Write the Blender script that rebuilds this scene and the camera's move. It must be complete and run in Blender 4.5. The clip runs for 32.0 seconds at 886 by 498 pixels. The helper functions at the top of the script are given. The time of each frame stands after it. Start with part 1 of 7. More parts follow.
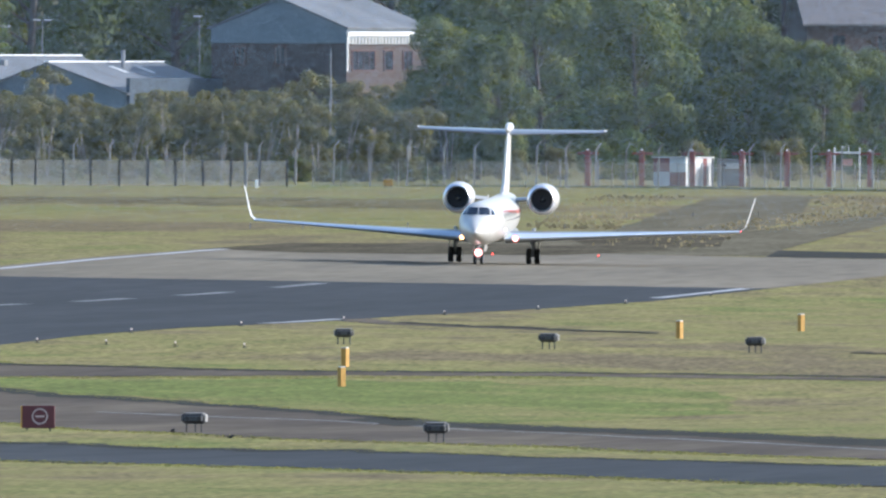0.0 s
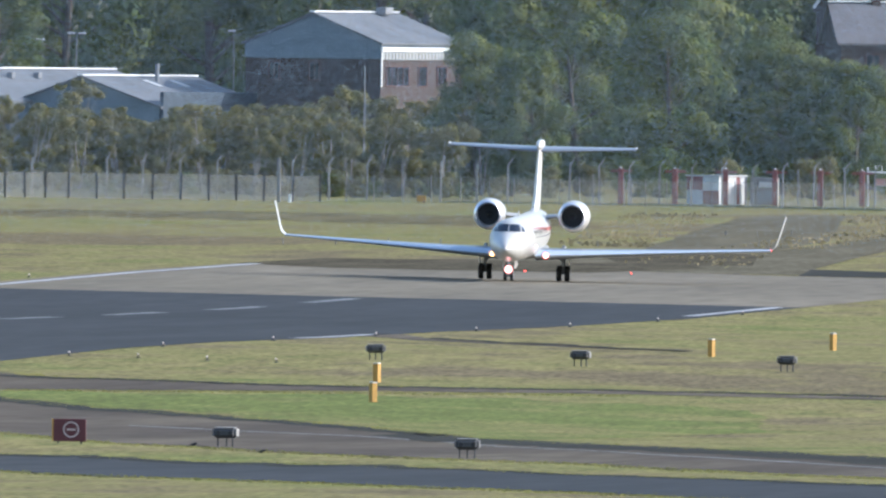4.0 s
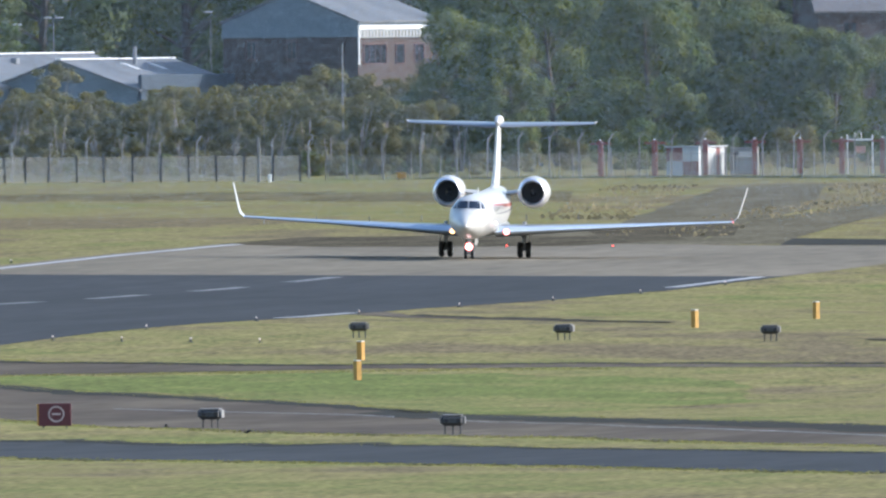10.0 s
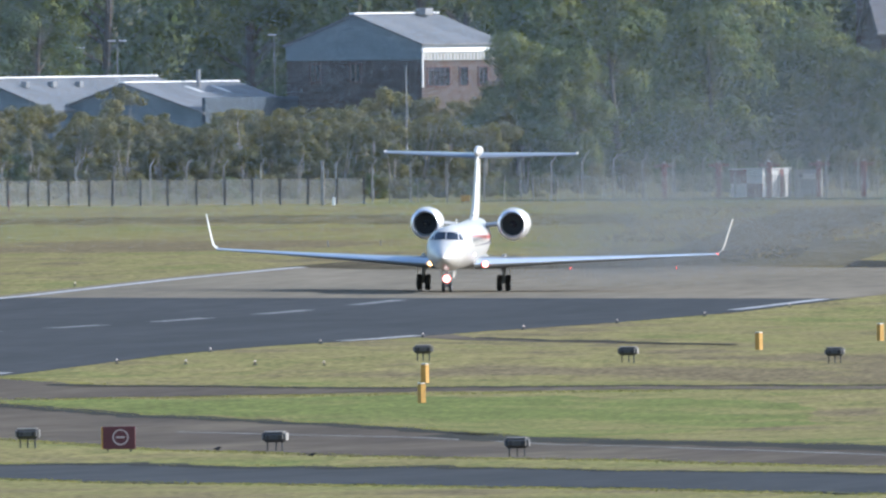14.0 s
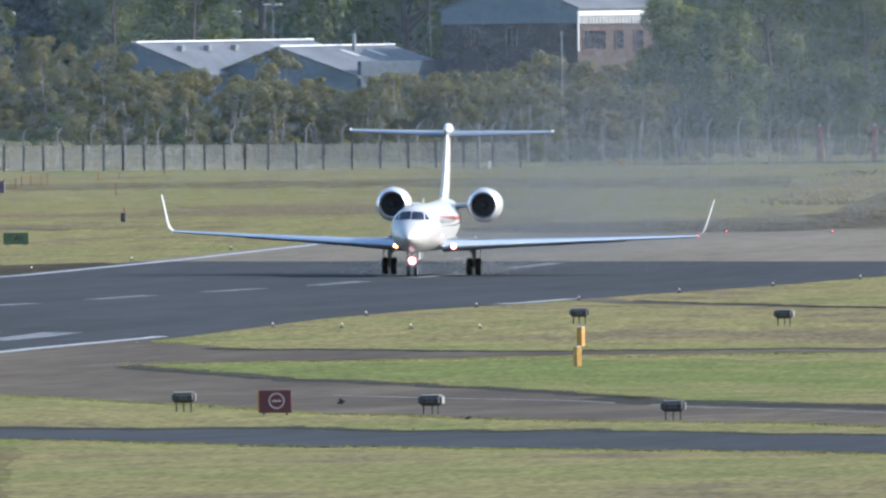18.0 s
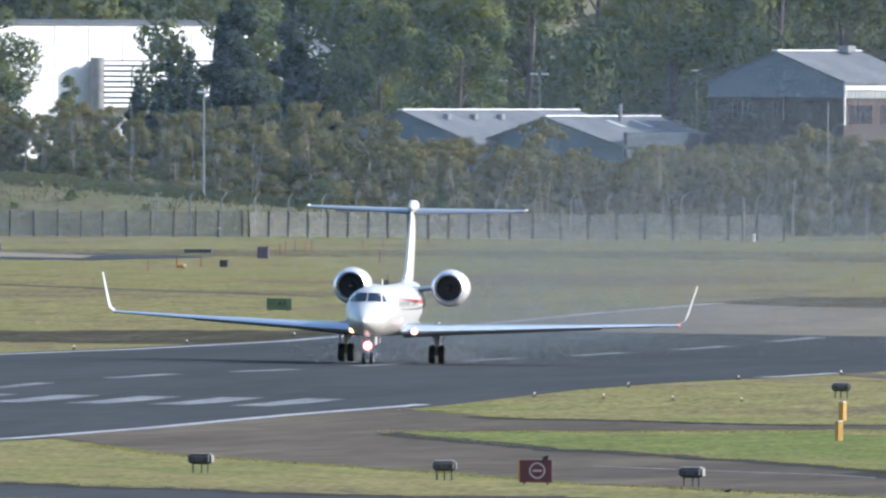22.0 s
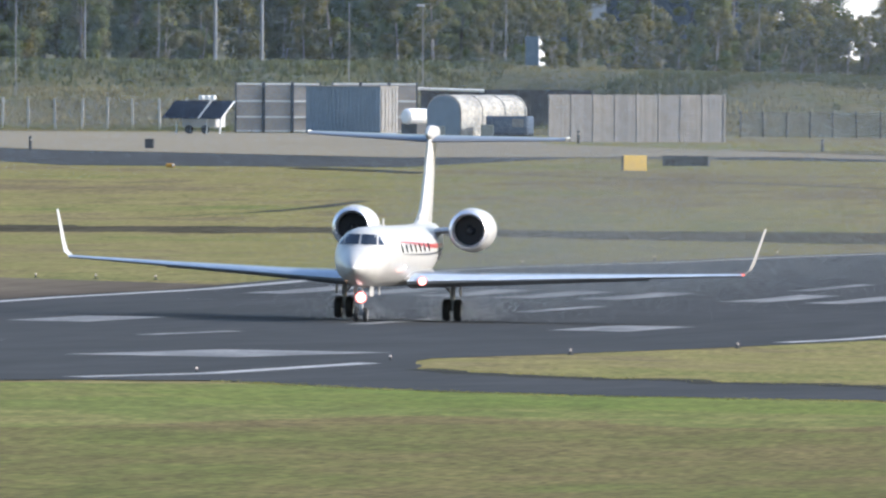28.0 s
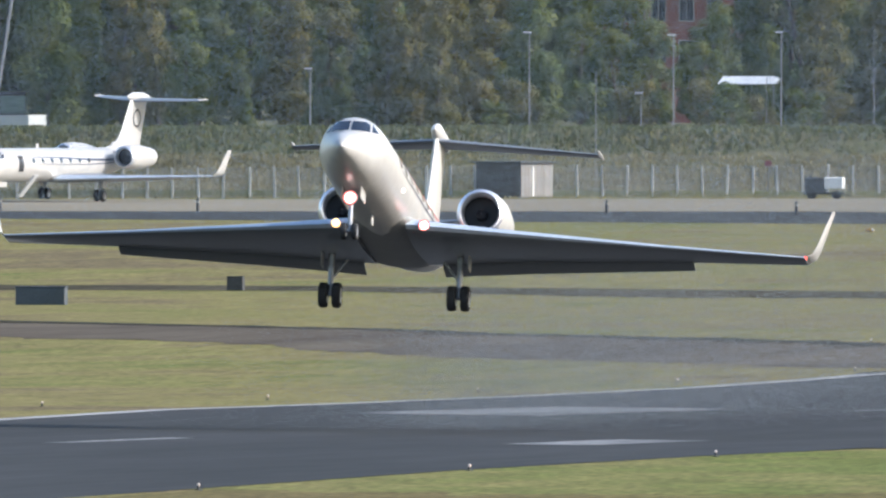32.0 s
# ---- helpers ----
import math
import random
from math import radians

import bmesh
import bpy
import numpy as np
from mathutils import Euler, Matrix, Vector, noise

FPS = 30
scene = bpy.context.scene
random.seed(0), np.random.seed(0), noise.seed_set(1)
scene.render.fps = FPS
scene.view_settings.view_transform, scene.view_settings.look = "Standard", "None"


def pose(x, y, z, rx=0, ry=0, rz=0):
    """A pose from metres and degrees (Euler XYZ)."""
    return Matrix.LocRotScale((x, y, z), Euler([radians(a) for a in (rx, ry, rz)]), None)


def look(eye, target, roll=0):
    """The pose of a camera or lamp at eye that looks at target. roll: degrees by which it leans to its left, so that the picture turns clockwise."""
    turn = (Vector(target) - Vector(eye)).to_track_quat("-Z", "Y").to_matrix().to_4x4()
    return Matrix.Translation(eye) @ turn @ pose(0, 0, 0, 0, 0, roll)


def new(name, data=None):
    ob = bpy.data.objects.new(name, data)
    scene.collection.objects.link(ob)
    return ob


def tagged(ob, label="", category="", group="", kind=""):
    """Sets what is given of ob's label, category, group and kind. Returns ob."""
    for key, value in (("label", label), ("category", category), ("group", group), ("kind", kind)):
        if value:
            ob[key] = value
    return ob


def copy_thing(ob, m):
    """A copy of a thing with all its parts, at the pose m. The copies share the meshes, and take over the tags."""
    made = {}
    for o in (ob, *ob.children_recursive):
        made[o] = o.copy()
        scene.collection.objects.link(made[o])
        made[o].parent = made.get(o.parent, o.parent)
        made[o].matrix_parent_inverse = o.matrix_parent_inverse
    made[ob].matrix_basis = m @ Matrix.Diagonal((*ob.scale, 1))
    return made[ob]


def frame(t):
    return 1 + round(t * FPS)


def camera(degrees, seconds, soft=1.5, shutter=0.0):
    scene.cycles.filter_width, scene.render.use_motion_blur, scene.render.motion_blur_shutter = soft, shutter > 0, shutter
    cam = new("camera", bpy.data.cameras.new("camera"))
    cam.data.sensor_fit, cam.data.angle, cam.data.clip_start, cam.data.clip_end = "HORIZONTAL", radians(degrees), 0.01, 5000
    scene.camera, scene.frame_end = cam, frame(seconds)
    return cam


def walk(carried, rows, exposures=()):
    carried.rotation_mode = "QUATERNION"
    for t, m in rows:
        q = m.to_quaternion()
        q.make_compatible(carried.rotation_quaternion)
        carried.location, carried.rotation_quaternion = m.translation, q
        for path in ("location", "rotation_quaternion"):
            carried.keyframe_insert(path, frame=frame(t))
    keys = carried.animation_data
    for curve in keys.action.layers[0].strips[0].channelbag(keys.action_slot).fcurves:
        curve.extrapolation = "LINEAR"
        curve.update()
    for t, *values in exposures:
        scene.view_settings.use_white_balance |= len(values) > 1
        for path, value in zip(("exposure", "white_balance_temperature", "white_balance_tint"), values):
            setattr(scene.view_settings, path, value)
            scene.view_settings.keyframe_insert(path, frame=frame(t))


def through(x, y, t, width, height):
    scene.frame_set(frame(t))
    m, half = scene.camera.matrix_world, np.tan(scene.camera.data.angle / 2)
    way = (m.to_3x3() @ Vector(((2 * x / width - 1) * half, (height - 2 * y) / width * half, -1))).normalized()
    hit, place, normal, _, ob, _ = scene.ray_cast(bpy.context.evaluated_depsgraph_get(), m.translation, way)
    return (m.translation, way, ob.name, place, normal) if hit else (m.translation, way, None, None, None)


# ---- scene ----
# A business jet takes off from an airfield runway. The runway runs along y, its centre line at x = -201.5 m;
# the camera stands 201 m to the side of that line, 14.7 m above the field, and pans through a very long lens.
from functools import lru_cache

EYE = (0.0, 0.0, 14.7)
AXIS = -201.5
PATH = [  # seconds, bearing to the right of the runway axis, tilt up, lean: degrees
    (0.0, -4.6261, -0.3104, 0.15), (0.5, -4.6120, -0.2973, 0.38), (1.0, -4.6364, -0.3067, 0.49), (1.5, -4.6565, -0.3109, 0.59),
    (2.0, -4.6642, -0.3150, 0.61), (2.5, -4.6597, -0.3068, 0.63), (3.0, -4.6652, -0.2978, 0.59), (3.5, -4.6814, -0.2921, 0.68),
    (5.5, -4.6411, -0.2781, 0.26), (6.0, -4.6688, -0.2664, 0.26), (6.5, -4.6721, -0.2734, 0.17), (7.0, -4.6567, -0.2506, -0.20),
    (7.5, -4.6260, -0.2498, -0.53), (8.0, -4.6321, -0.2801, -0.69), (8.5, -4.6377, -0.3169, -0.75), (9.0, -4.6356, -0.3332, -0.63),
    (9.5, -4.6191, -0.3322, -0.62), (10.0, -4.6398, -0.3200, -0.62), (10.5, -4.6622, -0.3150, -0.48), (11.0, -4.6853, -0.3086, -0.31),
    (11.5, -4.6882, -0.2843, -0.11), (12.0, -4.6693, -0.2668, -0.14), (12.5, -4.6850, -0.2775, -0.24), (13.0, -4.6942, -0.2759, -0.44),
    (13.5, -4.7135, -0.2714, -0.68), (14.0, -4.7205, -0.2904, -0.70), (14.5, -4.7448, -0.3237, -0.76), (15.0, -4.7924, -0.3307, -0.78),
    (15.5, -4.8071, -0.3142, -0.69), (17.5, -4.8851, -0.3502, -0.94), (18.0, -4.9177, -0.3343, -0.77), (18.5, -4.9505, -0.3050, -0.60),
    (19.0, -4.9852, -0.2977, -0.23), (19.5, -5.0190, -0.2785, -0.09), (20.0, -5.0745, -0.2517, 0.06), (20.5, -5.0971, -0.2477, 0.25),
    (21.0, -5.1222, -0.2400, 0.22), (21.5, -5.1620, -0.2314, 0.14), (22.0, -5.2563, -0.2433, 0.13), (22.5, -5.3640, -0.2616, 0.44),
    (23.0, -5.4527, -0.2526, 0.69), (23.5, -5.5027, -0.2476, 0.72), (24.0, -5.5328, -0.2669, 0.70), (24.5, -5.6041, -0.2826, 0.31),
    (26.5, -5.9833, -0.3372, 0.14), (27.0, -6.0957, -0.3567, 0.47), (27.5, -6.1959, -0.3611, 0.35), (28.0, -6.2998, -0.3720, 0.33),
    (28.5, -6.4065, -0.4063, 0.34), (29.0, -6.5455, -0.4282, 0.33), (29.5, -6.6889, -0.4349, 0.37), (30.0, -6.8516, -0.4265, 0.47),
    (30.5, -7.0059, -0.4029, 0.27), (31.0, -7.1903, -0.3826, 0.36), (31.5, -7.3395, -0.3532, 0.04), (32.0, -7.5070, -0.2896, -0.02),
]

cam = camera(1.1230, 32.0, soft=2.4)
walk(cam, [(t, pose(*EYE, 90 + tilt, -lean, -bearing)) for t, bearing, tilt, lean in PATH], [(0.0, 0.90, 5400, 12), (19.0, 0.90, 5420, 12), (23.0, 0.92, 5520, 12), (27.0, 0.88, 5680, 13), (32.0, 0.88, 5740, 13)])

# ---- daylight: low afternoon sun from the right, clear hazy sky ----
SUN_AZ, SUN_EL = 86.0, 27.0          # degrees clockwise from +y, and up
world = bpy.data.worlds.new("sky")
scene.world = world
world.use_nodes = True
sky = world.node_tree.nodes.new("ShaderNodeTexSky")
sky.sky_type = "NISHITA"
sky.sun_disc = False
sky.sun_elevation, sky.sun_rotation = radians(SUN_EL), radians(SUN_AZ)
sky.air_density, sky.dust_density, sky.ozone_density = 1.2, 2.0, 1.0
back = world.node_tree.nodes["Background"]
back.inputs["Strength"].default_value = 0.145
world.node_tree.links.new(sky.outputs[0], back.inputs[0])
sun = new("sun", bpy.data.lights.new("sun", "SUN"))
sun.data.energy, sun.data.angle, sun.data.color = 3.5, radians(0.6), (1.0, 0.92, 0.80)
az, el = radians(SUN_AZ), radians(SUN_EL)
to_sun = Vector((math.sin(az) * math.cos(el), math.cos(az) * math.cos(el), math.sin(el)))
sun.matrix_world = look((-200, 2000, 300), Vector((-200, 2000, 300)) - to_sun)


# ---- materials ----
def material(name, base, rough=0.8, metal=0.0, vary=0.25, scale=1.0, fine=12.0, bump=0.0, second=None, coat=0.0, island=0.0, spec=0.5,
             stretch=(1, 1, 1), object_vary=0.0, glow=None):
    """A surface with colour that varies at two scales (metres), fine relief and, if given, a second colour in patches."""
    m = bpy.data.materials.new(name)
    m.use_nodes = True
    nt = m.node_tree
    N, L = nt.nodes, nt.links
    b = N["Principled BSDF"]
    b.inputs["Roughness"].default_value = rough
    b.inputs["Metallic"].default_value = metal
    b.inputs["Specular IOR Level"].default_value = spec
    b.inputs["Coat Weight"].default_value = coat
    b.inputs["Coat Roughness"].default_value = 0.06
    geo = N.new("ShaderNodeTexCoord")
    place = N.new("ShaderNodeMapping")
    place.inputs["Scale"].default_value = stretch
    L.new(geo.outputs["Object"], place.inputs[0])
    n1, n2 = N.new("ShaderNodeTexNoise"), N.new("ShaderNodeTexNoise")
    n1.inputs["Scale"].default_value, n1.inputs["Detail"].default_value = 1.0 / scale, 4
    n2.inputs["Scale"].default_value, n2.inputs["Detail"].default_value = fine / scale, 3
    for n in (n1, n2):
        L.new(place.outputs[0], n.inputs["Vector"])
    sharp = N.new("ShaderNodeMapRange")
    sharp.inputs["From Min"].default_value, sharp.inputs["From Max"].default_value = 0.38, 0.62
    L.new(n1.outputs[0], sharp.inputs[0])
    mix = N.new("ShaderNodeMix")
    mix.data_type = "RGBA"
    other = second or tuple(c * (1 - vary) for c in base)
    mix.inputs["A"].default_value, mix.inputs["B"].default_value = (*base, 1), (*other, 1)
    L.new(sharp.outputs[0], mix.inputs["Factor"])
    shade = N.new("ShaderNodeMapRange")
    shade.inputs["To Min"].default_value, shade.inputs["To Max"].default_value = 1 - vary, 1 + vary
    shade.inputs["From Min"].default_value, shade.inputs["From Max"].default_value = 0.3, 0.7
    L.new(n2.outputs[0], shade.inputs[0])
    last = shade.outputs[0]
    if island or object_vary:
        src = N.new("ShaderNodeNewGeometry").outputs["Random Per Island"] if island else N.new("ShaderNodeObjectInfo").outputs["Random"]
        amount = island or object_vary
        rnd = N.new("ShaderNodeMapRange")
        rnd.inputs["To Min"].default_value, rnd.inputs["To Max"].default_value = 1 - amount, 1 + amount
        L.new(src, rnd.inputs[0])
        mul = N.new("ShaderNodeMath")
        mul.operation = "MULTIPLY"
        L.new(last, mul.inputs[0]), L.new(rnd.outputs[0], mul.inputs[1])
        last = mul.outputs[0]
    tone = N.new("ShaderNodeVectorMath")
    tone.operation = "SCALE"
    L.new(mix.outputs["Result"], tone.inputs[0]), L.new(last, tone.inputs["Scale"])
    L.new(tone.outputs[0], b.inputs["Base Color"])
    if bump:
        bp = N.new("ShaderNodeBump")
        bp.inputs["Strength"].default_value, bp.inputs["Distance"].default_value = 0.6, bump
        L.new(n2.outputs[0], bp.inputs["Height"]), L.new(bp.outputs[0], b.inputs["Normal"])
    if glow:
        b.inputs["Emission Color"].default_value, b.inputs["Emission Strength"].default_value = (*glow[:3], 1), glow[3]
    return m


def leaf_material(name, base, second, through=0.35):
    """Foliage: two greens by clump, light shining through the leaves."""
    m = material(name, base, 0.8, vary=0.12, scale=3.5, fine=3.0, second=second, island=0.10, spec=0.08, object_vary=0.0)
    nt = m.node_tree
    b = nt.nodes["Principled BSDF"]
    tr = nt.nodes.new("ShaderNodeBsdfTranslucent")
    both = nt.nodes.new("ShaderNodeMixShader")
    both.inputs[0].default_value = through
    col = b.inputs["Base Color"].links[0].from_socket
    nt.links.new(col, tr.inputs[0])
    nt.links.new(b.outputs[0], both.inputs[1]), nt.links.new(tr.outputs[0], both.inputs[2])
    nt.links.new(both.outputs[0], nt.nodes["Material Output"].inputs[0])
    return m


def grass_material(name, brown, straw, olive, green, tilt=0.0):
    """Mown grass: broad patches drawn out along the mowing, clumps and fine tufts."""
    m = bpy.data.materials.new(name)
    m.use_nodes = True
    N, L = m.node_tree.nodes, m.node_tree.links
    b = N["Principled BSDF"]
    b.inputs["Roughness"].default_value, b.inputs["Specular IOR Level"].default_value = 0.95, 0.08
    co = N.new("ShaderNodeTexCoord")

    def layer(sx, sy, detail, lo, hi, a, z):
        mp, no, mr = N.new("ShaderNodeMapping"), N.new("ShaderNodeTexNoise"), N.new("ShaderNodeMapRange")
        mp.inputs["Scale"].default_value = (1 / sx, 1 / sy, 1)
        no.inputs["Scale"].default_value, no.inputs["Detail"].default_value = 1.0, detail
        mr.inputs["From Min"].default_value, mr.inputs["From Max"].default_value = lo, hi
        mr.inputs["To Min"].default_value, mr.inputs["To Max"].default_value = a, z
        L.new(co.outputs["Object"], mp.inputs[0]), L.new(mp.outputs[0], no.inputs["Vector"]), L.new(no.outputs[0], mr.inputs[0])
        return mr.outputs[0]

    def sum_of(p, q, op="ADD"):
        n = N.new("ShaderNodeMath")
        n.operation = op
        L.new(p, n.inputs[0]), L.new(q, n.inputs[1])
        return n.outputs[0]
    f = sum_of(sum_of(layer(26, 60, 3, 0.3, 0.7, 0.0, 0.5), layer(4.5, 24, 3, 0.3, 0.7, 0.0, 0.38)), layer(0.8, 8, 2, 0.3, 0.7, 0.0 + tilt, 0.16 + tilt))
    ramp = N.new("ShaderNodeValToRGB")
    e = ramp.color_ramp.elements
    e[0].position, e[0].color, e[1].position, e[1].color = 0.18, (*brown, 1), 0.86, (*green, 1)
    for p, c in ((0.40, straw), (0.62, olive)):
        k = e.new(p)
        k.color = (*c, 1)
    L.new(f, ramp.inputs[0])
    fine = sum_of(layer(0.24, 2.4, 3, 0.3, 0.7, 0.58, 1.42), layer(1.6, 12, 2, 0.3, 0.7, 0.84, 1.16), "MULTIPLY")
    tone = N.new("ShaderNodeVectorMath")
    tone.operation = "SCALE"
    L.new(ramp.outputs[0], tone.inputs[0]), L.new(fine, tone.inputs["Scale"]), L.new(tone.outputs[0], b.inputs["Base Color"])
    return m


TURFS = ((0.134, 0.106, 0.054), (0.180, 0.155, 0.057), (0.151, 0.144, 0.046), (0.114, 0.131, 0.032))
GRASS = grass_material("mown_grass", *TURFS, -0.07)
LUSH = grass_material("lush_grass", *TURFS, 0.30)
DRY = grass_material("dry_grass", *TURFS, -0.22)
NEAR = grass_material("deep_green_grass", (0.118, 0.092, 0.040), (0.128, 0.103, 0.040), (0.116, 0.104, 0.034), (0.101, 0.107, 0.027), 0.04)
ASPHALT = material("dark_asphalt", (0.034, 0.0345, 0.0335), 0.8, vary=0.16, scale=5, fine=6, second=(0.043, 0.0435, 0.043), spec=0.10, stretch=(1, 0.05, 1))
WORN = material("worn_asphalt", (0.120, 0.100, 0.073), 0.9, vary=0.2, scale=7, fine=8, second=(0.078, 0.065, 0.051), spec=0.03, stretch=(1, 0.06, 1))
CONCRETE = material("pale_concrete", (0.25, 0.222, 0.165), 0.9, vary=0.12, scale=8, fine=10, spec=0.0)
SOIL_SHADE = material("dark_verge", (0.035, 0.033, 0.025), 0.95, vary=0.3, scale=5, fine=8, spec=0.1)
MARKING = material("worn_white_marking", (0.22, 0.22, 0.215), 0.8, vary=0.3, scale=1.2, fine=6, second=(0.12, 0.122, 0.122), stretch=(1, 0.06, 1), spec=0.2)
LINE = material("white_edge_line_paint", (0.345, 0.345, 0.335), 0.8, vary=0.2, scale=1.2, fine=6, second=(0.27, 0.27, 0.265), stretch=(1, 0.06, 1), spec=0.2)
WHITE = material("white_gloss_paint", (0.475, 0.46, 0.425), 0.38, vary=0.06, scale=2, fine=6, coat=0.25)
EDGE = material("sky_tinted_leading_edge", (0.50, 0.56, 0.63), 0.30, 0.4, vary=0.08, scale=0.8, fine=8)
METAL = material("polished_metal", (0.86, 0.86, 0.87), 0.28, 0.75, vary=0.06, scale=1, fine=10)
WINGSKIN = material("grey_wing_skin", (0.165, 0.18, 0.20), 0.34, 0.25, vary=0.08, scale=1.5, fine=8, coat=0.3)
BELLY = material("grey_belly_paint", (0.24, 0.24, 0.23), 0.45, vary=0.1, scale=1.5)
DARK = material("dark_gap", (0.012, 0.012, 0.014), 0.6, vary=0.2, scale=0.5)
GLASS = material("dark_cockpit_glass", (0.01, 0.014, 0.022), 0.08, vary=0.1, scale=0.6, coat=0.8)
RUBBER = material("tyre_rubber", (0.022, 0.022, 0.023), 0.85, vary=0.2, scale=0.4)
STRUT = material("grey_gear_metal", (0.35, 0.36, 0.38), 0.4, 0.6, vary=0.2, scale=0.4)
RED = material("red_stripe_paint", (0.42, 0.03, 0.03), 0.35, vary=0.05, scale=1, coat=0.4)
NAVY = material("navy_stripe_paint", (0.02, 0.03, 0.07), 0.35, vary=0.05, scale=1, coat=0.4)
LAMP_WARM = material("lit_landing_light", (1, 0.8, 0.6), 0.3, vary=0.0, glow=(1.0, 0.72, 0.62, 2.4))
LAMP_AMBER = material("lit_amber_light", (1, 0.7, 0.3), 0.3, vary=0.0, glow=(1.0, 0.50, 0.16, 3))
LAMP_HALO = material("painted_lamp_halo", (1, 0.2, 0.15), 0.4, vary=0.0, glow=(1.0, 0.20, 0.14, 0.85))
LAMP_RED = material("lit_red_light", (1, 0.1, 0.05), 0.3, vary=0.0, glow=(1.0, 0.08, 0.05, 1.6))
BRICK = material("dark_brown_brick", (0.066, 0.048, 0.041), 0.9, vary=0.2, scale=0.8, fine=9, bump=0.01)
SHEET = material("blue_grey_cladding", (0.13, 0.17, 0.205), 0.55, vary=0.06, scale=3, fine=8)
ROOF = material("grey_roof_sheet", (0.16, 0.165, 0.17), 0.7, vary=0.16, scale=2.5, fine=8, second=(0.12, 0.126, 0.132), spec=0.2)
SLATE = material("slate_roof", (0.135, 0.127, 0.127), 0.7, vary=0.2, scale=0.8, fine=8)
TRIM = material("white_trim_paint", (0.78, 0.78, 0.75), 0.6, vary=0.08, scale=1)
PANE = material("window_glass", (0.03, 0.035, 0.045), 0.1, vary=0.2, scale=0.8, spec=0.8)
WHITEWALL = material("white_hangar_cladding", (0.86, 0.85, 0.82), 0.5, vary=0.03, scale=4)
DARKWALL = material("dark_blue_cladding", (0.055, 0.075, 0.10), 0.5, vary=0.12, scale=3)
POST = material("weathered_concrete_post", (0.26, 0.25, 0.23), 0.9, vary=0.25, scale=0.5, object_vary=0.25)
DARKPOST = material("dark_fence_post", (0.055, 0.05, 0.048), 0.85, vary=0.25, scale=0.5, object_vary=0.3)
TIMBER = material("weathered_timber_board", (0.235, 0.222, 0.206), 0.9, vary=0.15, scale=0.8, fine=9, object_vary=0.14)
ORANGE = material("orange_red_paint", (0.21, 0.055, 0.038), 0.6, vary=0.15, scale=0.7)
YELLOW = material("yellow_paint", (0.42, 0.235, 0.04), 0.6, vary=0.2, scale=0.4)
SIGNRED = material("red_sign_face", (0.085, 0.018, 0.026), 0.5, vary=0.1, scale=0.4)
SIGNGREEN = material("grey_green_sign", (0.085, 0.125, 0.065), 0.6, vary=0.2, scale=0.4)
BARK = material("grey_brown_bark", (0.11, 0.09, 0.07), 0.95, vary=0.3, scale=0.6, fine=6)
BIRCH = material("pale_birch_bark", (0.27, 0.25, 0.22), 0.9, vary=0.3, scale=0.5, fine=6)
PALEBOX = material("pale_box_paint", (0.50, 0.50, 0.48), 0.6, vary=0.1, scale=0.6)
DARKBOX = material("dark_equipment_paint", (0.042, 0.044, 0.046), 0.6, vary=0.25, scale=0.5)
BLUEBOX = material("blue_grey_container", (0.165, 0.215, 0.26), 0.6, vary=0.1, scale=1.2, fine=8)
GALV = material("galvanised_steel", (0.22, 0.225, 0.23), 0.6, 0.3, vary=0.15, scale=0.5)
OAK = leaf_material("oak_leaves", (0.082, 0.114, 0.042), (0.152, 0.162, 0.049), 0.35)
BIRCHLEAF = leaf_material("birch_leaves", (0.122, 0.122, 0.046), (0.182, 0.158, 0.056), 0.38)
DARKLEAF = leaf_material("dark_conifer_leaves", (0.035, 0.050, 0.034), (0.05, 0.065, 0.04), 0.3)
YELLOWLEAF = leaf_material("yellowing_leaves", (0.17, 0.175, 0.055), (0.135, 0.16, 0.05))
WEED = leaf_material("rough_grass_tufts", (0.27, 0.225, 0.135), (0.21, 0.18, 0.10), 0.5)
SCRUB = leaf_material("bank_scrub", (0.135, 0.128, 0.058), (0.175, 0.152, 0.080), 0.45)
BRAMBLE = leaf_material("dark_bramble", (0.090, 0.104, 0.044), (0.120, 0.120, 0.056), 0.42)
STRAW = leaf_material("pale_straw", (0.25, 0.222, 0.125), (0.19, 0.17, 0.09), 0.5)
TURF = leaf_material("grass_tufts", (0.25, 0.235, 0.09), (0.20, 0.205, 0.07), 0.6)


# ---- mesh helpers ----
def mesh_of(name, bm, mat, smooth=True):
    me = bpy.data.meshes.new(name)
    bm.to_mesh(me)
    bm.free()
    if smooth:
        for p in me.polygons:
            p.use_smooth = True
    for m in (mat if isinstance(mat, (list, tuple)) else [mat]):
        me.materials.append(m)
    return me


def part(name, bm, mat, parent=None, label="", smooth=False, sharp=35):
    """Link a bmesh as one object under a thing or a part."""
    me = mesh_of(name, bm, mat, smooth)
    if smooth:
        me.set_sharp_from_angle(angle=radians(sharp))
    ob = new(name, me)
    ob.parent = parent
    if label:
        ob["label"] = label
    return ob


def thing(name, label, category, m=None, group="", kind=""):
    ob = new(name)
    ob.empty_display_size = 0.5
    if m is not None:
        ob.matrix_basis = m
    return tagged(ob, label, category, group, kind)


def B():
    return bmesh.new()


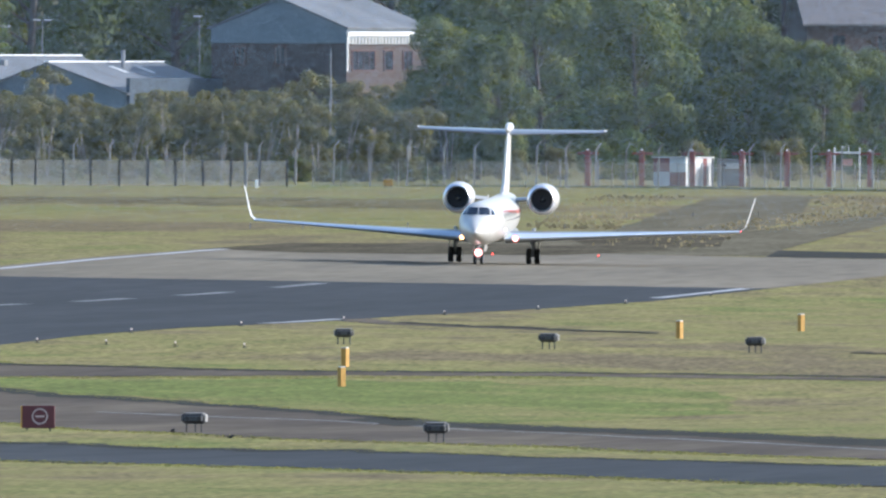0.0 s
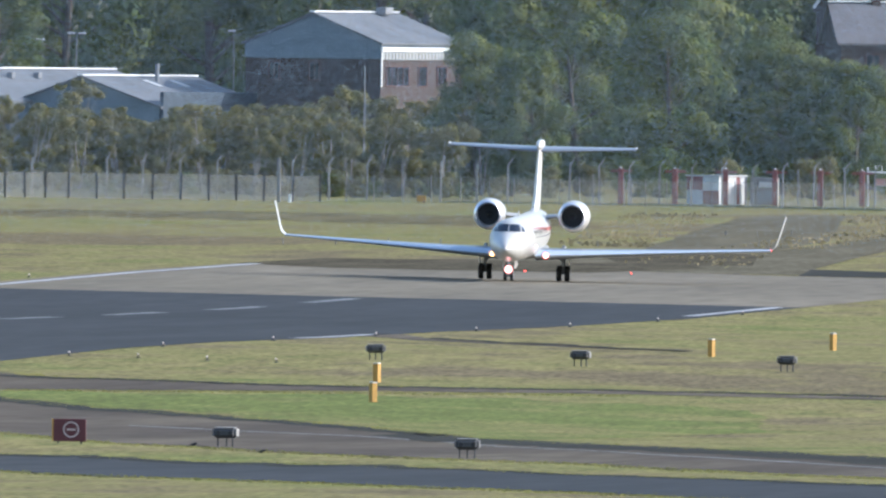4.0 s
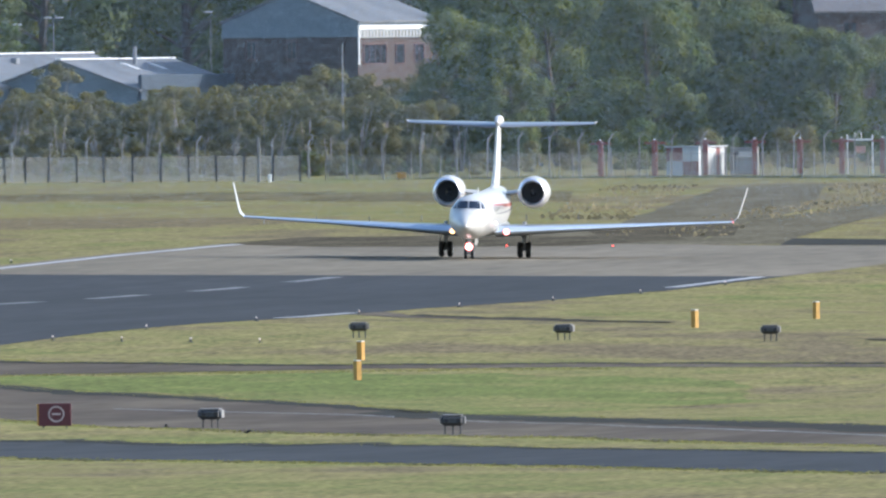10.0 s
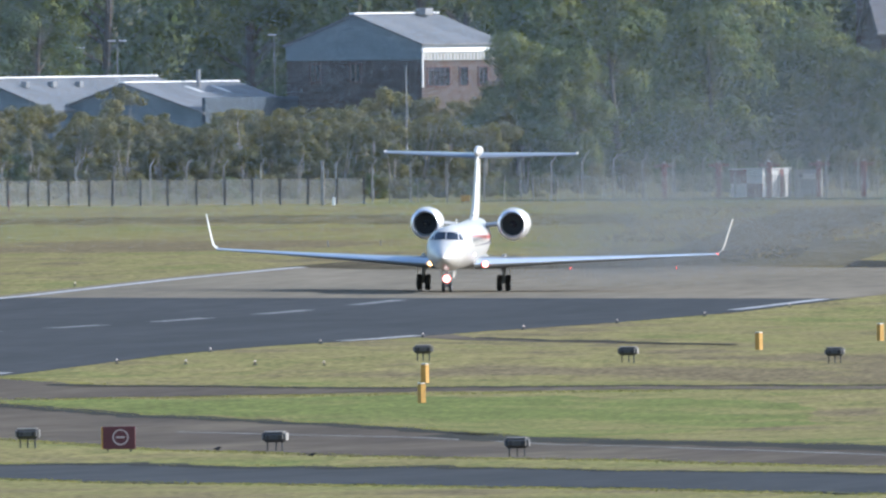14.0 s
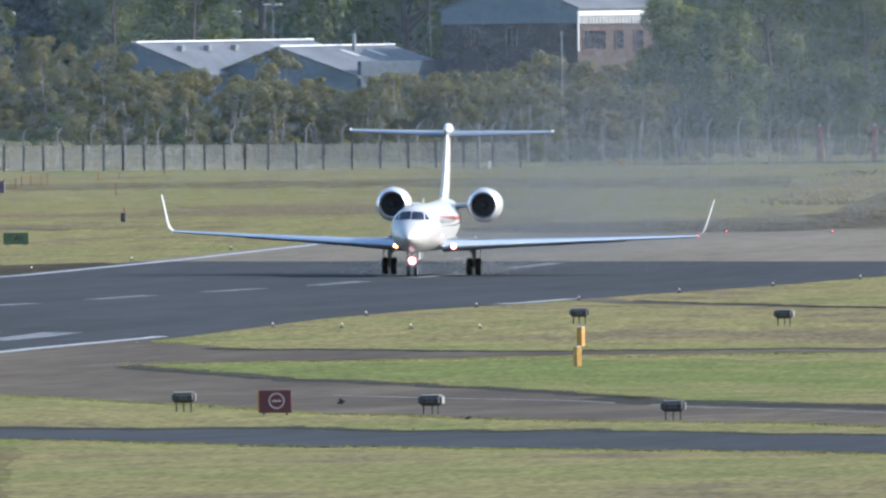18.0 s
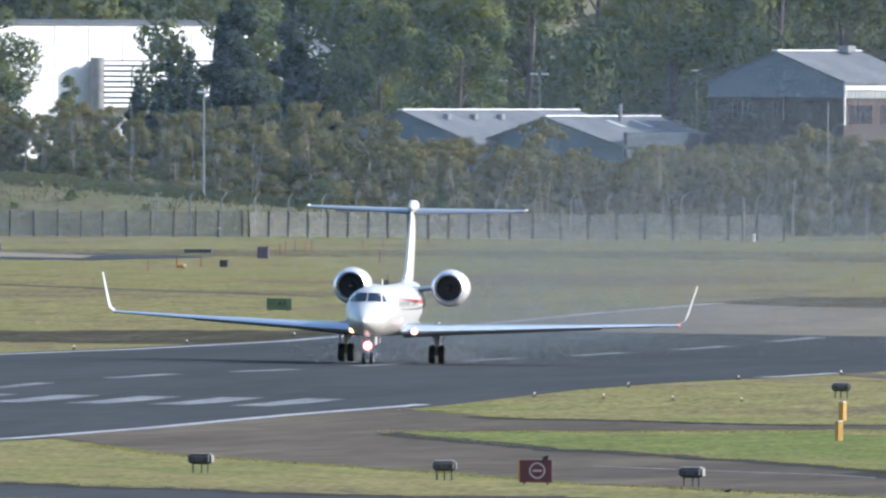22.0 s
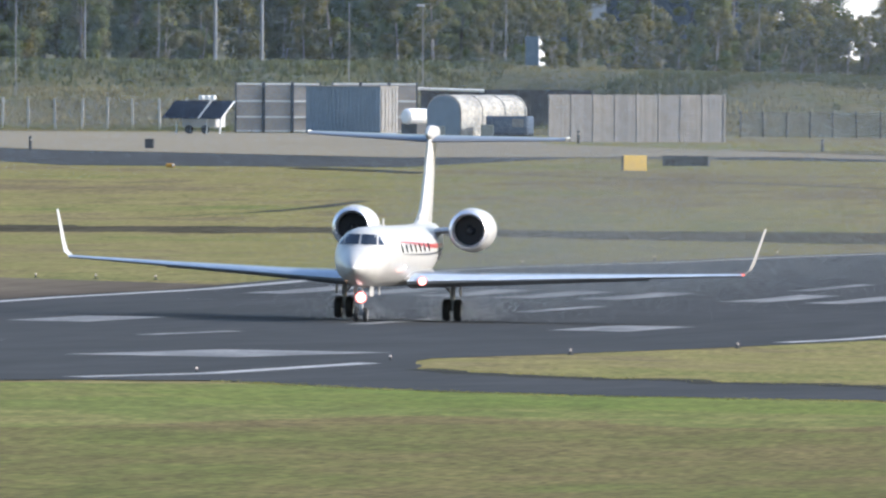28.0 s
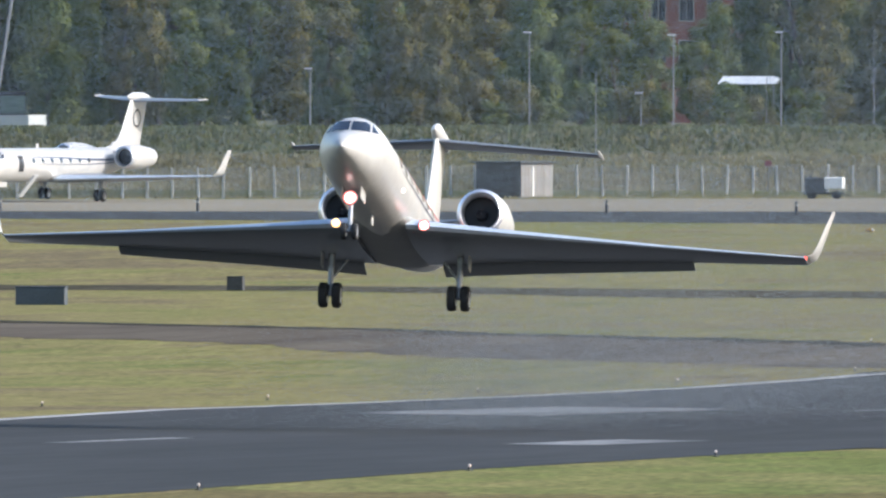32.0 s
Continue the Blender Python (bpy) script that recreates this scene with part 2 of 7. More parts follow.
def box(bm, c, s, m=None, bevel=0.0):
    """A box of size s round c, with bevelled edges where asked."""
    r = bmesh.ops.create_cube(bm, size=1.0)
    vs = r["verts"]
    mat = Matrix.Translation(c) @ Matrix.Diagonal((*s, 1))
    bmesh.ops.transform(bm, matrix=(m @ mat) if m is not None else mat, verts=vs)
    if bevel:
        es = list({e for v in vs for e in v.link_edges})
        bmesh.ops.bevel(bm, geom=es, offset=bevel, segments=1, affect="EDGES", clamp_overlap=True)
    return bm


def rod(bm, a, b, r0, r1=None, seg=8, caps=True):
    """A round bar from a to b, tapering from r0 to r1."""
    a, b = Vector(a), Vector(b)
    r1 = r0 if r1 is None else r1
    q = (b - a).to_track_quat("Z", "Y").to_matrix()
    rings = []
    for p, r in ((a, r0), (b, r1)):
        rings.append([bm.verts.new(p + q @ Vector((r * math.cos(2 * math.pi * i / seg), r * math.sin(2 * math.pi * i / seg), 0))) for i in range(seg)])
    for i in range(seg):
        j = (i + 1) % seg
        bm.faces.new((rings[0][i], rings[0][j], rings[1][j], rings[1][i]))
    if caps:
        bm.faces.new(rings[0][::-1]), bm.faces.new(rings[1])
    return bm


def loft(bm, rings, closed=True, caps=True):
    """A skin over rings of points."""
    vr = [[bm.verts.new(p) for p in ring] for ring in rings]
    n = len(vr[0])
    for a, b in zip(vr, vr[1:]):
        for i in range(n if closed else n - 1):
            j = (i + 1) % n
            bm.faces.new((a[i], a[j], b[j], b[i]))
    if caps and closed:
        bm.faces.new(vr[0][::-1]), bm.faces.new(vr[-1])
    bmesh.ops.recalc_face_normals(bm, faces=bm.faces[:])
    return bm


def turned(bm, profile, axis_point, direction, seg=24, caps=False):
    """A turned body: profile of (along, radius) about an axis."""
    d = Vector(direction).normalized()
    q = d.to_track_quat("Z", "Y").to_matrix()
    o = Vector(axis_point)
    rings = [[o + d * s + q @ Vector((r * math.cos(2 * math.pi * i / seg), r * math.sin(2 * math.pi * i / seg), 0)) for i in range(seg)] for s, r in profile]
    return loft(bm, rings, True, caps)


def slab(bm, pts, z0, z1):
    """An upright prism over a plan outline."""
    lo = [bm.verts.new((x, y, z0)) for x, y in pts]
    hi = [bm.verts.new((x, y, z1)) for x, y in pts]
    n = len(pts)
    for i in range(n):
        j = (i + 1) % n
        bm.faces.new((lo[i], lo[j], hi[j], hi[i]))
    bm.faces.new(hi), bm.faces.new(lo[::-1])
    bmesh.ops.recalc_face_normals(bm, faces=bm.faces[:])
    return bm


def quads(name, P, mat, parent=None):
    """A mesh of loose quads from an array of corners (n, 4, 3)."""
    n = len(P)
    me = bpy.data.meshes.new(name)
    me.from_pydata(P.reshape(-1, 3).tolist(), [], np.arange(4 * n).reshape(n, 4).tolist())
    me.materials.append(mat)
    ob = new(name, me)
    ob.parent = parent
    return ob


def loose(name, P, mat, parent=None):
    """A mesh of loose triangles from an array of corners (n, 3, 3)."""
    n = len(P)
    me = bpy.data.meshes.new(name)
    me.vertices.add(3 * n), me.loops.add(3 * n), me.polygons.add(n)
    me.vertices.foreach_set("co", P.astype(np.float32).ravel())
    me.loops.foreach_set("vertex_index", np.arange(3 * n, dtype=np.int32))
    me.polygons.foreach_set("loop_start", np.arange(0, 3 * n, 3, dtype=np.int32))
    me.update(calc_edges=True)
    me.materials.append(mat)
    ob = new(name, me)
    ob.parent = parent
    return ob


# ---- the lie of the land ----
PROFILE_Y = (1100, 1350, 1410, 1470, 1527, 1588, 1648, 1707, 1760, 1809, 1875, 1928, 2000, 2050, 2114, 2171, 2255, 2333, 2427, 2518, 2640, 3000, 3350, 3700, 5000)
PROFILE_Z = (1.6, 1.42, 1.28, 1.05, 0.73, 0.66, 0.38, 0.15, 0, -0.02, 0.05, 0.03, 0.25, 0.22, 0.02, -0.06, -0.26, -0.34, -0.17, 0.12, 0.32, 0.95, 1.6, 2, 2.3)


def ground_z(x, y):
    """Height of the field: a gentle long profile, with a cross fall that steepens beyond the runway's near edge."""
    z = float(np.interp(y, PROFILE_Y, PROFILE_Z))
    q = x - AXIS
    if q > 24:
        return z - 0.012 * 24 - 0.022 * min(q - 24, 45)
    return z - 0.012 * max(q, -24)


def ragged_line(outline, amount):
    """The same outline with its edges worn uneven, but for those along the runway and far off."""
    out = []
    for (x0, y0), (x1, y1) in zip(outline, outline[1:] + outline[:1]):
        out.append((x0, y0))
        n = int(abs(x1 - x0) / 0.55)
        if n < 2 or min(x0, x1) < -300 or max(x0, x1) > -90 or (x0 < -176 and x1 < -176 and x0 > -226):
            continue
        for i in range(1, n):
            f = i / n
            x, y = x0 + (x1 - x0) * f, y0 + (y1 - y0) * f
            out.append((x, y + amount * (1.3 * noise.noise((x * 0.35, y * 0.01, 3.1)) + 0.9 * noise.noise((x * 1.3, y * 0.01, 7.7)))))
    return out


def drape(name, outline, lift, mat, label="", category="", kind="structure", ragged=0.0):
    """A paved or sown area: an outline in plan, laid over the land."""
    if ragged:
        outline = ragged_line(outline, ragged)
    bm = B()
    bm.faces.new([bm.verts.new((x, y, 0)) for x, y in outline])
    if ragged:
        bmesh.ops.triangulate(bm, faces=bm.faces[:])
    ys, xs = [p[1] for p in outline], [p[0] for p in outline]
    cuts = [y for y in PROFILE_Y if min(ys) < y < max(ys)]
    for y in cuts:
        bmesh.ops.bisect_plane(bm, geom=bm.verts[:] + bm.edges[:] + bm.faces[:], plane_co=(0, y, 0), plane_no=(0, 1, 0))
    for x in (AXIS - 24, AXIS + 24, AXIS + 69):
        if min(xs) < x < max(xs):
            bmesh.ops.bisect_plane(bm, geom=bm.verts[:] + bm.edges[:] + bm.faces[:], plane_co=(x, 0, 0), plane_no=(1, 0, 0))
    for v in bm.verts:
        v.co.z = ground_z(v.co.x, v.co.y) + lift
    bmesh.ops.recalc_face_normals(bm, faces=bm.faces[:])
    for f in bm.faces:
        if f.normal.z < 0:
            f.normal_flip()
    ob = part(name, bm, mat)
    return tagged(ob, label, category, "", kind)


def build_ground():
    xs = [-3000, -1500, -900, -600, AXIS - 24, AXIS + 24, AXIS + 69, 100, 400, 1500, 3000]
    ys = [-1500, -200, 300, 700] + list(PROFILE_Y)
    bm = B()
    g = [[bm.verts.new((x, y, ground_z(x, y) if y > 1000 else ground_z(x, 1100) - 0.004 * (1100 - y) * (y > -1e9) * 0.5)) for x in xs] for y in ys]
    for a, b in zip(g, g[1:]):
        for i in range(len(xs) - 1):
            bm.faces.new((a[i], a[i + 1], b[i + 1], b[i]))
    tagged(part("ground", bm, GRASS), "sunlit mown airfield grass, yellow-green with brown patches", "ground", "", "structure")


build_ground()
E0, E1 = -224.6, -177.6     # runway edges
tagged(drape("runway", [(E0, 1100), (E1, 1100), (E1, 2412), (E0, 2416)], 0.014, ASPHALT), "dark grey asphalt runway with worn white markings", "runway")
tagged(drape("runway_start", [(E0, 2416), (E1, 2412), (E1 + 1, 2560), (E1 + 8, 2560), (-150, 2575), (-150, 2600), (-192, 2600), (-204.5, 2612), (E0 + 0.4, 2606)], 0.014, material("pale_worn_asphalt", (0.186, 0.162, 0.120), 0.9, vary=0.15, scale=9, fine=8, second=(0.155, 0.136, 0.102), spec=0.03, stretch=(1, 0.08, 1))),
       "pale brown worn asphalt at the runway's far end", "runway")


def strip(name, x0, x1, y0, y1, lift=0.03, mat=MARKING, label="worn white painted runway marking", group="runway markings"):
    return tagged(drape(name, [(x0, y0), (x1, y0), (x1, y1), (x0, y1)], lift, mat), label, "marking", group)


CL = -200.8
for side, y0, y1 in ((-22.2, 1826, 2600), (24.3, 1488, 1576), (22.2, 1738, 1932), (22.7, 2098, 2140), (22.2, 2345, 2408)):
    strip("edge_line", CL + side - 0.4, CL + side + 0.4, y0, y1, mat=LINE, label="long white runway edge line", group="runway edge lines")
for y in [1290, 1348, 1429, 1638, 1716, 1788, 1849] + [1961 + 58.7 * k for k in range(8)]:
    strip("centre_dash", CL - 0.45, CL + 0.45, y, y + 30, label="white centre line dash on dark asphalt", group="centre line dashes")
for k in range(5):
    for x in (-198.4 + 3.55 * k, -204.6 - 3.55 * k):
        strip("threshold_stripe", x - 0.9, x + 0.9, 1913, 1947, label="broad worn white threshold stripe", group="threshold stripes")
for x0, x1, y0, y1 in ((-188.6, -182.4, 1587, 1636), (-212, -205.2, 1584, 1640), (-192, -188.8, 1777, 1804), (-213.5, -210.2, 1777, 1804), (-189, -185.9, 1449, 1479), (-214.5, -211.4, 1449, 1479)):
    strip("touchdown_bar", x0, x1, y0, y1, label="broad white touchdown bar on dark asphalt", group="touchdown bars")


def land(name, outline, lift, mat, label, category, ragged=0.0):
    return tagged(drape(name, outline, lift, mat, ragged=ragged), label, category)


# the far edge draws in towards the runway's near end
far_edge = [(-223.2, 1826), (-222.7, 1800), (-221.9, 1740), (-221.1, 1690), (-219.6, 1616), (-218.8, 1546), (-217.6, 1400), (-217.0, 1100)]
land("far_verge", [(E0 - 0.6, 1840)] + [(x - 0.5, y) for x, y in far_edge] + [(E0 - 0.6, 1100)], 0.022, GRASS, "mown grass along the runway's far edge", "grass")
tagged(drape("edge_line", [(x - 0.45, y) for x, y in far_edge] + [(x + 0.45, y) for x, y in far_edge[::-1]], 0.034, LINE), "long white runway edge line", "marking", "runway edge lines")
# near-side taxiways and grass
N0 = E1 - 0.5
land("taxiway_near", [(N0, 1610), (-173.2, 1561), (-166.5, 1548), (-155.2, 1545), (-144.6, 1538), (-138, 1545), (-132, 1536), (-128.6, 1538), (-124, 1528), (-117.4, 1496), (-103.6, 1451), (60, 1400), (60, 1250), (-97.6, 1367), (-115.2, 1417), (-134, 1470), (-143.9, 1487), (-149, 1484), (-157.8, 1468), (-164.1, 1473), (-171.9, 1490), (N0, 1450)],
     0.028, ASPHALT, "dark asphalt taxiway crossing the grass", "taxiway", 4.0)
land("taxiway_middle", [(N0, 1914), (-171, 1850), (-169.6, 1816), (-164, 1791), (-160.2, 1775), (-153, 1754), (-144, 1724), (-136.5, 1683), (-131, 1669), (-122, 1631), (-113, 1586), (-40, 1460), (-40, 1385), (-106.8, 1495), (-114.3, 1528), (-122.3, 1557), (-127.3, 1568), (-134.4, 1584), (-142, 1598), (-151, 1642), (-161.3, 1680), (-167, 1702), (-173.6, 1739), (N0, 1770)],
     0.024, WORN, "pale brown worn taxiway with a dusty sheen", "taxiway", 4.0)
land("taxiway_thin", [(N0, 1920), (-176.6, 1907), (-170.7, 1884), (-161.8, 1880), (-147.4, 1905), (-80, 1985), (-80, 1972), (-147, 1890), (-157.6, 1864), (-166.5, 1832), (-170.5, 1813)],
     0.019, WORN, "narrow worn track in the grass", "taxiway", 4.0)
land("track_side", [(N0, 2150), (-174.4, 2128), (-165, 2110), (-159.6, 2099), (-159.6, 2095), (-166, 2100), (-174, 2114), (N0, 2128)], 0.014, WORN, "thin worn track beside the runway", "track", 3.0)
land("lush_strip_middle", [(-169, 1822), (-156.5, 1852), (-147, 1856), (-138, 1846), (-131, 1760), (-134.5, 1690), (-137, 1692), (-144, 1730), (-153, 1760), (-160, 1781), (-166, 1806)], 0.010, LUSH, "bright green damp grass strip", "grass", 9.0)
land("lush_strip_near", [(N0 + 0.6, 1440), (-165.4, 1498), (-140, 1470), (-140, 1370), (-153, 1385), (-158, 1322), (-169, 1297), (N0 + 0.6, 1290)], 0.010, LUSH, "bright green grass beside the runway", "grass", 9.0)
land("brown_patch_near", [(-168, 1290), (-152, 1330), (-146, 1300), (-140, 1190), (-168, 1190)], 0.007, NEAR, "dry brownish mown grass", "grass")
land("brown_patch_middle", [(-170, 1985), (-140, 2050), (-110, 2060), (-110, 1930), (-150, 1925), (-168, 1930)], 0.006, DRY, "dry brownish mown grass", "grass")
land("ditch_near", [(-190, 1152), (-60, 1140), (-60, 1133), (-190, 1145)], 0.010, SOIL_SHADE, "thin dark furrow across the grass", "furrow")
# far-side taxiways
land("taxiway_far", [(E0 + 0.5, 1945), (-241, 1978), (-262, 2020), (-270, 2050), (-287, 2110), (-305, 2140), (-420, 2330), (-420, 2240), (-286, 2005), (-271, 1980), (-251, 1909), (-238, 1878), (E0 + 0.5, 1850)], 0.014, WORN, "worn asphalt taxiway leaving the runway", "taxiway", 4.0)
land("perimeter_track", [(-460, 2474), (-345, 2454), (-330, 2449), (-303, 2425), (-290, 2410), (-270, 2410), (-257, 2393), (-245, 2396), (E0 + 0.5, 2408), (E0 + 0.5, 2300), (-232, 2308), (-241, 2326), (-252, 2344), (-267, 2366), (-288, 2368), (-300, 2372), (-327, 2419), (-340, 2422), (-460, 2440)], 0.014, material("dark_rough_strip", (0.084, 0.076, 0.056), 0.95, vary=0.3, scale=4, fine=8, second=(0.058, 0.055, 0.040), spec=0.0, stretch=(1, 0.1, 1)), "dark overgrown track across the far grass", "track", 6.0)
land("taxiway_back", [(-560, 3110), (-441, 3112), (-380, 3105), (-363, 3048), (-333, 2990), (-311, 3062), (-297, 3034), (-292, 3010), (-297, 2975), (-322, 2998), (-322, 2890), (-344, 2892), (-362, 2973), (-430, 3030), (-560, 3035)], 0.014, ASPHALT, "dark asphalt taxiway in front of the apron", "taxiway")
land("apron", [(-560, 3225), (-395, 3262), (-362, 3262), (-345, 3185), (-340, 3147), (-302, 3028), (-300, 2998), (-311, 3020), (-333, 2992), (-363, 3050), (-380, 3108), (-560, 3112)], 0.022, CONCRETE, "pale concrete apron beside the fence", "apron")
land("cable_scar", [(-288.5, 2452), (-286.8, 2474), (-285.6, 2504), (-286.6, 2540), (-290.2, 2592), (-290.2, 2580), (-287.0, 2524), (-286.4, 2490), (-287.6, 2460)], 0.010, SOIL_SHADE, "faint dark scar of a filled trench in the grass", "scar")
land("brown_band", [(-330, 3096), (-300, 3095), (-270, 3093), (-249.5, 3076), (-232, 3060), (-232, 2955), (-241, 2966), (-262.5, 3008), (-275, 3020), (-300, 3030), (-330, 3040)], 0.010, material("rough_brown_grass", (0.108, 0.094, 0.056), 0.95, vary=0.3, scale=3, fine=8, second=(0.15, 0.132, 0.075), spec=0.0, stretch=(1, 0.1, 1)), "brown rough grass band along the fence", "grass", 9.0)
EARTH = material("rough_earth", (0.142, 0.126, 0.088), 0.95, vary=0.25, scale=3, fine=8, second=(0.112, 0.101, 0.070), spec=0.0, stretch=(1, 0.08, 1))
land("far_band", [(-330, 2700), (-262, 2700), (-240, 2660), (-240, 2640), (-262, 2672), (-330, 2672)], 0.010, DRY, "pale brown streak in the far grass", "grass")

# flat dark strips: bare soil and shade of the cut turf edge in one colour
for pts, wide in (([(-172, 1884), (-158.8, 1884), (-147.4, 1909), (-110, 1953)], 6), ([(-169, 1818), (-160, 1779), (-153, 1757), (-144, 1727), (-138, 1694)], 11),
                  ([(-140, 1706), (-136.5, 1688), (-131, 1674), (-122, 1636), (-113, 1590), (-95, 1555)], 25), ([(-173, 1563), (-166.5, 1550), (-155, 1547), (-144.6, 1540), (-138, 1547), (-128.6, 1541), (-124, 1531), (-117.4, 1498), (-103.6, 1453)], 8),
                  ([(-174.4, 2132), (-166, 2113), (-159.8, 2101)], 6), ([(-330, 2190), (-305, 2153), (-287, 2106), (-270, 2048), (-262, 2020), (-252, 1999), (-240, 1972)], 9), ([(-327, 2882), (-319, 2858), (-314, 2838)], 10), ([(-144, 2008), (-136, 2004), (-128, 2010), (-118, 2004)], 5)):
    land("shaded_verge_line", [(x, y) for x, y in pts] + [(x, y - wide) for x, y in pts[::-1]], 0.036, SOIL_SHADE, "flat dark strip for the shaded, ragged turf edge beside the track", "verge", 5.0)
land("brown_tinge", [(-300, 2830), (-235, 2840), (-235, 2740), (-300, 2740)], 0.008, DRY, "browner mown grass", "grass")
land("brown_tinge", [(-420, 2720), (-330, 2720), (-330, 2560), (-420, 2560)], 0.008, DRY, "browner mown grass", "grass")
line = [(-150, 1694), (-144.8, 1684), (-140.2, 1679), (-135.8, 1664), (-127.9, 1630), (-121.6, 1595), (-108, 1540)]
land("taxiway_edge_line", line + [(x, y - 2.2) for x, y in line[::-1]], 0.030, MARKING, "thin worn white line along the taxiway", "marking", 0.8)
land("near_field", [(-177.0, 1296), (-169, 1303), (-158, 1328), (-153, 1391), (-149, 1450), (-139, 1452), (-125, 1300), (-117, 1225), (-108, 1100), (-177.0, 1100)], 0.004, NEAR, "deep green uneven grass of the near field", "grass", 9.0)
land("green_strip_near", [(-177.0, 1440), (-165.4, 1498), (-150, 1476), (-140, 1467), (-144, 1425), (-160, 1405), (-177.0, 1395)], 0.012, grass_material("fresh_green_grass", (0.12, 0.115, 0.04), (0.13, 0.132, 0.036), (0.118, 0.138, 0.030), (0.105, 0.138, 0.026), 0.1), "fresh bright green grass beside the taxiway", "grass", 9.0)
land("pale_track", [(-312, 2846), (-293.2, 2788), (-279.6, 2744), (-264.8, 2695), (-250, 2648), (-250, 2640), (-264.8, 2687), (-279.6, 2736), (-293.2, 2780), (-312, 2838)], 0.013, WORN, "narrow pale worn path across the far grass", "track", 2.0)
# rough earth and tracks beyond the runway's end
land("rough_ground", [(-240.8, 3076), (-236.8, 3121), (-222.5, 3132), (-205, 3000), (-203, 2868), (-199.6, 2763), (-207, 2690), (-214, 2690), (-219, 2786)], 0.012, DRY, "rough dry grass over disturbed earth", "grass", 8.0)
land("earth_track", [(-224.0, 2606), (-204.5, 2613), (-197.0, 2606), (-204, 2720), (-207.4, 2797), (-210.1, 2877), (-224.5, 3087), (-226, 3120), (-230.4, 3122), (-231.3, 3081), (-216, 2807), (-211, 2720)], 0.017, EARTH, "grey-brown earth track leading away from the runway", "track", 5.0)
land("earth_track", [(-197.3, 2607), (-206.7, 2782), (-209.2, 2877), (-211.9, 2982), (-206, 2990), (-203.7, 2868), (-199.6, 2763), (-194.9, 2658), (-191.8, 2607)], 0.021, EARTH, "grey-brown earth track leading away from the runway", "track", 5.0)
land("dark_verge", [(-191.8, 2602), (-194.6, 2650), (-188.1, 2644), (-165, 2636), (-150, 2634), (-150, 2602)], 0.025, SOIL_SHADE, "dark rough edge beside the worn asphalt", "verge", 4.0)
land("dark_mound", [(-211.7, 2712), (-210.5, 2752), (-205.3, 2752), (-199.4, 2668), (-205, 2642)], 0.025, material("dark_rough_ground", (0.10, 0.088, 0.062), 0.95, vary=0.3, scale=2, fine=8, spec=0.0, stretch=(1, 0.1, 1)), "dark rough earth beside the track", "earth", 5.0)
# dark ragged strip across the end of the worn asphalt
land("dark_strip", [(-224.3, 2600), (-223.4, 2652), (-216, 2663), (-208.6, 2660), (-203, 2664), (-200, 2640), (-203, 2590), (-210, 2585), (-217, 2582), (-221, 2592)], 0.028, bpy.data.materials["dark_rough_ground"], "dark brown strip across the end of the worn asphalt", "earth", 5.0)
land("fence_verge", [(-264, 3246), (-246, 3236), (-231, 3212), (-220, 3190), (-220, 3168), (-231, 3186), (-246, 3208), (-264, 3222)], 0.012, material("dark_rough_grass", (0.075, 0.080, 0.038), 0.95, vary=0.3, scale=3, fine=8, spec=0.0, stretch=(1, 0.1, 1)), "dark rough grass along the foot of the fence", "grass", 4.0)


# ---- trees, scrub and the earth bank ----
def spread(rng, lobes, n, size, flat=0.86):
    """Loose leaf clumps (small quads) over the skins of a set of lobes (centre, radii)."""
    w = np.array([r[0] * r[2] for c, r in lobes])
    pick = rng.choice(len(lobes), n, p=w / w.sum())
    C = np.array([c for c, r in lobes])[pick]
    R = np.array([r for c, r in lobes])[pick]
    d = rng.normal(size=(n, 3))
    d /= np.linalg.norm(d, axis=1)[:, None]
    depth = 1.04 - 0.5 * rng.uniform(0, 1, (n, 1)) ** 2.0 + rng.normal(0, 0.05, (n, 1))
    P = C + d * R * depth
    nrm = d * flat + rng.normal(size=(n, 3)) * (1 - flat) * 0.9
    nrm /= np.linalg.norm(nrm, axis=1)[:, None]
    a = np.cross(nrm, rng.normal(size=(n, 3)))
    a /= np.linalg.norm(a, axis=1)[:, None] + 1e-9
    b = np.cross(nrm, a)
    s = rng.uniform(0.6, 1.25, (n, 1)) * size
    a, b = a * s, b * s * rng.uniform(0.5, 0.9, (n, 1))
    bend = nrm * s * 0.25
    return np.stack([P - a - bend, P + b * 1.5, P + a - bend], 1)


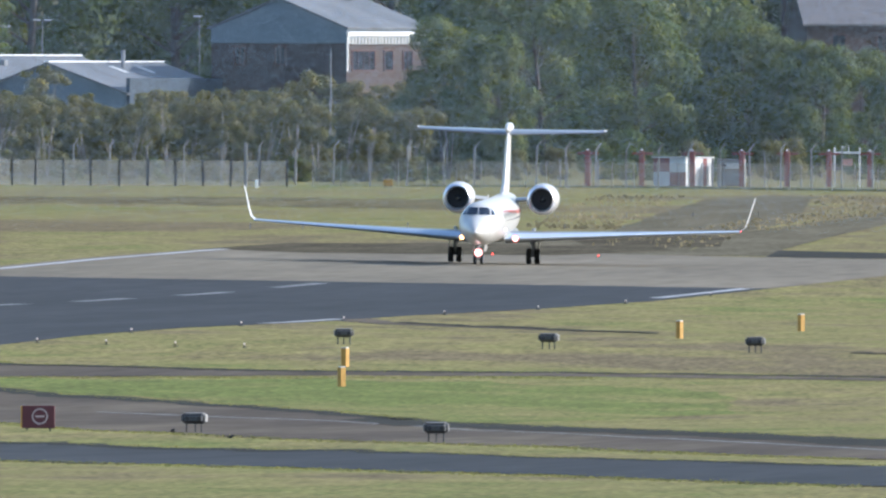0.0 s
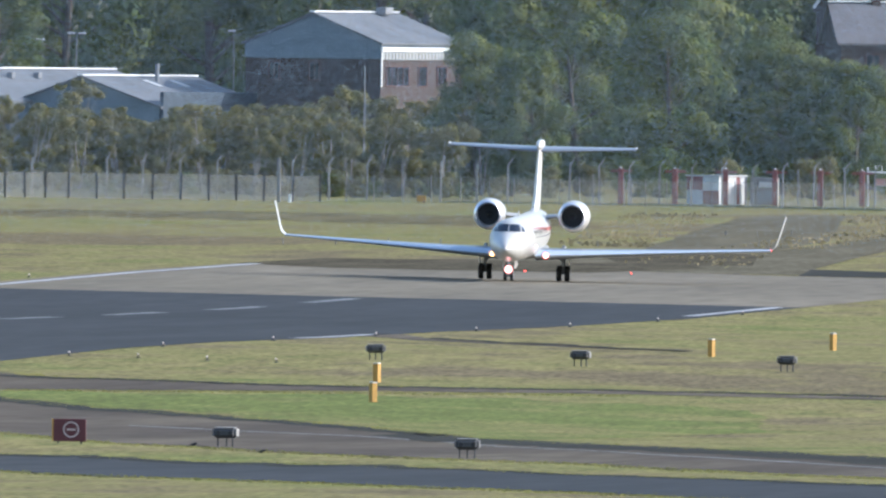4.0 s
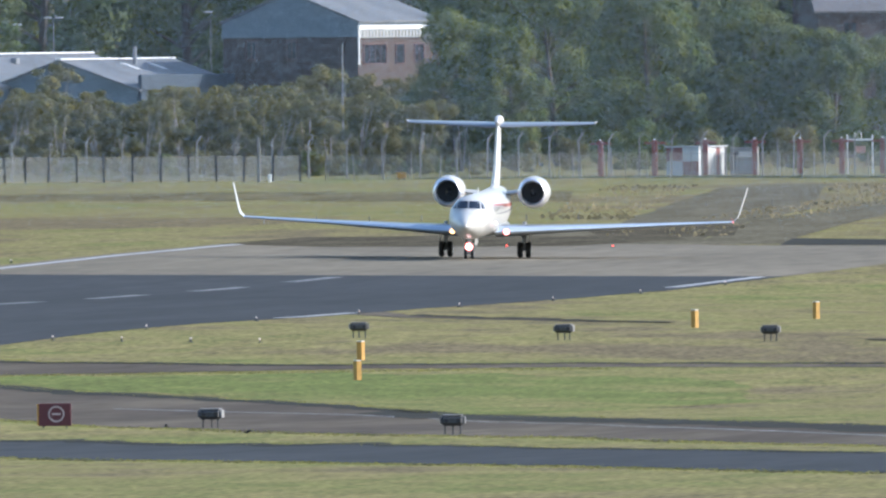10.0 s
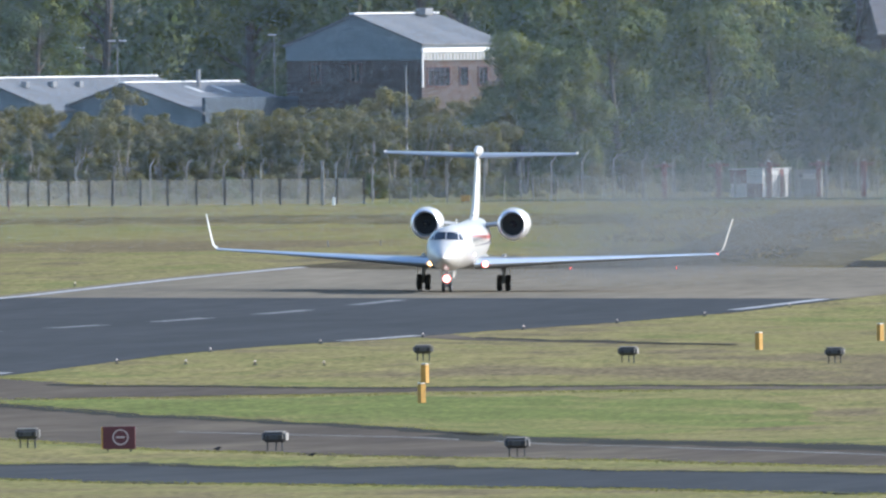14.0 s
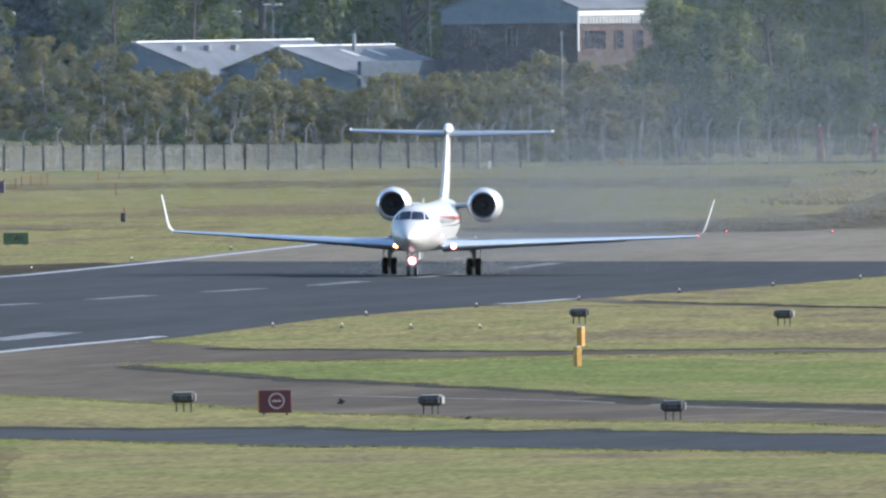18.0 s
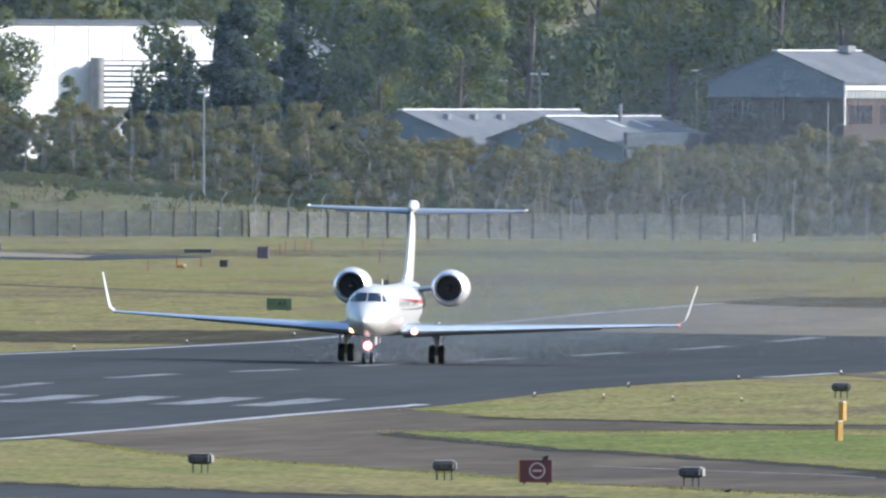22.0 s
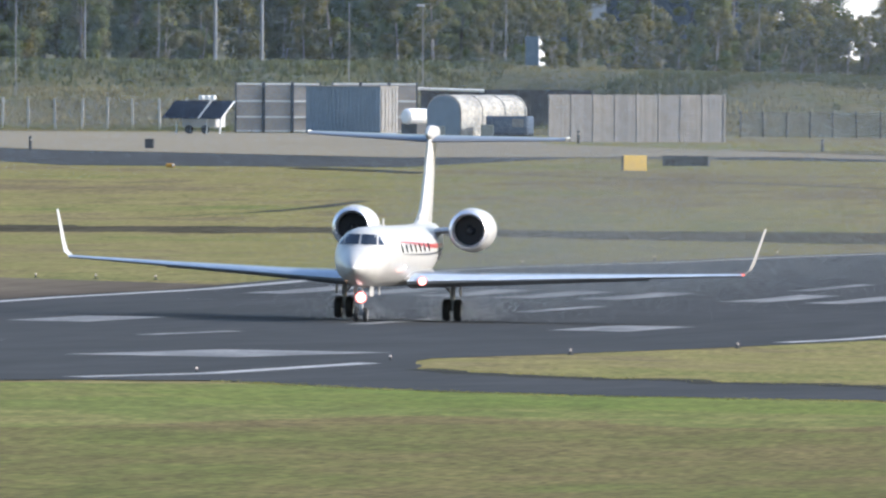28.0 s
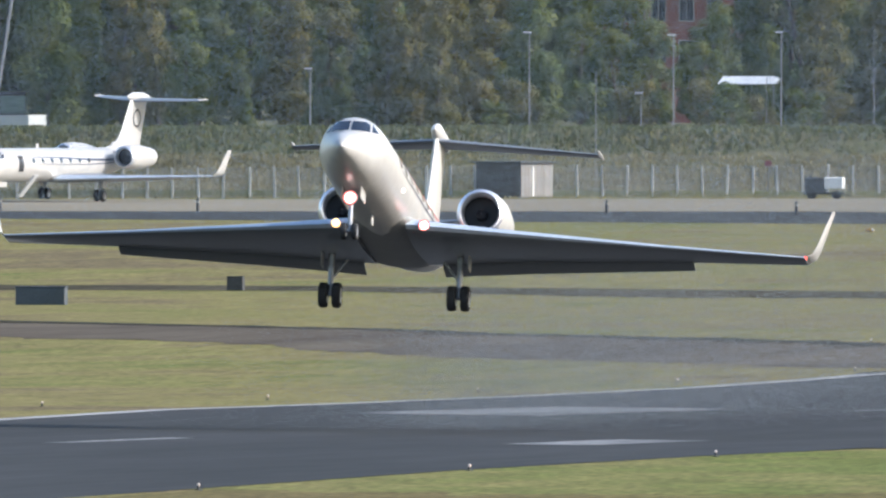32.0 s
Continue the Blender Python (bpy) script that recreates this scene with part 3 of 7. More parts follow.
def build_tree(name, label, h, spread_w, seed, leaf, bark, n=2600, size=0.34, base=0.22, form="round", trunks=1):
    """A tree: tapering trunk with limbs, and a crown of many small leaf clumps in uneven lobes."""
    rng = np.random.default_rng(seed)
    t = thing(name, label, "tree")
    bm = B()
    lobes = []
    for k in range(trunks):
        lean = rng.normal(0, 0.05 if trunks == 1 else 0.12, 2)
        top = Vector((lean[0] * h, lean[1] * h, h * 0.86))
        off = Vector((rng.uniform(-0.5, 0.5), rng.uniform(-0.3, 0.3), 0)) * (trunks > 1)
        mid = off + top * 0.5 + Vector((rng.normal(0, 0.15), 0, 0))
        r = h * (0.017 if trunks == 1 else 0.011)
        rod(bm, off - Vector((0, 0, 0.3)), mid, r, r * 0.65, 7)
        rod(bm, mid, off + top, r * 0.65, r * 0.15, 7)
        m = int(7 + h * {"round": 1.1, "column": 0.6, "cone": 1.7}[form]) // trunks + 2
        for i in range(m):
            f = base + (1 - base) * (i + rng.uniform(0, 0.8)) / m
            ang = rng.uniform(0, 2 * math.pi)
            if form == "round":
                reach = spread_w * (0.35 + 0.65 * math.sin(math.pi * min(1, (f - base) / (1 - base) * 0.85 + 0.12))) * rng.uniform(0.55, 1.0)
                lr = spread_w * rng.uniform(0.26, 0.48)
            elif form == "column":
                reach = spread_w * rng.uniform(0.2, 0.75) * (1.15 - 0.7 * f)
                lr = spread_w * rng.uniform(0.5, 0.72) * (1.2 - 0.5 * f)
            else:
                reach = spread_w * (1.05 - f) * rng.uniform(0.4, 0.95)
                lr = spread_w * (1.15 - 0.9 * f) * rng.uniform(0.42, 0.6)
            start = off + top * min(0.95, f * 0.8)
            end = off + Vector((lean[0] * h * f + math.cos(ang) * reach, lean[1] * h * f + math.sin(ang) * reach, h * f * 0.97))
            if form == "round":
                rod(bm, start, end, r * 0.4 * (1.1 - f), r * 0.1, 5, False)
            lobes.append((tuple(end), (lr, lr, lr * rng.uniform(0.6, 0.9))))
    part("trunk", bm, bark, t, smooth=True)
    loose("crown", spread(rng, lobes, 2 * n, size * 0.74), leaf, t)
    return t


KINDS = {
    "oak": [build_tree("oak_tree", "large dark green broadleaf tree with a dense lumpy crown", 21, 5.6, 11 + k, OAK, BARK, 6000, 0.37, 0.10) for k in range(4)],
    "birch": [build_tree("birch_tree", "slender birch with pale stems and thin grey-green leaves", 9.5, 2.3, 31 + k, BIRCHLEAF, BIRCH, 2700, 0.21, 0.06, "round", 2 + k % 2) for k in range(4)],
    "poplar": [build_tree("young_poplar", "tall narrow green tree in a planted row", 15, 2.4, 51 + k, (OAK, BIRCHLEAF)[k % 2], BARK, 3600, 0.26, 0.06, "column") for k in range(4)],
    "conifer": [build_tree("dark_conifer", "dark green conifer with a pointed crown", 15, 3.2, 71 + k, DARKLEAF, BARK, 12000, 0.25, 0.03, "cone") for k in range(2)],
    "shrub": [build_tree("shrub", "rounded dull green shrub behind the fence", 4.5, 2.2, 81 + k, (BIRCHLEAF, OAK, OAK)[k], BARK, 1200, 0.22, 0.03, "round", 3) for k in range(3)],
    "golden": [build_tree("yellowing_tree", "yellow-green tree turning in autumn", 12, 2.7, 91 + k, YELLOWLEAF, BARK, 5200, 0.22, 0.04) for k in range(2)],
}
used = set()
tree_rng = np.random.default_rng(7)


def bank_z(x, y):
    """Top of the earth bank behind the fence, which runs out towards the right."""
    full = float(np.interp(x, (-335, -318, -296, -284), (1.0, 0.62, 0.2, 0.0)))
    foot = float(np.interp(x, (-362, -340), (3300, 3258)))
    up = float(np.interp(y - foot, (0, 5, 22, 40), (0.0, 0.12, 1.0, 1.0)))
    return ground_z(x, y) + float(np.interp(x, (-362, -340), (4.6, 4.0))) * full * up


def plant(kind, x, y, scale=1.0, which=None):
    protos = KINDS[kind]
    k = int(tree_rng.integers(len(protos))) if which is None else which
    m = Matrix.Translation((x, y, bank_z(x, y) - 0.05)) @ Matrix.Rotation(tree_rng.uniform(0, 6.28), 4, "Z") @ Matrix.Diagonal((scale * tree_rng.uniform(0.92, 1.08),) * 2 + (scale, 1))
    p = protos[k]
    if (kind, k) not in used:
        used.add((kind, k))
        p.matrix_basis = m
    else:
        copy_thing(p, m)


def plant_row(kind, x0, x1, step, y0, y1, s0, s1, skip=()):
    x = x0
    while x < x1:
        if not any(a < x < b for a, b in skip):
            plant(kind, x + tree_rng.uniform(-0.3, 0.3) * step, tree_rng.uniform(y0, y1), tree_rng.uniform(s0, s1))
        x += step * tree_rng.uniform(0.8, 1.2)


# tall wood behind everything
plant_row("oak", -345, -264, 6.5, 3560, 3620, 1.0, 1.3)
plant_row("oak", -264, -228, 9.0, 3540, 3600, 0.8, 1.0)
plant_row("oak", -520, -378, 4.2, 3560, 3620, 0.95, 1.2)
plant_row("oak", -378, -343, 5.5, 3640, 3660, 1.0, 1.2)
plant_row("oak", -338, -264, 8.0, 3470, 3510, 0.85, 1.1)
# big trees to the right of the brick building
for x, y, s in ((-273, 3440, 1.0), (-268.5, 3415, 0.96), (-263, 3425, 1.05), (-259.8, 3395, 0.72), (-253.0, 3400, 0.52), (-246.5, 3395, 0.38), (-243, 3396, 0.36), (-236, 3400, 0.5), (-231, 3420, 0.6), (-265, 3370, 0.62), (-446.5, 3470, 0.36), (-442.0, 3465, 0.40), (-437.5, 3470, 0.34), (-434.0, 3462, 0.38), (-257.5, 3365, 0.55), (-249.5, 3368, 0.44), (-246.4, 3366, 0.42), (-244, 3365, 0.41), (-238.5, 3360, 0.36)):
    plant("oak", x, y, s)
# birch belt and shrubs along the fence
plant_row("birch", -318, -293, 1.9, 3290, 3325, 0.66, 0.86)
plant_row("birch", -304, -266, 1.4, 3268, 3300, 0.68, 0.90)
plant_row("birch", -286, -275.5, 1.5, 3310, 3330, 0.68, 0.78)
for x, y, s in ((-281.6, 3352, 1.0), (-279.9, 3354, 1.06), (-283.4, 3356, 0.94), (-285.2, 3355, 0.90), (-287.2, 3357, 0.90), (-289.2, 3356, 0.82), (-278.1, 3352, 0.98), (-276.8, 3350, 0.96), (-275.2, 3352, 0.95), (-273.6, 3350, 0.98), (-272.2, 3350, 1.0)):
    plant("birch", x, y, s)
plant_row("birch", -275.5, -270, 1.4, 3305, 3325, 0.68, 0.78)
plant_row("birch", -291.0, -283, 1.2, 3340, 3362, 0.76, 0.88)
plant_row("birch", -271, -264.5, 1.5, 3310, 3330, 0.85, 1.0)
plant_row("shrub", -310, -262, 2.2, 3262, 3290, 0.4, 0.8)
plant_row("birch", -312, -284, 1.3, 3330, 3352, 0.60, 0.76)
plant_row("shrub", -302, -283, 2.0, 3338, 3356, 0.9, 1.25)
plant_row("shrub", -262, -232, 2.6, 3290, 3330, 0.8, 1.5)
plant_row("oak", -268, -262, 3.0, 3300, 3320, 0.38, 0.46)
for x, y, s in ((-439.5, 3440, 0.30), (-436.8, 3436, 0.34), (-433.8, 3442, 0.27), (-431.0, 3430, 0.26), (-424.2, 3420, 0.60), (-421.4, 3415, 0.66)):
    plant("oak", x, y, s)
for x, y, s in ((-452.5, 3396, 0.95), (-456.0, 3393, 0.92), (-449.5, 3398, 0.94), (-459.5, 3395, 1.0), (-446.5, 3394, 0.9)):
    plant("poplar", x, y, s)
# in front of the white hangar
for x, y, s in ((-327.9, 3400, 1.1), (-325.2, 3410, 1.0), (-332.9, 3395, 0.54), (-333.8, 3393, 0.48), (-321.5, 3430, 0.95), (-330.6, 3385, 0.60), (-334.2, 3385, 0.44)):
    plant("conifer", x, y, s)
plant_row("oak", -321, -312, 4.0, 3400, 3430, 0.5, 0.68)
for x, y, s in ((-339.6, 3385, 0.5),):
    plant("poplar", x, y, s)
plant("oak", -347.3, 3400, 0.56)
for x, y, s in ((-348.4, 3375, 0.78), (-350.2, 3372, 0.84), (-354.9, 3380, 0.80), (-357.8, 3372, 0.7), (-352.2, 3368, 0.76), (-346.0, 3372, 0.62)):
    plant("golden", x, y, s)
plant_row("birch", -366, -334, 1.35, 3322, 3352, 0.5, 0.72)
plant_row("birch", -336, -312, 1.35, 3315, 3345, 0.55, 0.80)
plant_row("birch", -352, -312, 2.0, 3360, 3380, 0.62, 0.85)
plant_row("shrub", -366, -312, 3.0, 3325, 3345, 0.5, 0.9)
plant_row("shrub", -356, -320, 1.9, 3378, 3392, 0.95, 1.25)
plant_row("shrub", -352, -300, 2.6, 3268, 3290, 0.18, 0.36)
# planted rows on the bank, to the left
plant_row("poplar", -476, -364, 3.1, 3372, 3392, 0.8, 1.05, ((-436.5, -422.0),))
plant_row("poplar", -478, -360, 3.4, 3400, 3425, 0.95, 1.2, ((-440.5, -425.0),))
plant_row("golden", -398, -362, 7.0, 3368, 3375, 0.7, 0.95)
plant_row("shrub", -440, -402, 3.0, 3365, 3372, 0.9, 1.5)
plant_row("birch", -392, -362, 3.5, 3362, 3372, 0.7, 0.95)
plant_row("oak", -412, -400, 4.0, 3385, 3400, 0.6, 0.75)
for kind, protos in KINDS.items():            # a kind's pattern that no row took stands in the far wood
    for k, p in enumerate(protos):
        if (kind, k) not in used:
            plant(kind, -300 + 9 * k, 3600, 1.0, k)


def build_bank():
    xs = [-900, -700] + list(range(-560, -276, 6))
    ys = [0, 3, 6, 12, 18, 24, 40, 140, 400]
    bm = B()
    rows = []
    for x in xs:
        foot = float(np.interp(x, (-362, -340), (3300, 3258)))
        rows.append([bm.verts.new((x, foot + d, bank_z(x, foot + d) + (noise.noise((x * 0.2, d * 0.2, 0)) * 0.35 if 3 < d < 60 else 0) + (0.03 if d else -0.05))) for d in ys])
    for a, b in zip(rows, rows[1:]):
        for i in range(len(ys) - 1):
            bm.faces.new((a[i], b[i], b[i + 1], a[i + 1]))
    bmesh.ops.recalc_face_normals(bm, faces=bm.faces[:])
    for f in bm.faces:
        if f.normal.z < 0:
            f.normal_flip()
    tagged(part("earth_bank", bm, material("rough_bank_grass", (0.135, 0.122, 0.062), 0.95, vary=0.35, scale=4, fine=7, second=(0.100, 0.100, 0.046), spec=0.1), smooth=True),
           "overgrown earth bank behind the fence", "bank", "", "structure")


build_bank()


def tufts(name, label, mat, places, h0, h1, w, seed):
    """Upright blades and weeds at many places: stuff."""
    rng = np.random.default_rng(seed)
    P = np.array(places)
    n = len(P)
    a = rng.uniform(0, math.pi, n)
    d = np.stack([np.cos(a), np.sin(a), np.zeros(n)], 1) * rng.uniform(0.6, 1.3, (n, 1)) * w
    up = np.stack([rng.normal(0, 0.25, n), rng.normal(0, 0.25, n), np.ones(n)], 1) * rng.uniform(h0, h1, (n, 1))
    Q = np.stack([P - d, P + d, P + d * 0.55 + up, P - d * 0.55 + up * 0.9], 1)
    return tagged(quads(name, Q, mat), label, "grass", "", "stuff")


def scatter(n, x0, x1, y0, y1, seed, zf=ground_z, dz=0.0):
    rng = np.random.default_rng(seed)
    return [(x, y, zf(x, y) + dz) for x, y in zip(rng.uniform(x0, x1, n), rng.uniform(y0, y1, n))]


tufts("bank_scrub", "low bramble and rough scrub covering the bank", SCRUB, scatter(26000, -480, -296, 3262, 3345, 3, bank_z, -0.1), 0.12, 0.36, 0.11, 3)
tufts("bank_brambles", "dark bramble hedge along the crest of the bank", BRAMBLE, scatter(20000, -480, -312, 3279, 3300, 8, bank_z, -0.1) + scatter(18000, -480, -362, 3315, 3345, 9, bank_z, -0.1), 0.2, 0.62, 0.13, 8)
tufts("bank_dry_grass", "tall pale dry grass on the bank", STRAW, scatter(5000, -362, -300, 3260, 3272, 4, bank_z, -0.05) + scatter(20000, -480, -362, 3302, 3314.5, 6, bank_z, -0.05), 0.2, 0.5, 0.08, 4)
edge_rng = np.random.default_rng(12)
EDGES = ([(-176, 1907), (-170.7, 1884), (-161.8, 1881), (-147.4, 1906), (-110, 1950)], [(-170.3, 1822), (-163, 1838), (-155, 1860), (-146, 1885)], [(-169.6, 1818), (-160.2, 1777), (-153, 1756), (-144, 1726), (-136.5, 1686), (-131, 1672), (-122, 1634), (-113, 1590)],
         [(-173.6, 1738), (-167, 1701), (-161.3, 1679), (-151, 1641), (-142, 1597), (-134.4, 1583), (-127.3, 1567), (-122.3, 1556), (-114.3, 1527), (-106.8, 1494)],
         [(-173.2, 1562), (-166.5, 1549), (-155.2, 1546), (-144.6, 1539), (-138, 1546), (-128.6, 1539), (-124, 1529), (-117.4, 1497), (-103.6, 1452)],
         [(-171.9, 1490), (-164.1, 1472), (-157.8, 1467), (-149, 1483), (-143.9, 1486), (-134, 1469), (-115.2, 1416), (-97.6, 1366)])
blades = []
for line in EDGES:
    for (x0, y0), (x1, y1) in zip(line, line[1:]):
        for f in edge_rng.uniform(0, 1, int(math.hypot(x1 - x0, (y1 - y0) * 0.3) * 55)):
            x, y = x0 + (x1 - x0) * f + edge_rng.normal(0, 0.1), y0 + (y1 - y0) * f + edge_rng.normal(0, 2.2)
            blades.append((x, y, ground_z(x, y) - 0.01))
tufts("edge_grass", "longer grass blades along the paved edges", TURF, blades, 0.02, 0.065, 0.05, 12)
weed_rng = np.random.default_rng(5)
weeds = []
for n, ys, xs, wide in ((480, (2790, 3110), (-218.0, -238.0), 3.0), (480, (2800, 2980, 3120), (-208.5, -213.0, -224.0), 3.0), (70, (2660, 2750), (-203.0, -208.0), 3.5)):
    for y in weed_rng.uniform(ys[0], ys[-1], n):
        x = float(np.interp(y, ys, xs)) + weed_rng.uniform(-wide, wide)
        weeds.append((x, y, ground_z(x, y)))
tufts("rough_weeds", "dry straw-coloured weeds on disturbed ground", WEED, weeds, 0.06, 0.22, 0.14, 5)


# ---- the business jet ----
# Its own space: nose towards -y, origin on the ground between the main wheels.
def ring(y, zc, rx, rz, n=28, flat=0.0):
    pts = []
    for i in range(n):
        a = 2 * math.pi * i / n
        pts.append(Vector((rx * math.cos(a), y, zc + rz * math.sin(a) * (1 - flat * (math.sin(a) < 0)))))
    return pts


FUSELAGE = (  # station, centre height, half width, half height
    (-17.30, 2.17, 0.03, 0.03), (-17.15, 2.18, 0.20, 0.18), (-16.85, 2.20, 0.36, 0.33), (-16.3, 2.25, 0.55, 0.50), (-15.4, 2.275, 0.80, 0.725), (-14.95, 2.29, 0.92, 0.80),
    (-14.25, 2.52, 1.07, 1.10), (-13.6, 2.58, 1.14, 1.20), (-13.0, 2.58, 1.17, 1.22), (-12.0, 2.58, 1.19, 1.22), (-6.0, 2.58, 1.2, 1.22), (0.0, 2.59, 1.2, 1.21), (3.0, 2.675, 1.2, 1.125),
    (5.5, 2.835, 1.12, 0.985), (8.0, 3.065, 0.90, 0.815), (10.0, 3.29, 0.64, 0.60), (11.4, 3.42, 0.40, 0.42), (12.1, 3.5, 0.16, 0.18))


def skin(y, a, lift=0.012):
    """A point on the fuselage at a station and an angle from the right side upward."""
    ys = [f[0] for f in FUSELAGE]
    zc, rx, rz = (float(np.interp(y, ys, [f[k] for f in FUSELAGE])) for k in (1, 2, 3))
    return Vector(((rx + lift) * math.cos(a), y, zc + (rz + lift) * math.sin(a)))


def skin_ahead(x, z, s=1):
    """The point of the nose that lies at a distance from the middle and a height, just proud of the skin."""
    lo, hi = -17.2, -12.5
    ys = [f[0] for f in FUSELAGE]
    for _ in range(30):
        y = (lo + hi) / 2
        zc, rx, rz = (float(np.interp(y, ys, [f[k] for f in FUSELAGE])) for k in (1, 2, 3))
        if (x / rx) ** 2 + ((z - zc) / rz) ** 2 > 1:
            lo = y
        else:
            hi = y
    return Vector((s * x, hi - 0.02, z + 0.006))


def patch(bm, y0, y1, a0, a1, ny=4, na=4, lift=0.012, slant=0.0):
    """A thin panel that follows the fuselage between two stations and two angles."""
    g = [[bm.verts.new(skin(y0 + (y1 - y0) * i / ny + slant * j / na, a0 + (a1 - a0) * j / na, lift)) for j in range(na + 1)] for i in range(ny + 1)]
    for i in range(ny):
        for j in range(na):
            bm.faces.new((g[i][j], g[i + 1][j], g[i + 1][j + 1], g[i][j + 1]))
    bmesh.ops.recalc_face_normals(bm, faces=bm.faces[:])
    return bm


def aerofoil(le, te, thick, n=10):
    """A closed wing section between a leading and a trailing edge point."""
    le, te = Vector(le), Vector(te)
    c = (te - le).length
    up = Vector((0, 0, 1))
    pts = []
    for sgn, order in ((1, range(n + 1)), (-1, range(n - 1, 0, -1))):
        for i in order:
            s = (1 - math.cos(math.pi * i / n)) / 2
            h = 5 * thick * c * (0.2969 * math.sqrt(s) - 0.126 * s - 0.3516 * s * s + 0.2843 * s ** 3 - 0.1015 * s ** 4)
            pts.append(le + (te - le) * s + up * (h * sgn * (1.0 if sgn > 0 else 0.75)))
    return pts


def upright_foil(le, te, half, n=8):
    """A section of the fin, thick along x."""
    le, te = Vector(le), Vector(te)
    pts = []
    for sgn, order in ((1, range(n + 1)), (-1, range(n - 1, 0, -1))):
        for i in order:
            s = (1 - math.cos(math.pi * i / n)) / 2
            pts.append(le + (te - le) * s + Vector((sgn * half * math.sin(math.pi * s ** 0.6) ** 0.8, 0, 0)))
    return pts


def wheel(name, parent, x, y, r, w):
    bm = B()
    turned(bm, [(-w / 2, r * 0.62), (-w / 2, r * 0.86), (-w * 0.36, r * 0.97), (0, r), (w * 0.36, r * 0.97), (w / 2, r * 0.86), (w / 2, r * 0.62)], (x, y, r), (1, 0, 0), 20)
    ob = part(name, bm, RUBBER, parent, smooth=True)
    bm = B()
    turned(bm, [(-w * 0.42, 0.02), (-w * 0.42, r * 0.35), (-w * 0.5, r * 0.6), (-w * 0.45, r * 0.64), (w * 0.45, r * 0.64), (w * 0.5, r * 0.6), (w * 0.42, r * 0.35), (w * 0.42, 0.02)], (x, y, r), (1, 0, 0), 16)
    part("wheel_hub", bm, STRUT, ob, smooth=True)
    return ob


def lens(name, parent, c, r, mat):
    bm = B()
    turned(bm, [(-0.05, r * 0.3), (-0.04, r * 0.8), (0.0, r), (0.06, r), (0.10, r * 0.5)], c, (0, 1, 0), 14, True)
    return part(name, bm, mat, parent, smooth=True)


def lamp(name, parent, c, r, core, rim=None):
    """A landing light: glowing lens, and where asked a glowing ring that imitates its halo."""
    ob = lens(name, parent, c, r, core)
    if rim:
        bm = turned(B(), [(0.02, r * 1.0), (-0.01, r * 1.05), (0.0, r * 1.25), (0.03, r * 1.3)], c, (0, 1, 0), 18)
        part("lamp_halo", bm, rim, ob, "red glowing ring that imitates the light's halo", smooth=True)
        # shroud added to keep the ring's glow off the nose
        bm = turned(B(), [(0.10, r * 1.31), (-0.05, r * 1.33), (-0.05, r * 1.38), (0.10, r * 1.40)], c, (0, 1, 0), 18)
        part("lamp_shroud", bm, STRUT, ob, smooth=True)
    return ob


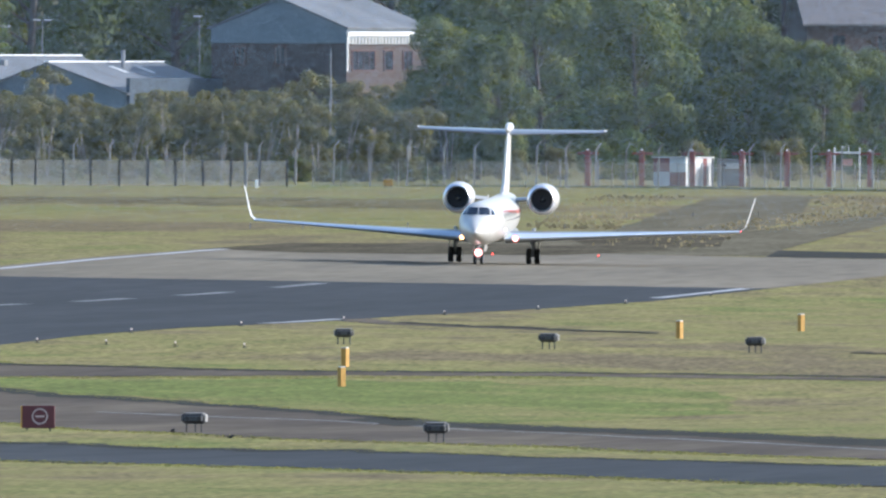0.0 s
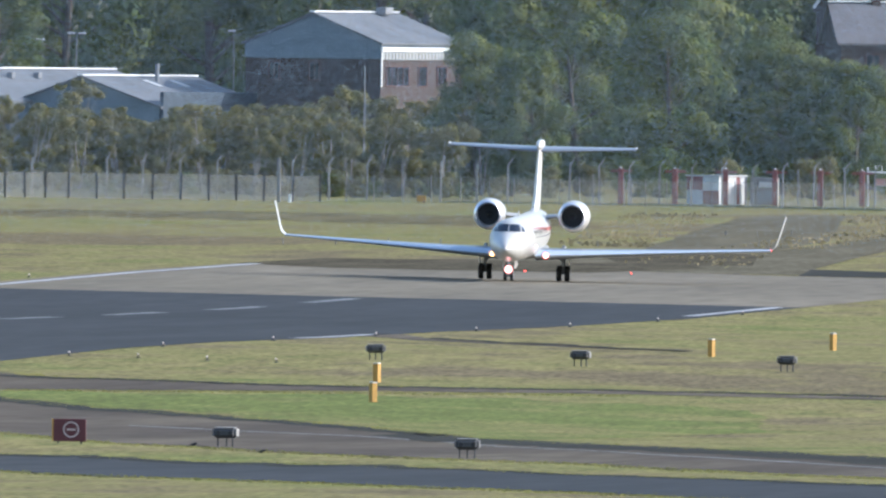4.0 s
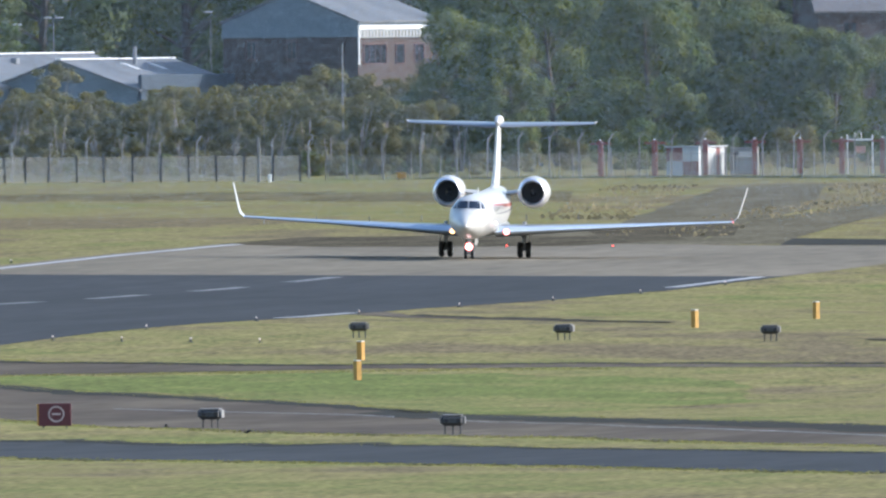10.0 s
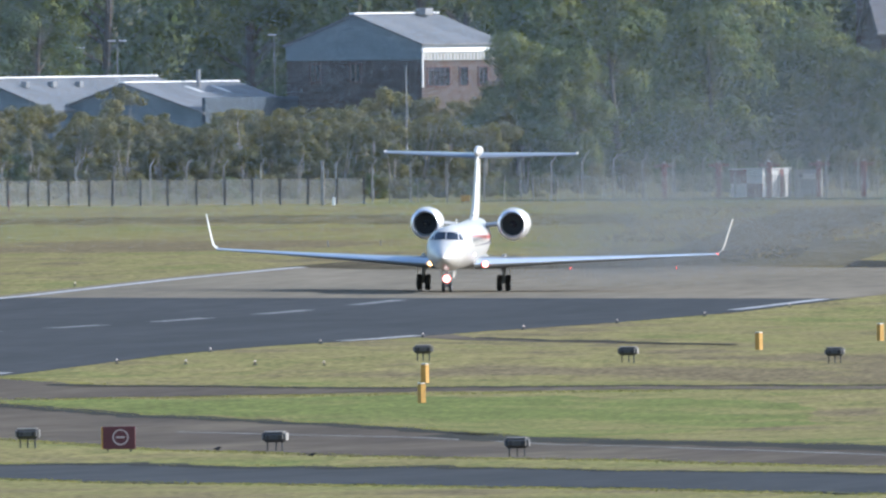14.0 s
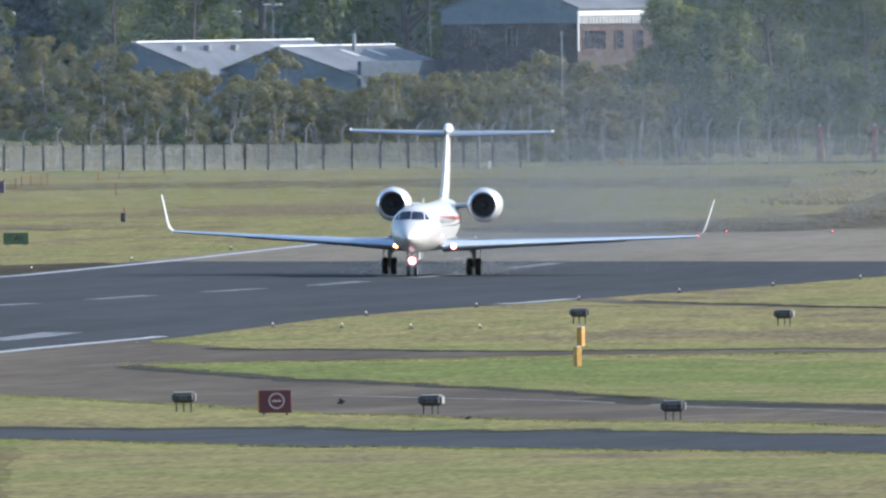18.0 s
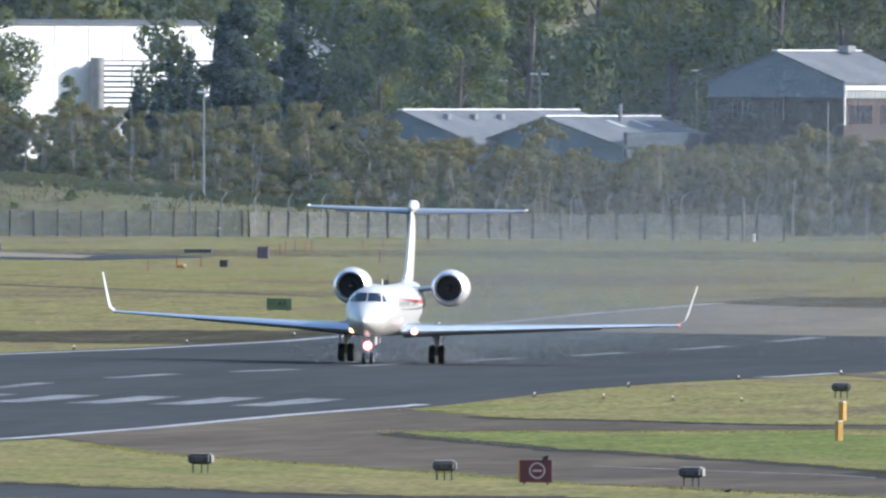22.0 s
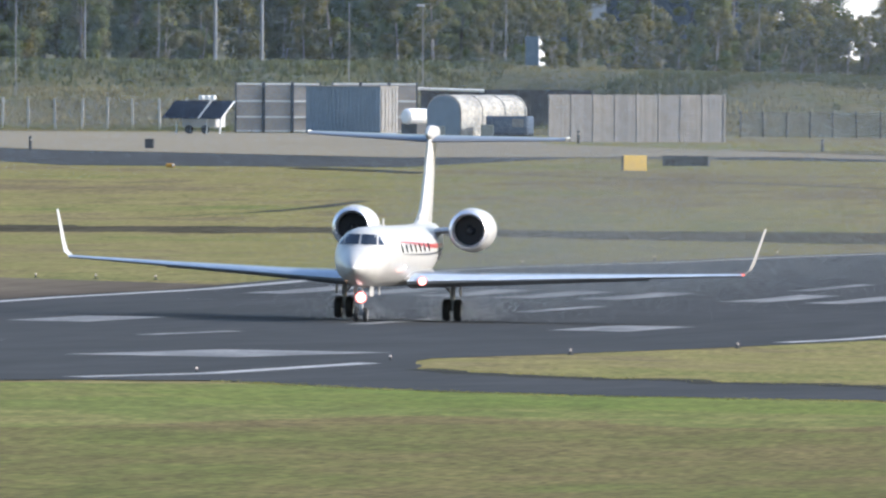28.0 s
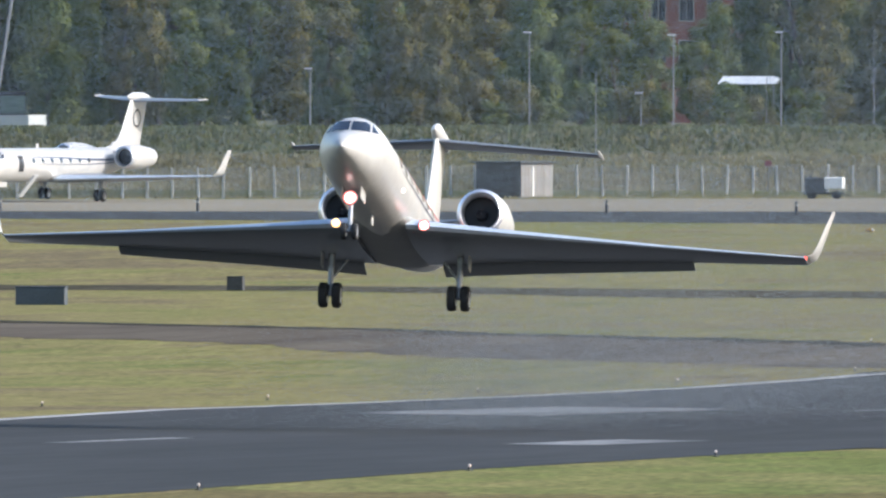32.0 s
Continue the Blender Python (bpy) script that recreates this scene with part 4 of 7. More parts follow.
def build_jet(name, label, lit=True, tail=5.36, span=1.0):
    jet = thing(name, label, "aircraft")
    bm = loft(B(), [ring(*f) for f in FUSELAGE])
    body = part("fuselage", bm, WHITE, jet, smooth=True)
    # belly fairing under the wing
    bm = loft(B(), [ring(y, z, a, b) for y, z, a, b in ((-6.6, 1.75, 0.2, 0.1), (-5.6, 1.76, 0.95, 0.34), (-4, 1.77, 1.3, 0.42), (0, 1.78, 1.36, 0.42), (2.6, 1.86, 1.2, 0.38), (4.2, 1.98, 0.8, 0.26), (5.2, 2.08, 0.15, 0.08))])
    part("belly_fairing", bm, BELLY, jet, smooth=True)
    # cockpit windows: two front panes and two side panes a side
    for s in (1, -1):
        def side(a):
            return a if s > 0 else math.pi - a
        # pane outlines seen from ahead: distance from the middle and height, near and far side
        for low, high in ((((0.035, 3.12), (0.66, 3.10)), ((0.035, 3.52), (0.60, 3.50))), (((0.72, 3.10), (0.93, 3.10)), ((0.67, 3.47), (0.72, 3.40)))):
            bm = B()
            grid = []
            for i in range(7):
                u = i / 6
                a, b = Vector(low[0]).lerp(Vector(low[1]), u), Vector(high[0]).lerp(Vector(high[1]), u)
                grid.append([bm.verts.new(skin_ahead(*a.lerp(b, j / 4), s)) for j in range(5)])
            for p, q in zip(grid, grid[1:]):
                for j in range(4):
                    bm.faces.new((p[j], q[j], q[j + 1], p[j + 1]))
            bmesh.ops.recalc_face_normals(bm, faces=bm.faces[:])
            part("cockpit_window", bm, GLASS, jet, "dark cockpit glass", smooth=True)
        for k in range(7):
            y = -9.6 + 1.62 * k
            bm = B()
            c = skin(y, side(0.30), 0.014)
            vs = []
            for i in range(16):
                t = 2 * math.pi * i / 16
                vs.append(bm.verts.new(skin(y + 0.26 * math.cos(t), side(0.30 + 0.15 * math.sin(t)), 0.018)))
            bm.faces.new(vs)
            bmesh.ops.recalc_face_normals(bm, faces=bm.faces[:])
            part("cabin_window", bm, GLASS, jet)
        # cheat lines: red above navy, sweeping up towards the tail
        for mat, base, wide, lift in ((RED if lit else NAVY, 0.52, 0.14, 0.010), (NAVY, 0.10, 0.07, 0.012)):
            bm = B()
            n = 26
            rows = []
            for i in range(n + 1):
                y = -9.5 + 15.5 * i / n
                rise = -0.36 * (i / n) ** 1.5 if base > 0.3 else -0.08 * i / n
                w = wide * (0.35 + 0.9 * i / n)
                rows.append([bm.verts.new(skin(y, side(base + rise + d * w), lift)) for d in (-0.5, 0, 0.5)])
            for a, b in zip(rows, rows[1:]):
                for j in range(2):
                    bm.faces.new((a[j], a[j + 1], b[j + 1], b[j]))
            bmesh.ops.recalc_face_normals(bm, faces=bm.faces[:])
            part("cheat_line", bm, mat, jet, "red stripe along the cabin" if base > 0.3 else "navy stripe along the cabin", smooth=True)
        # wing: root, crank and tip
        secs = [((s * 0.9, -5.4, 1.60), (s * 0.9, 2.4, 1.54), 0.105), ((s * span * 4.2, -3.35, 1.73), (s * span * 4.2, 2.35, 1.73), 0.092), ((s * span * 9.0, -0.35, 1.94), (s * span * 9.0, 2.85, 1.96), 0.085),
                ((s * span * 13.5, 2.15, 2.13), (s * span * 13.5, 3.75, 2.15), 0.085)]
        bm = loft(B(), [aerofoil(*q) for q in secs])
        part("wing", bm, WINGSKIN, jet, "grey swept wing with a polished leading edge", smooth=True, sharp=60)
        # polished leading edge, the mirrored sky put into its pale blue
        rows = []
        for le, te, th in secs[:]:
            rows.append([p + Vector((0, -0.012, 0)) for p in (aerofoil(le, te, th)[2:0:-1] + aerofoil(le, te, th)[0:1] + aerofoil(le, te, th)[:-2:-1])])
        part("leading_edge", loft(B(), rows, False, False), EDGE, jet, "polished metal leading edge", smooth=True)
        # winglet
        lets = [((s * span * 13.45, 2.15, 2.13), (s * span * 13.45, 3.75, 2.15), 0.09), ((s * span * 13.72, 2.45, 2.33), (s * span * 13.72, 3.9, 2.37), 0.05), ((s * span * 13.84, 2.75, 2.68), (s * span * 13.84, 4.05, 2.68), 0.04), ((s * span * 14.20, 3.7, 4.02), (s * span * 14.20, 4.35, 4.02), 0.03)]
        rows = []
        for le, te, th in lets:
            sec = upright_foil(le, te, 0.038)
            rows.append(sec)
        part("winglet", loft(B(), rows), WHITE, jet, "white canted winglet", smooth=True, sharp=60)
        # flaps, lowered
        bm = loft(B(), [aerofoil((s * 1.35, 2.1, 1.53), (s * 1.35, 3.25, 1.29), 0.09), aerofoil((s * span * 4.2, 2.1, 1.69), (s * span * 4.2, 3.15, 1.47), 0.09), aerofoil((s * span * 9.7, 2.75, 1.96), (s * span * 9.7, 3.5, 1.80), 0.09)])
        part("flap", bm, WINGSKIN, jet, "lowered grey wing flap", smooth=True, sharp=60)
        # engine on its pylon
        ex, ez = s * 2.37, 3.63 if lit else 3.2
        prof = [(0, 0), (0, 0), (0, 0), (0.02, 0.70), (0.12, 0.77), (0.5, 0.85), (1.5, 0.905), (3.0, 0.85), (4.6, 0.66), (4.62, 0.60), (4.0, 0.60)]
        part("engine_cowling", turned(B(), prof[3:], (ex, 3.5, ez), (0, 1, 0), 32), WHITE, jet, "white engine nacelle", smooth=True, sharp=50)
        part("intake_lip", turned(B(), [(0.5, 0.60), (0.25, 0.605), (0.08, 0.63), (-0.01, 0.685), (0.03, 0.735), (0.16, 0.80)], (ex, 3.5, ez), (0, 1, 0), 32), METAL, jet, "polished metal intake lip", smooth=True, sharp=80)
        part("engine_fan", turned(B(), [(0.22, 0.609), (0.75, 0.60), (0.76, 0.2), (0.45, 0.17), (0.30, 0.02)], (ex, 3.5, ez), (0, 1, 0), 32), DARK, jet, "dark engine fan", smooth=True)
        bm = loft(B(), [aerofoil((s * 0.8, 5.1, 3.52), (s * 0.8, 8.6, 3.52), 0.09), aerofoil((s * 1.75, 5.3, 3.62), (s * 1.75, 8.3, 3.62), 0.09)])
        part("engine_pylon", bm, WHITE, jet, smooth=True)
        # tailplane
        bm = loft(B(), [aerofoil((s * 0.05, 9.9, 7.14), (s * 0.05, 13.0, 7.38), 0.085), aerofoil((s * tail, 12.7, 7.30), (s * tail, 14.1, 7.41), 0.08)])
        part("tailplane", bm, WINGSKIN, jet, "swept grey tailplane on top of the fin", smooth=True, sharp=60)
        bm = loft(B(), [ring(y, 7.40, r, r, 10) for y, r in ((12.5, 0.02), (12.7, 0.05), (13.6, 0.06), (14.3, 0.03))])
        for v in bm.verts:
            v.co.x += s * tail
        part("tailplane_tip", bm, WHITE, jet, smooth=True)
        # main gear: strut, brace, two wheels, door
        gx = s * 2.19
        bm = rod(B(), (gx, 0, 0.45), (gx, 0.05, 2.0), 0.10, 0.12, 12)
        rod(bm, (gx - 0.36, 0, 0.45), (gx + 0.36, 0, 0.45), 0.07)
        rod(bm, (gx, 0.05, 1.0), (gx - s * 0.55, 0.1, 1.7), 0.05)
        legs = [part("main_gear_leg", bm, STRUT, jet, smooth=True)]
        for d in (-0.23, 0.23):
            legs.append(wheel("main_tyre", jet, gx + d, 0, 0.44, 0.29))
        MAIN_LEGS.extend(legs * lit)
        bm = box(B(), (gx + s * 0.32, 0.05, 1.35), (0.03, 0.75, 0.75), bevel=0.01)
        part("gear_door", bm, WHITE, jet)
    # fin with its dorsal fairing and bullet
    rows = [upright_foil((0, 4.4, 3.66), (0, 11.6, 3.60), 0.22), upright_foil((0, 6.7, 4.0), (0, 11.7, 4.0), 0.21), upright_foil((0, 7.7, 4.4), (0, 11.8, 4.4), 0.20), upright_foil((0, 8.35, 5.0), (0, 12.0, 5.0), 0.18), upright_foil((0, 9.85, 7.27), (0, 12.75, 7.27), 0.14)]
    part("fin", loft(B(), rows), WHITE, jet, "white swept fin", smooth=True, sharp=60)
    bm = loft(B(), [ring(y, z, r, h, 14) for y, z, r, h in ((9.2, 7.42, 0.03, 0.03), (9.5, 7.44, 0.14, 0.20), (10.2, 7.48, 0.20, 0.32), (12.2, 7.46, 0.20, 0.30), (13.4, 7.39, 0.05, 0.05))])
    part("tail_bullet", bm, WHITE, jet, smooth=True)
    # nose gear
    bm = rod(B(), (0, -13.72, 0.30), (0, -13.6, 1.6), 0.07, 0.09, 12)
    rod(bm, (-0.26, -13.72, 0.30), (0.26, -13.72, 0.30), 0.045)
    rod(bm, (0, -13.7, 0.8), (0, -12.9, 1.5), 0.04)
    NOSE_LEGS.extend([part("nose_gear_leg", bm, STRUT, jet, smooth=True)] * lit)
    for d in (-0.19, 0.19):
        tyre = wheel("nose_tyre", jet, d, -13.72, 0.29, 0.17)
        NOSE_LEGS.extend([tyre] * lit)
    for s in (-1, 1):
        part("nose_gear_door", box(B(), (s * 0.32, -13.0, 1.25), (0.025, 1.3, 0.45), bevel=0.008), WHITE, jet)
    # aerials
    part("fin_aerial", box(B(), (0, 6.9, 3.98), (0.08, 0.5, 0.42), bevel=0.02), WHITE, jet)
    part("aerial", box(B(), (0, -6.5, 3.92), (0.05, 0.5, 0.35), bevel=0.015), WHITE, jet)
    part("belly_aerial", box(B(), (0.1, -8.2, 1.22), (0.04, 0.45, 0.36), bevel=0.012), WHITE, jet)
    if lit:
        lamp("nose_landing_light", jet, (0, -13.95, 0.98), 0.18, LAMP_WARM, LAMP_HALO)
        lamp("landing_light", jet, (1.5, -5.15, 1.62), 0.14, LAMP_WARM, LAMP_HALO)
        lamp("landing_light", jet, (-1.5, -5.15, 1.62), 0.14, LAMP_AMBER)
        # glowing lens added for the white spot low on the fuselage side
        lamp("glowing_side_spot", jet, skin(-8.6, -0.32, 0.0), 0.07, LAMP_WARM)
        lens("navigation_light", jet, (13.65, 2.3, 2.15), 0.06, LAMP_RED)
    return jet


MAIN_LEGS, NOSE_LEGS = [], []     # what slides in and out of the body on its springs
JET = build_jet("business_jet", "white twin-engine business jet with red stripe and lit landing lights", True, 5.27, 1.0125)


# ---- buildings ----
def gabled(name, label, m, W, L, z_eave, z_apex, wall, roof, over=0.5, base=1.0, gable=None, z_clad=None):
    """A gable-ended building: origin at its near right corner, front along -x, running back along y. Heights are absolute."""
    t = thing(name, label, "building", m)
    g = m.translation.z
    ze, za = z_eave - g, z_apex - g
    zc = (z_clad - g) if z_clad else ze
    bm = slab(B(), [(-W, 0), (0, 0), (0, L), (-W, L)], -0.3, zc)
    part("wall", bm, wall, t)
    bm = B()
    f = [bm.verts.new(p) for p in ((-W - 0.04, -0.05, zc), (0.04, -0.05, zc), (0.04, -0.05, ze), (-W / 2, -0.05, za), (-W - 0.04, -0.05, ze))]
    k = [bm.verts.new((v.co.x, L + 0.05, v.co.z)) for v in f]
    bm.faces.new(f), bm.faces.new(k[::-1])
    for i in range(5):
        j = (i + 1) % 5
        bm.faces.new((f[i], k[i], k[j], f[j]))
    bmesh.ops.recalc_face_normals(bm, faces=bm.faces[:])
    part("gable", bm, gable or wall, t, "blue-grey metal clad gable" if gable else "")
    for s in (1, -1):
        ex = (over if s > 0 else -W - over)
        drop = (za - ze) * over / (W / 2)
        bm = B()
        a = [(-W / 2, -over, za + 0.12), (ex, -over, ze - drop + 0.12), (ex, L + over, ze - drop + 0.12), (-W / 2, L + over, za + 0.12)]
        up = [bm.verts.new(p) for p in a]
        lo = [bm.verts.new((p[0], p[1], p[2] - 0.16)) for p in a]
        bm.faces.new(up), bm.faces.new(lo[::-1])
        for i in range(4):
            j = (i + 1) % 4
            bm.faces.new((up[i], lo[i], lo[j], up[j]))
        bmesh.ops.recalc_face_normals(bm, faces=bm.faces[:])
        part("roof_slope", bm, roof, t)
    part("ridge", box(B(), (-W / 2, L / 2, za + 0.16), (0.5, L + 2 * over, 0.12), bevel=0.03), TRIM, t, "pale ridge capping")
    return t


def window(t, x, y, z, w, h, along="y", bars=1, frame=TRIM):
    """A window let into a wall: frame, dark pane, bars. On a side wall (along y, facing +x) or a front wall (along x, facing -y)."""
    def put(c, s):
        return (Vector((x + c[1], y + c[0], z + c[2])), (s[1], s[0], s[2])) if along == "y" else (Vector((x + c[0], y - c[1], z + c[2])), s)
    bm = B()
    for c, s in (((0, 0.02, h / 2), (w + 0.12, 0.14, 0.09)), ((0, 0.02, -h / 2), (w + 0.12, 0.16, 0.09)), ((-w / 2, 0.02, 0), (0.09, 0.14, h)), ((w / 2, 0.02, 0), (0.09, 0.14, h))):
        box(bm, *put(c, s))
    fr = part("window", bm, frame, t)
    part("pane", box(B(), *put((0, 0.0, 0), (w, 0.05, h))), PANE, fr)
    for i in range(bars):
        part("glazing_bar", box(B(), *put((-w / 2 + w * (i + 1) / (bars + 1), 0.03, 0), (0.05, 0.07, h))), frame, fr)


FRAME = material("red_brown_window_frame", (0.10, 0.05, 0.045), 0.6, vary=0.15, scale=0.5)


def build_brick_house():
    g = ground_z(-281, 3380)
    t = gabled("brick_office_building", "brown brick building with blue-grey clad gable and grey roof", pose(-280.75, 3380, g, 0, 0, -25), 11.7, 12.4, 12.9, 15.1, BRICK, ROOF, 0.24, gable=SHEET, z_clad=11.75)
    part("fascia", box(B(), (0.12, 6.2, 12.45 - g), (0.2, 12.6, 0.32), bevel=0.02), TRIM, t, "white fascia board")
    part("fascia_panel", box(B(), (0.06, 6.2, 11.95 - g), (0.12, 12.2, 0.56)), material("grey_panel", (0.36, 0.37, 0.36), 0.7, vary=0.1), t, "grey panel under the fascia")
    for k in range(24):
        part("panel_rib", box(B(), (0.14, 0.5 + 0.5 * k, 11.95 - g), (0.06, 0.12, 0.5)), POST, t)
    part("corner_strip", box(B(), (0.04, 0.06, 11.1 - g), (0.12, 0.14, 2.9), bevel=0.02), TRIM, t, "white corner post")
    for y, w, n in ((2.5, 3.4, 3), (6.3, 1.3, 0), (9.2, 1.4, 1)):
        window(t, 0.0, y, 10.45 - g, w, 1.5, "y", n, FRAME)
    for x in (-9.2, -5.7):
        window(t, x, 0.0, 10.8 - g, 0.9, 1.4, "x", 1, FRAME)
    part("roof_vent", box(B(), (-5.2, 9.6, 15.35 - g), (0.9, 1.2, 0.55), bevel=0.06), GALV, t, "grey roof ventilator")


def build_sheds():
    g = ground_z(-300, 3380)
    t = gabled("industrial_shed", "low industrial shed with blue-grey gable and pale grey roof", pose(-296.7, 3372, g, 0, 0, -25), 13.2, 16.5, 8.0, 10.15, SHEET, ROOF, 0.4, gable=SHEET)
    # side wall coloured dark for the shadow the brick building would cast on it
    part("side_cladding", box(B(), (0.25, 8.2, 4.4 - g + 1.2), (0.3, 16.5, 7.0), bevel=0.03), material("shadowed_side_cladding", (0.030, 0.046, 0.066), 0.6, vary=0.1, scale=2), t, "clad side wall with the brick building's shadow put into its dark blue")
    part("flue", rod(B(), (-5.4, 9, 9.3 - g), (-5.4, 9, 11.2 - g), 0.16, 0.16, 12), GALV, t, "grey metal flue")
    tip = Matrix.Rotation(math.atan2(2.15, 6.6), 4, "Y")
    for y in (7.5, 11.5):
        part("rooflight", box(B(), (0, 0, 0), (1.5, 0.7, 0.06), Matrix.Translation((-4.9, y, 9.72 - g)) @ tip), PALEBOX, t, "pale rooflight strip")
    t = gabled("industrial_shed", "weathered shed with sunlit grey sheet roof", pose(-308.1, 3374, g, 0, 0, -25), 12.4, 26, 8.3, 10.6, SHEET, ROOF, 0.3, gable=SHEET)
    for k in range(3):
        part("roof_vent", box(B(), (-4.3, 3.5 + 4 * k, 10.2 - g), (0.5, 0.6, 0.5), bevel=0.05), GALV, t, "small grey roof vent")


def build_hangar():
    g = ground_z(-365, 3545) + 3.0
    t = thing("white_hangar", "large hangar with sunlit white wall and shaded end wall coloured dark blue", "building", pose(-364.9, 3541, g, 0, 0, 38))
    # local x runs along the white wall to the right, y back
    part("wall", slab(B(), [(0, 0), (36, 0), (36, 0.4), (0, 0.4)], -4, 17.15 - g), WHITEWALL, t, "sunlit white clad wall")
    # end wall turned from the sun: its shade is put into the dark colour
    part("wall", slab(B(), [(0, 0.4), (0.4, 0.4), (0.4, 34), (0, 34)], -4, 17.1 - g), DARKWALL, t, "shaded end wall, its shade put into dark blue")
    part("wall", slab(B(), [(36, 0.4), (36.4, 0.4), (36.4, 34), (36, 34)], -4, 16.2 - g), WHITEWALL, t)
    part("roof", slab(B(), [(-0.1, -0.1), (36.5, -0.1), (36.5, 34), (-0.1, 34)], 17.15 - g, 17.35 - g), ROOF, t)
    part("roof_monitor", slab(B(), [(2, 2), (26, 2), (26, 8), (2, 8)], 17.3 - g, 17.6 - g), DARKWALL, t, "low grey plant enclosure")
    lv = part("louvre_screen", slab(B(), [(13.3, -1.6), (26, -1.6), (26, 0), (13.3, 0)], 10.6 - g, 14.4 - g), material("louvre_dark", (0.07, 0.07, 0.07), 0.8), t, "dark box behind white louvres")
    for k in range(9):
        part("louvre", box(B(), (19.7, -1.72, 10.8 - g + 0.42 * k), (12.5, 0.1, 0.27), bevel=0.02), WHITEWALL, lv)
    part("duct", rod(B(), (13.1, -1.3, 10.4 - g), (13.1, -1.3, 14.6 - g), 0.55, 0.55, 14), POST, t, "round dark duct beside the louvres", smooth=True)
    for k in range(11):
        part("cladding_joint", box(B(), (3.2 * k + 0.3, -0.02, 12.5 - g), (0.05, 0.05, 9.0)), TRIM, t)
    window(t, -0.05, 10.8, 11.75 - g, 1.3, 0.5, "y", 0)
    o = thing("office_block", "dark office block with louvres and white framed windows", "building", pose(-377.2, 3520, ground_z(-378, 3520) + 3, 0, 0, 0))
    part("wall", slab(B(), [(-18, 0), (0, 0), (0, 14), (-18, 14)], -4, 13.5), DARKWALL, o)
    for k in range(6):
        part("louvre", box(B(), (-9, -0.08, 11.0 + 0.35 * k), (17.6, 0.1, 0.16)), GALV, o)
    for i in range(5):
        for z in (9.3, 6.6):
            window(o, -1.2 - 2.6 * i, 0.0, z, 1.5, 1.7, "x", 0)
    w = thing("far_white_building", "small white building beyond the hangar", "building", pose(-383, 3600, ground_z(-383, 3600) + 3, 0, 0, 30))
    part("wall", slab(B(), [(0, 0), (7, 0), (7, 8), (0, 8)], -4, 14.4), WHITEWALL, w)
    part("roof", box(B(), (3.5, 4, 14.5), (7.6, 8.6, 0.25), bevel=0.04), ROOF, w)


def build_far_houses():
    g = ground_z(-252, 3470)
    t = gabled("house_with_slate_roof", "dark brick house with a sunlit slate roof", pose(-251.8, 3458, g, 0, 0, -75), 8.0, 15, 13.4, 16.3, BRICK, SLATE, 0.35)
    part("chimney", box(B(), (-4.0, 3.4, 17.0 - g), (0.8, 0.7, 2.0), bevel=0.03), BRICK, t)
    for y in (2.5, 6.0, 9.5):
        window(t, 0.0, y, 11.8 - g, 1.1, 1.3, "y", 1, FRAME)
    t = gabled("gabled_house", "brick house with white bargeboards", pose(-253.2, 3480, g, 0, 0, -14), 2.3, 9, 16.0, 17.6, BRICK, SLATE, 0.2)
    for s in (-1, 1):
        part("bargeboard", box(B(), (0, 0, 0), (2.0, 0.1, 0.2), Matrix.Translation((-1.15 + s * 0.65, -0.32, 16.78 - g)) @ Matrix.Rotation(s * math.atan2(1.6, 1.15), 4, "Y")), TRIM, t, "white bargeboard")
    part("chimney", box(B(), (0.4, 2, 17.0 - g), (0.6, 0.6, 1.8), bevel=0.03), BRICK, t)


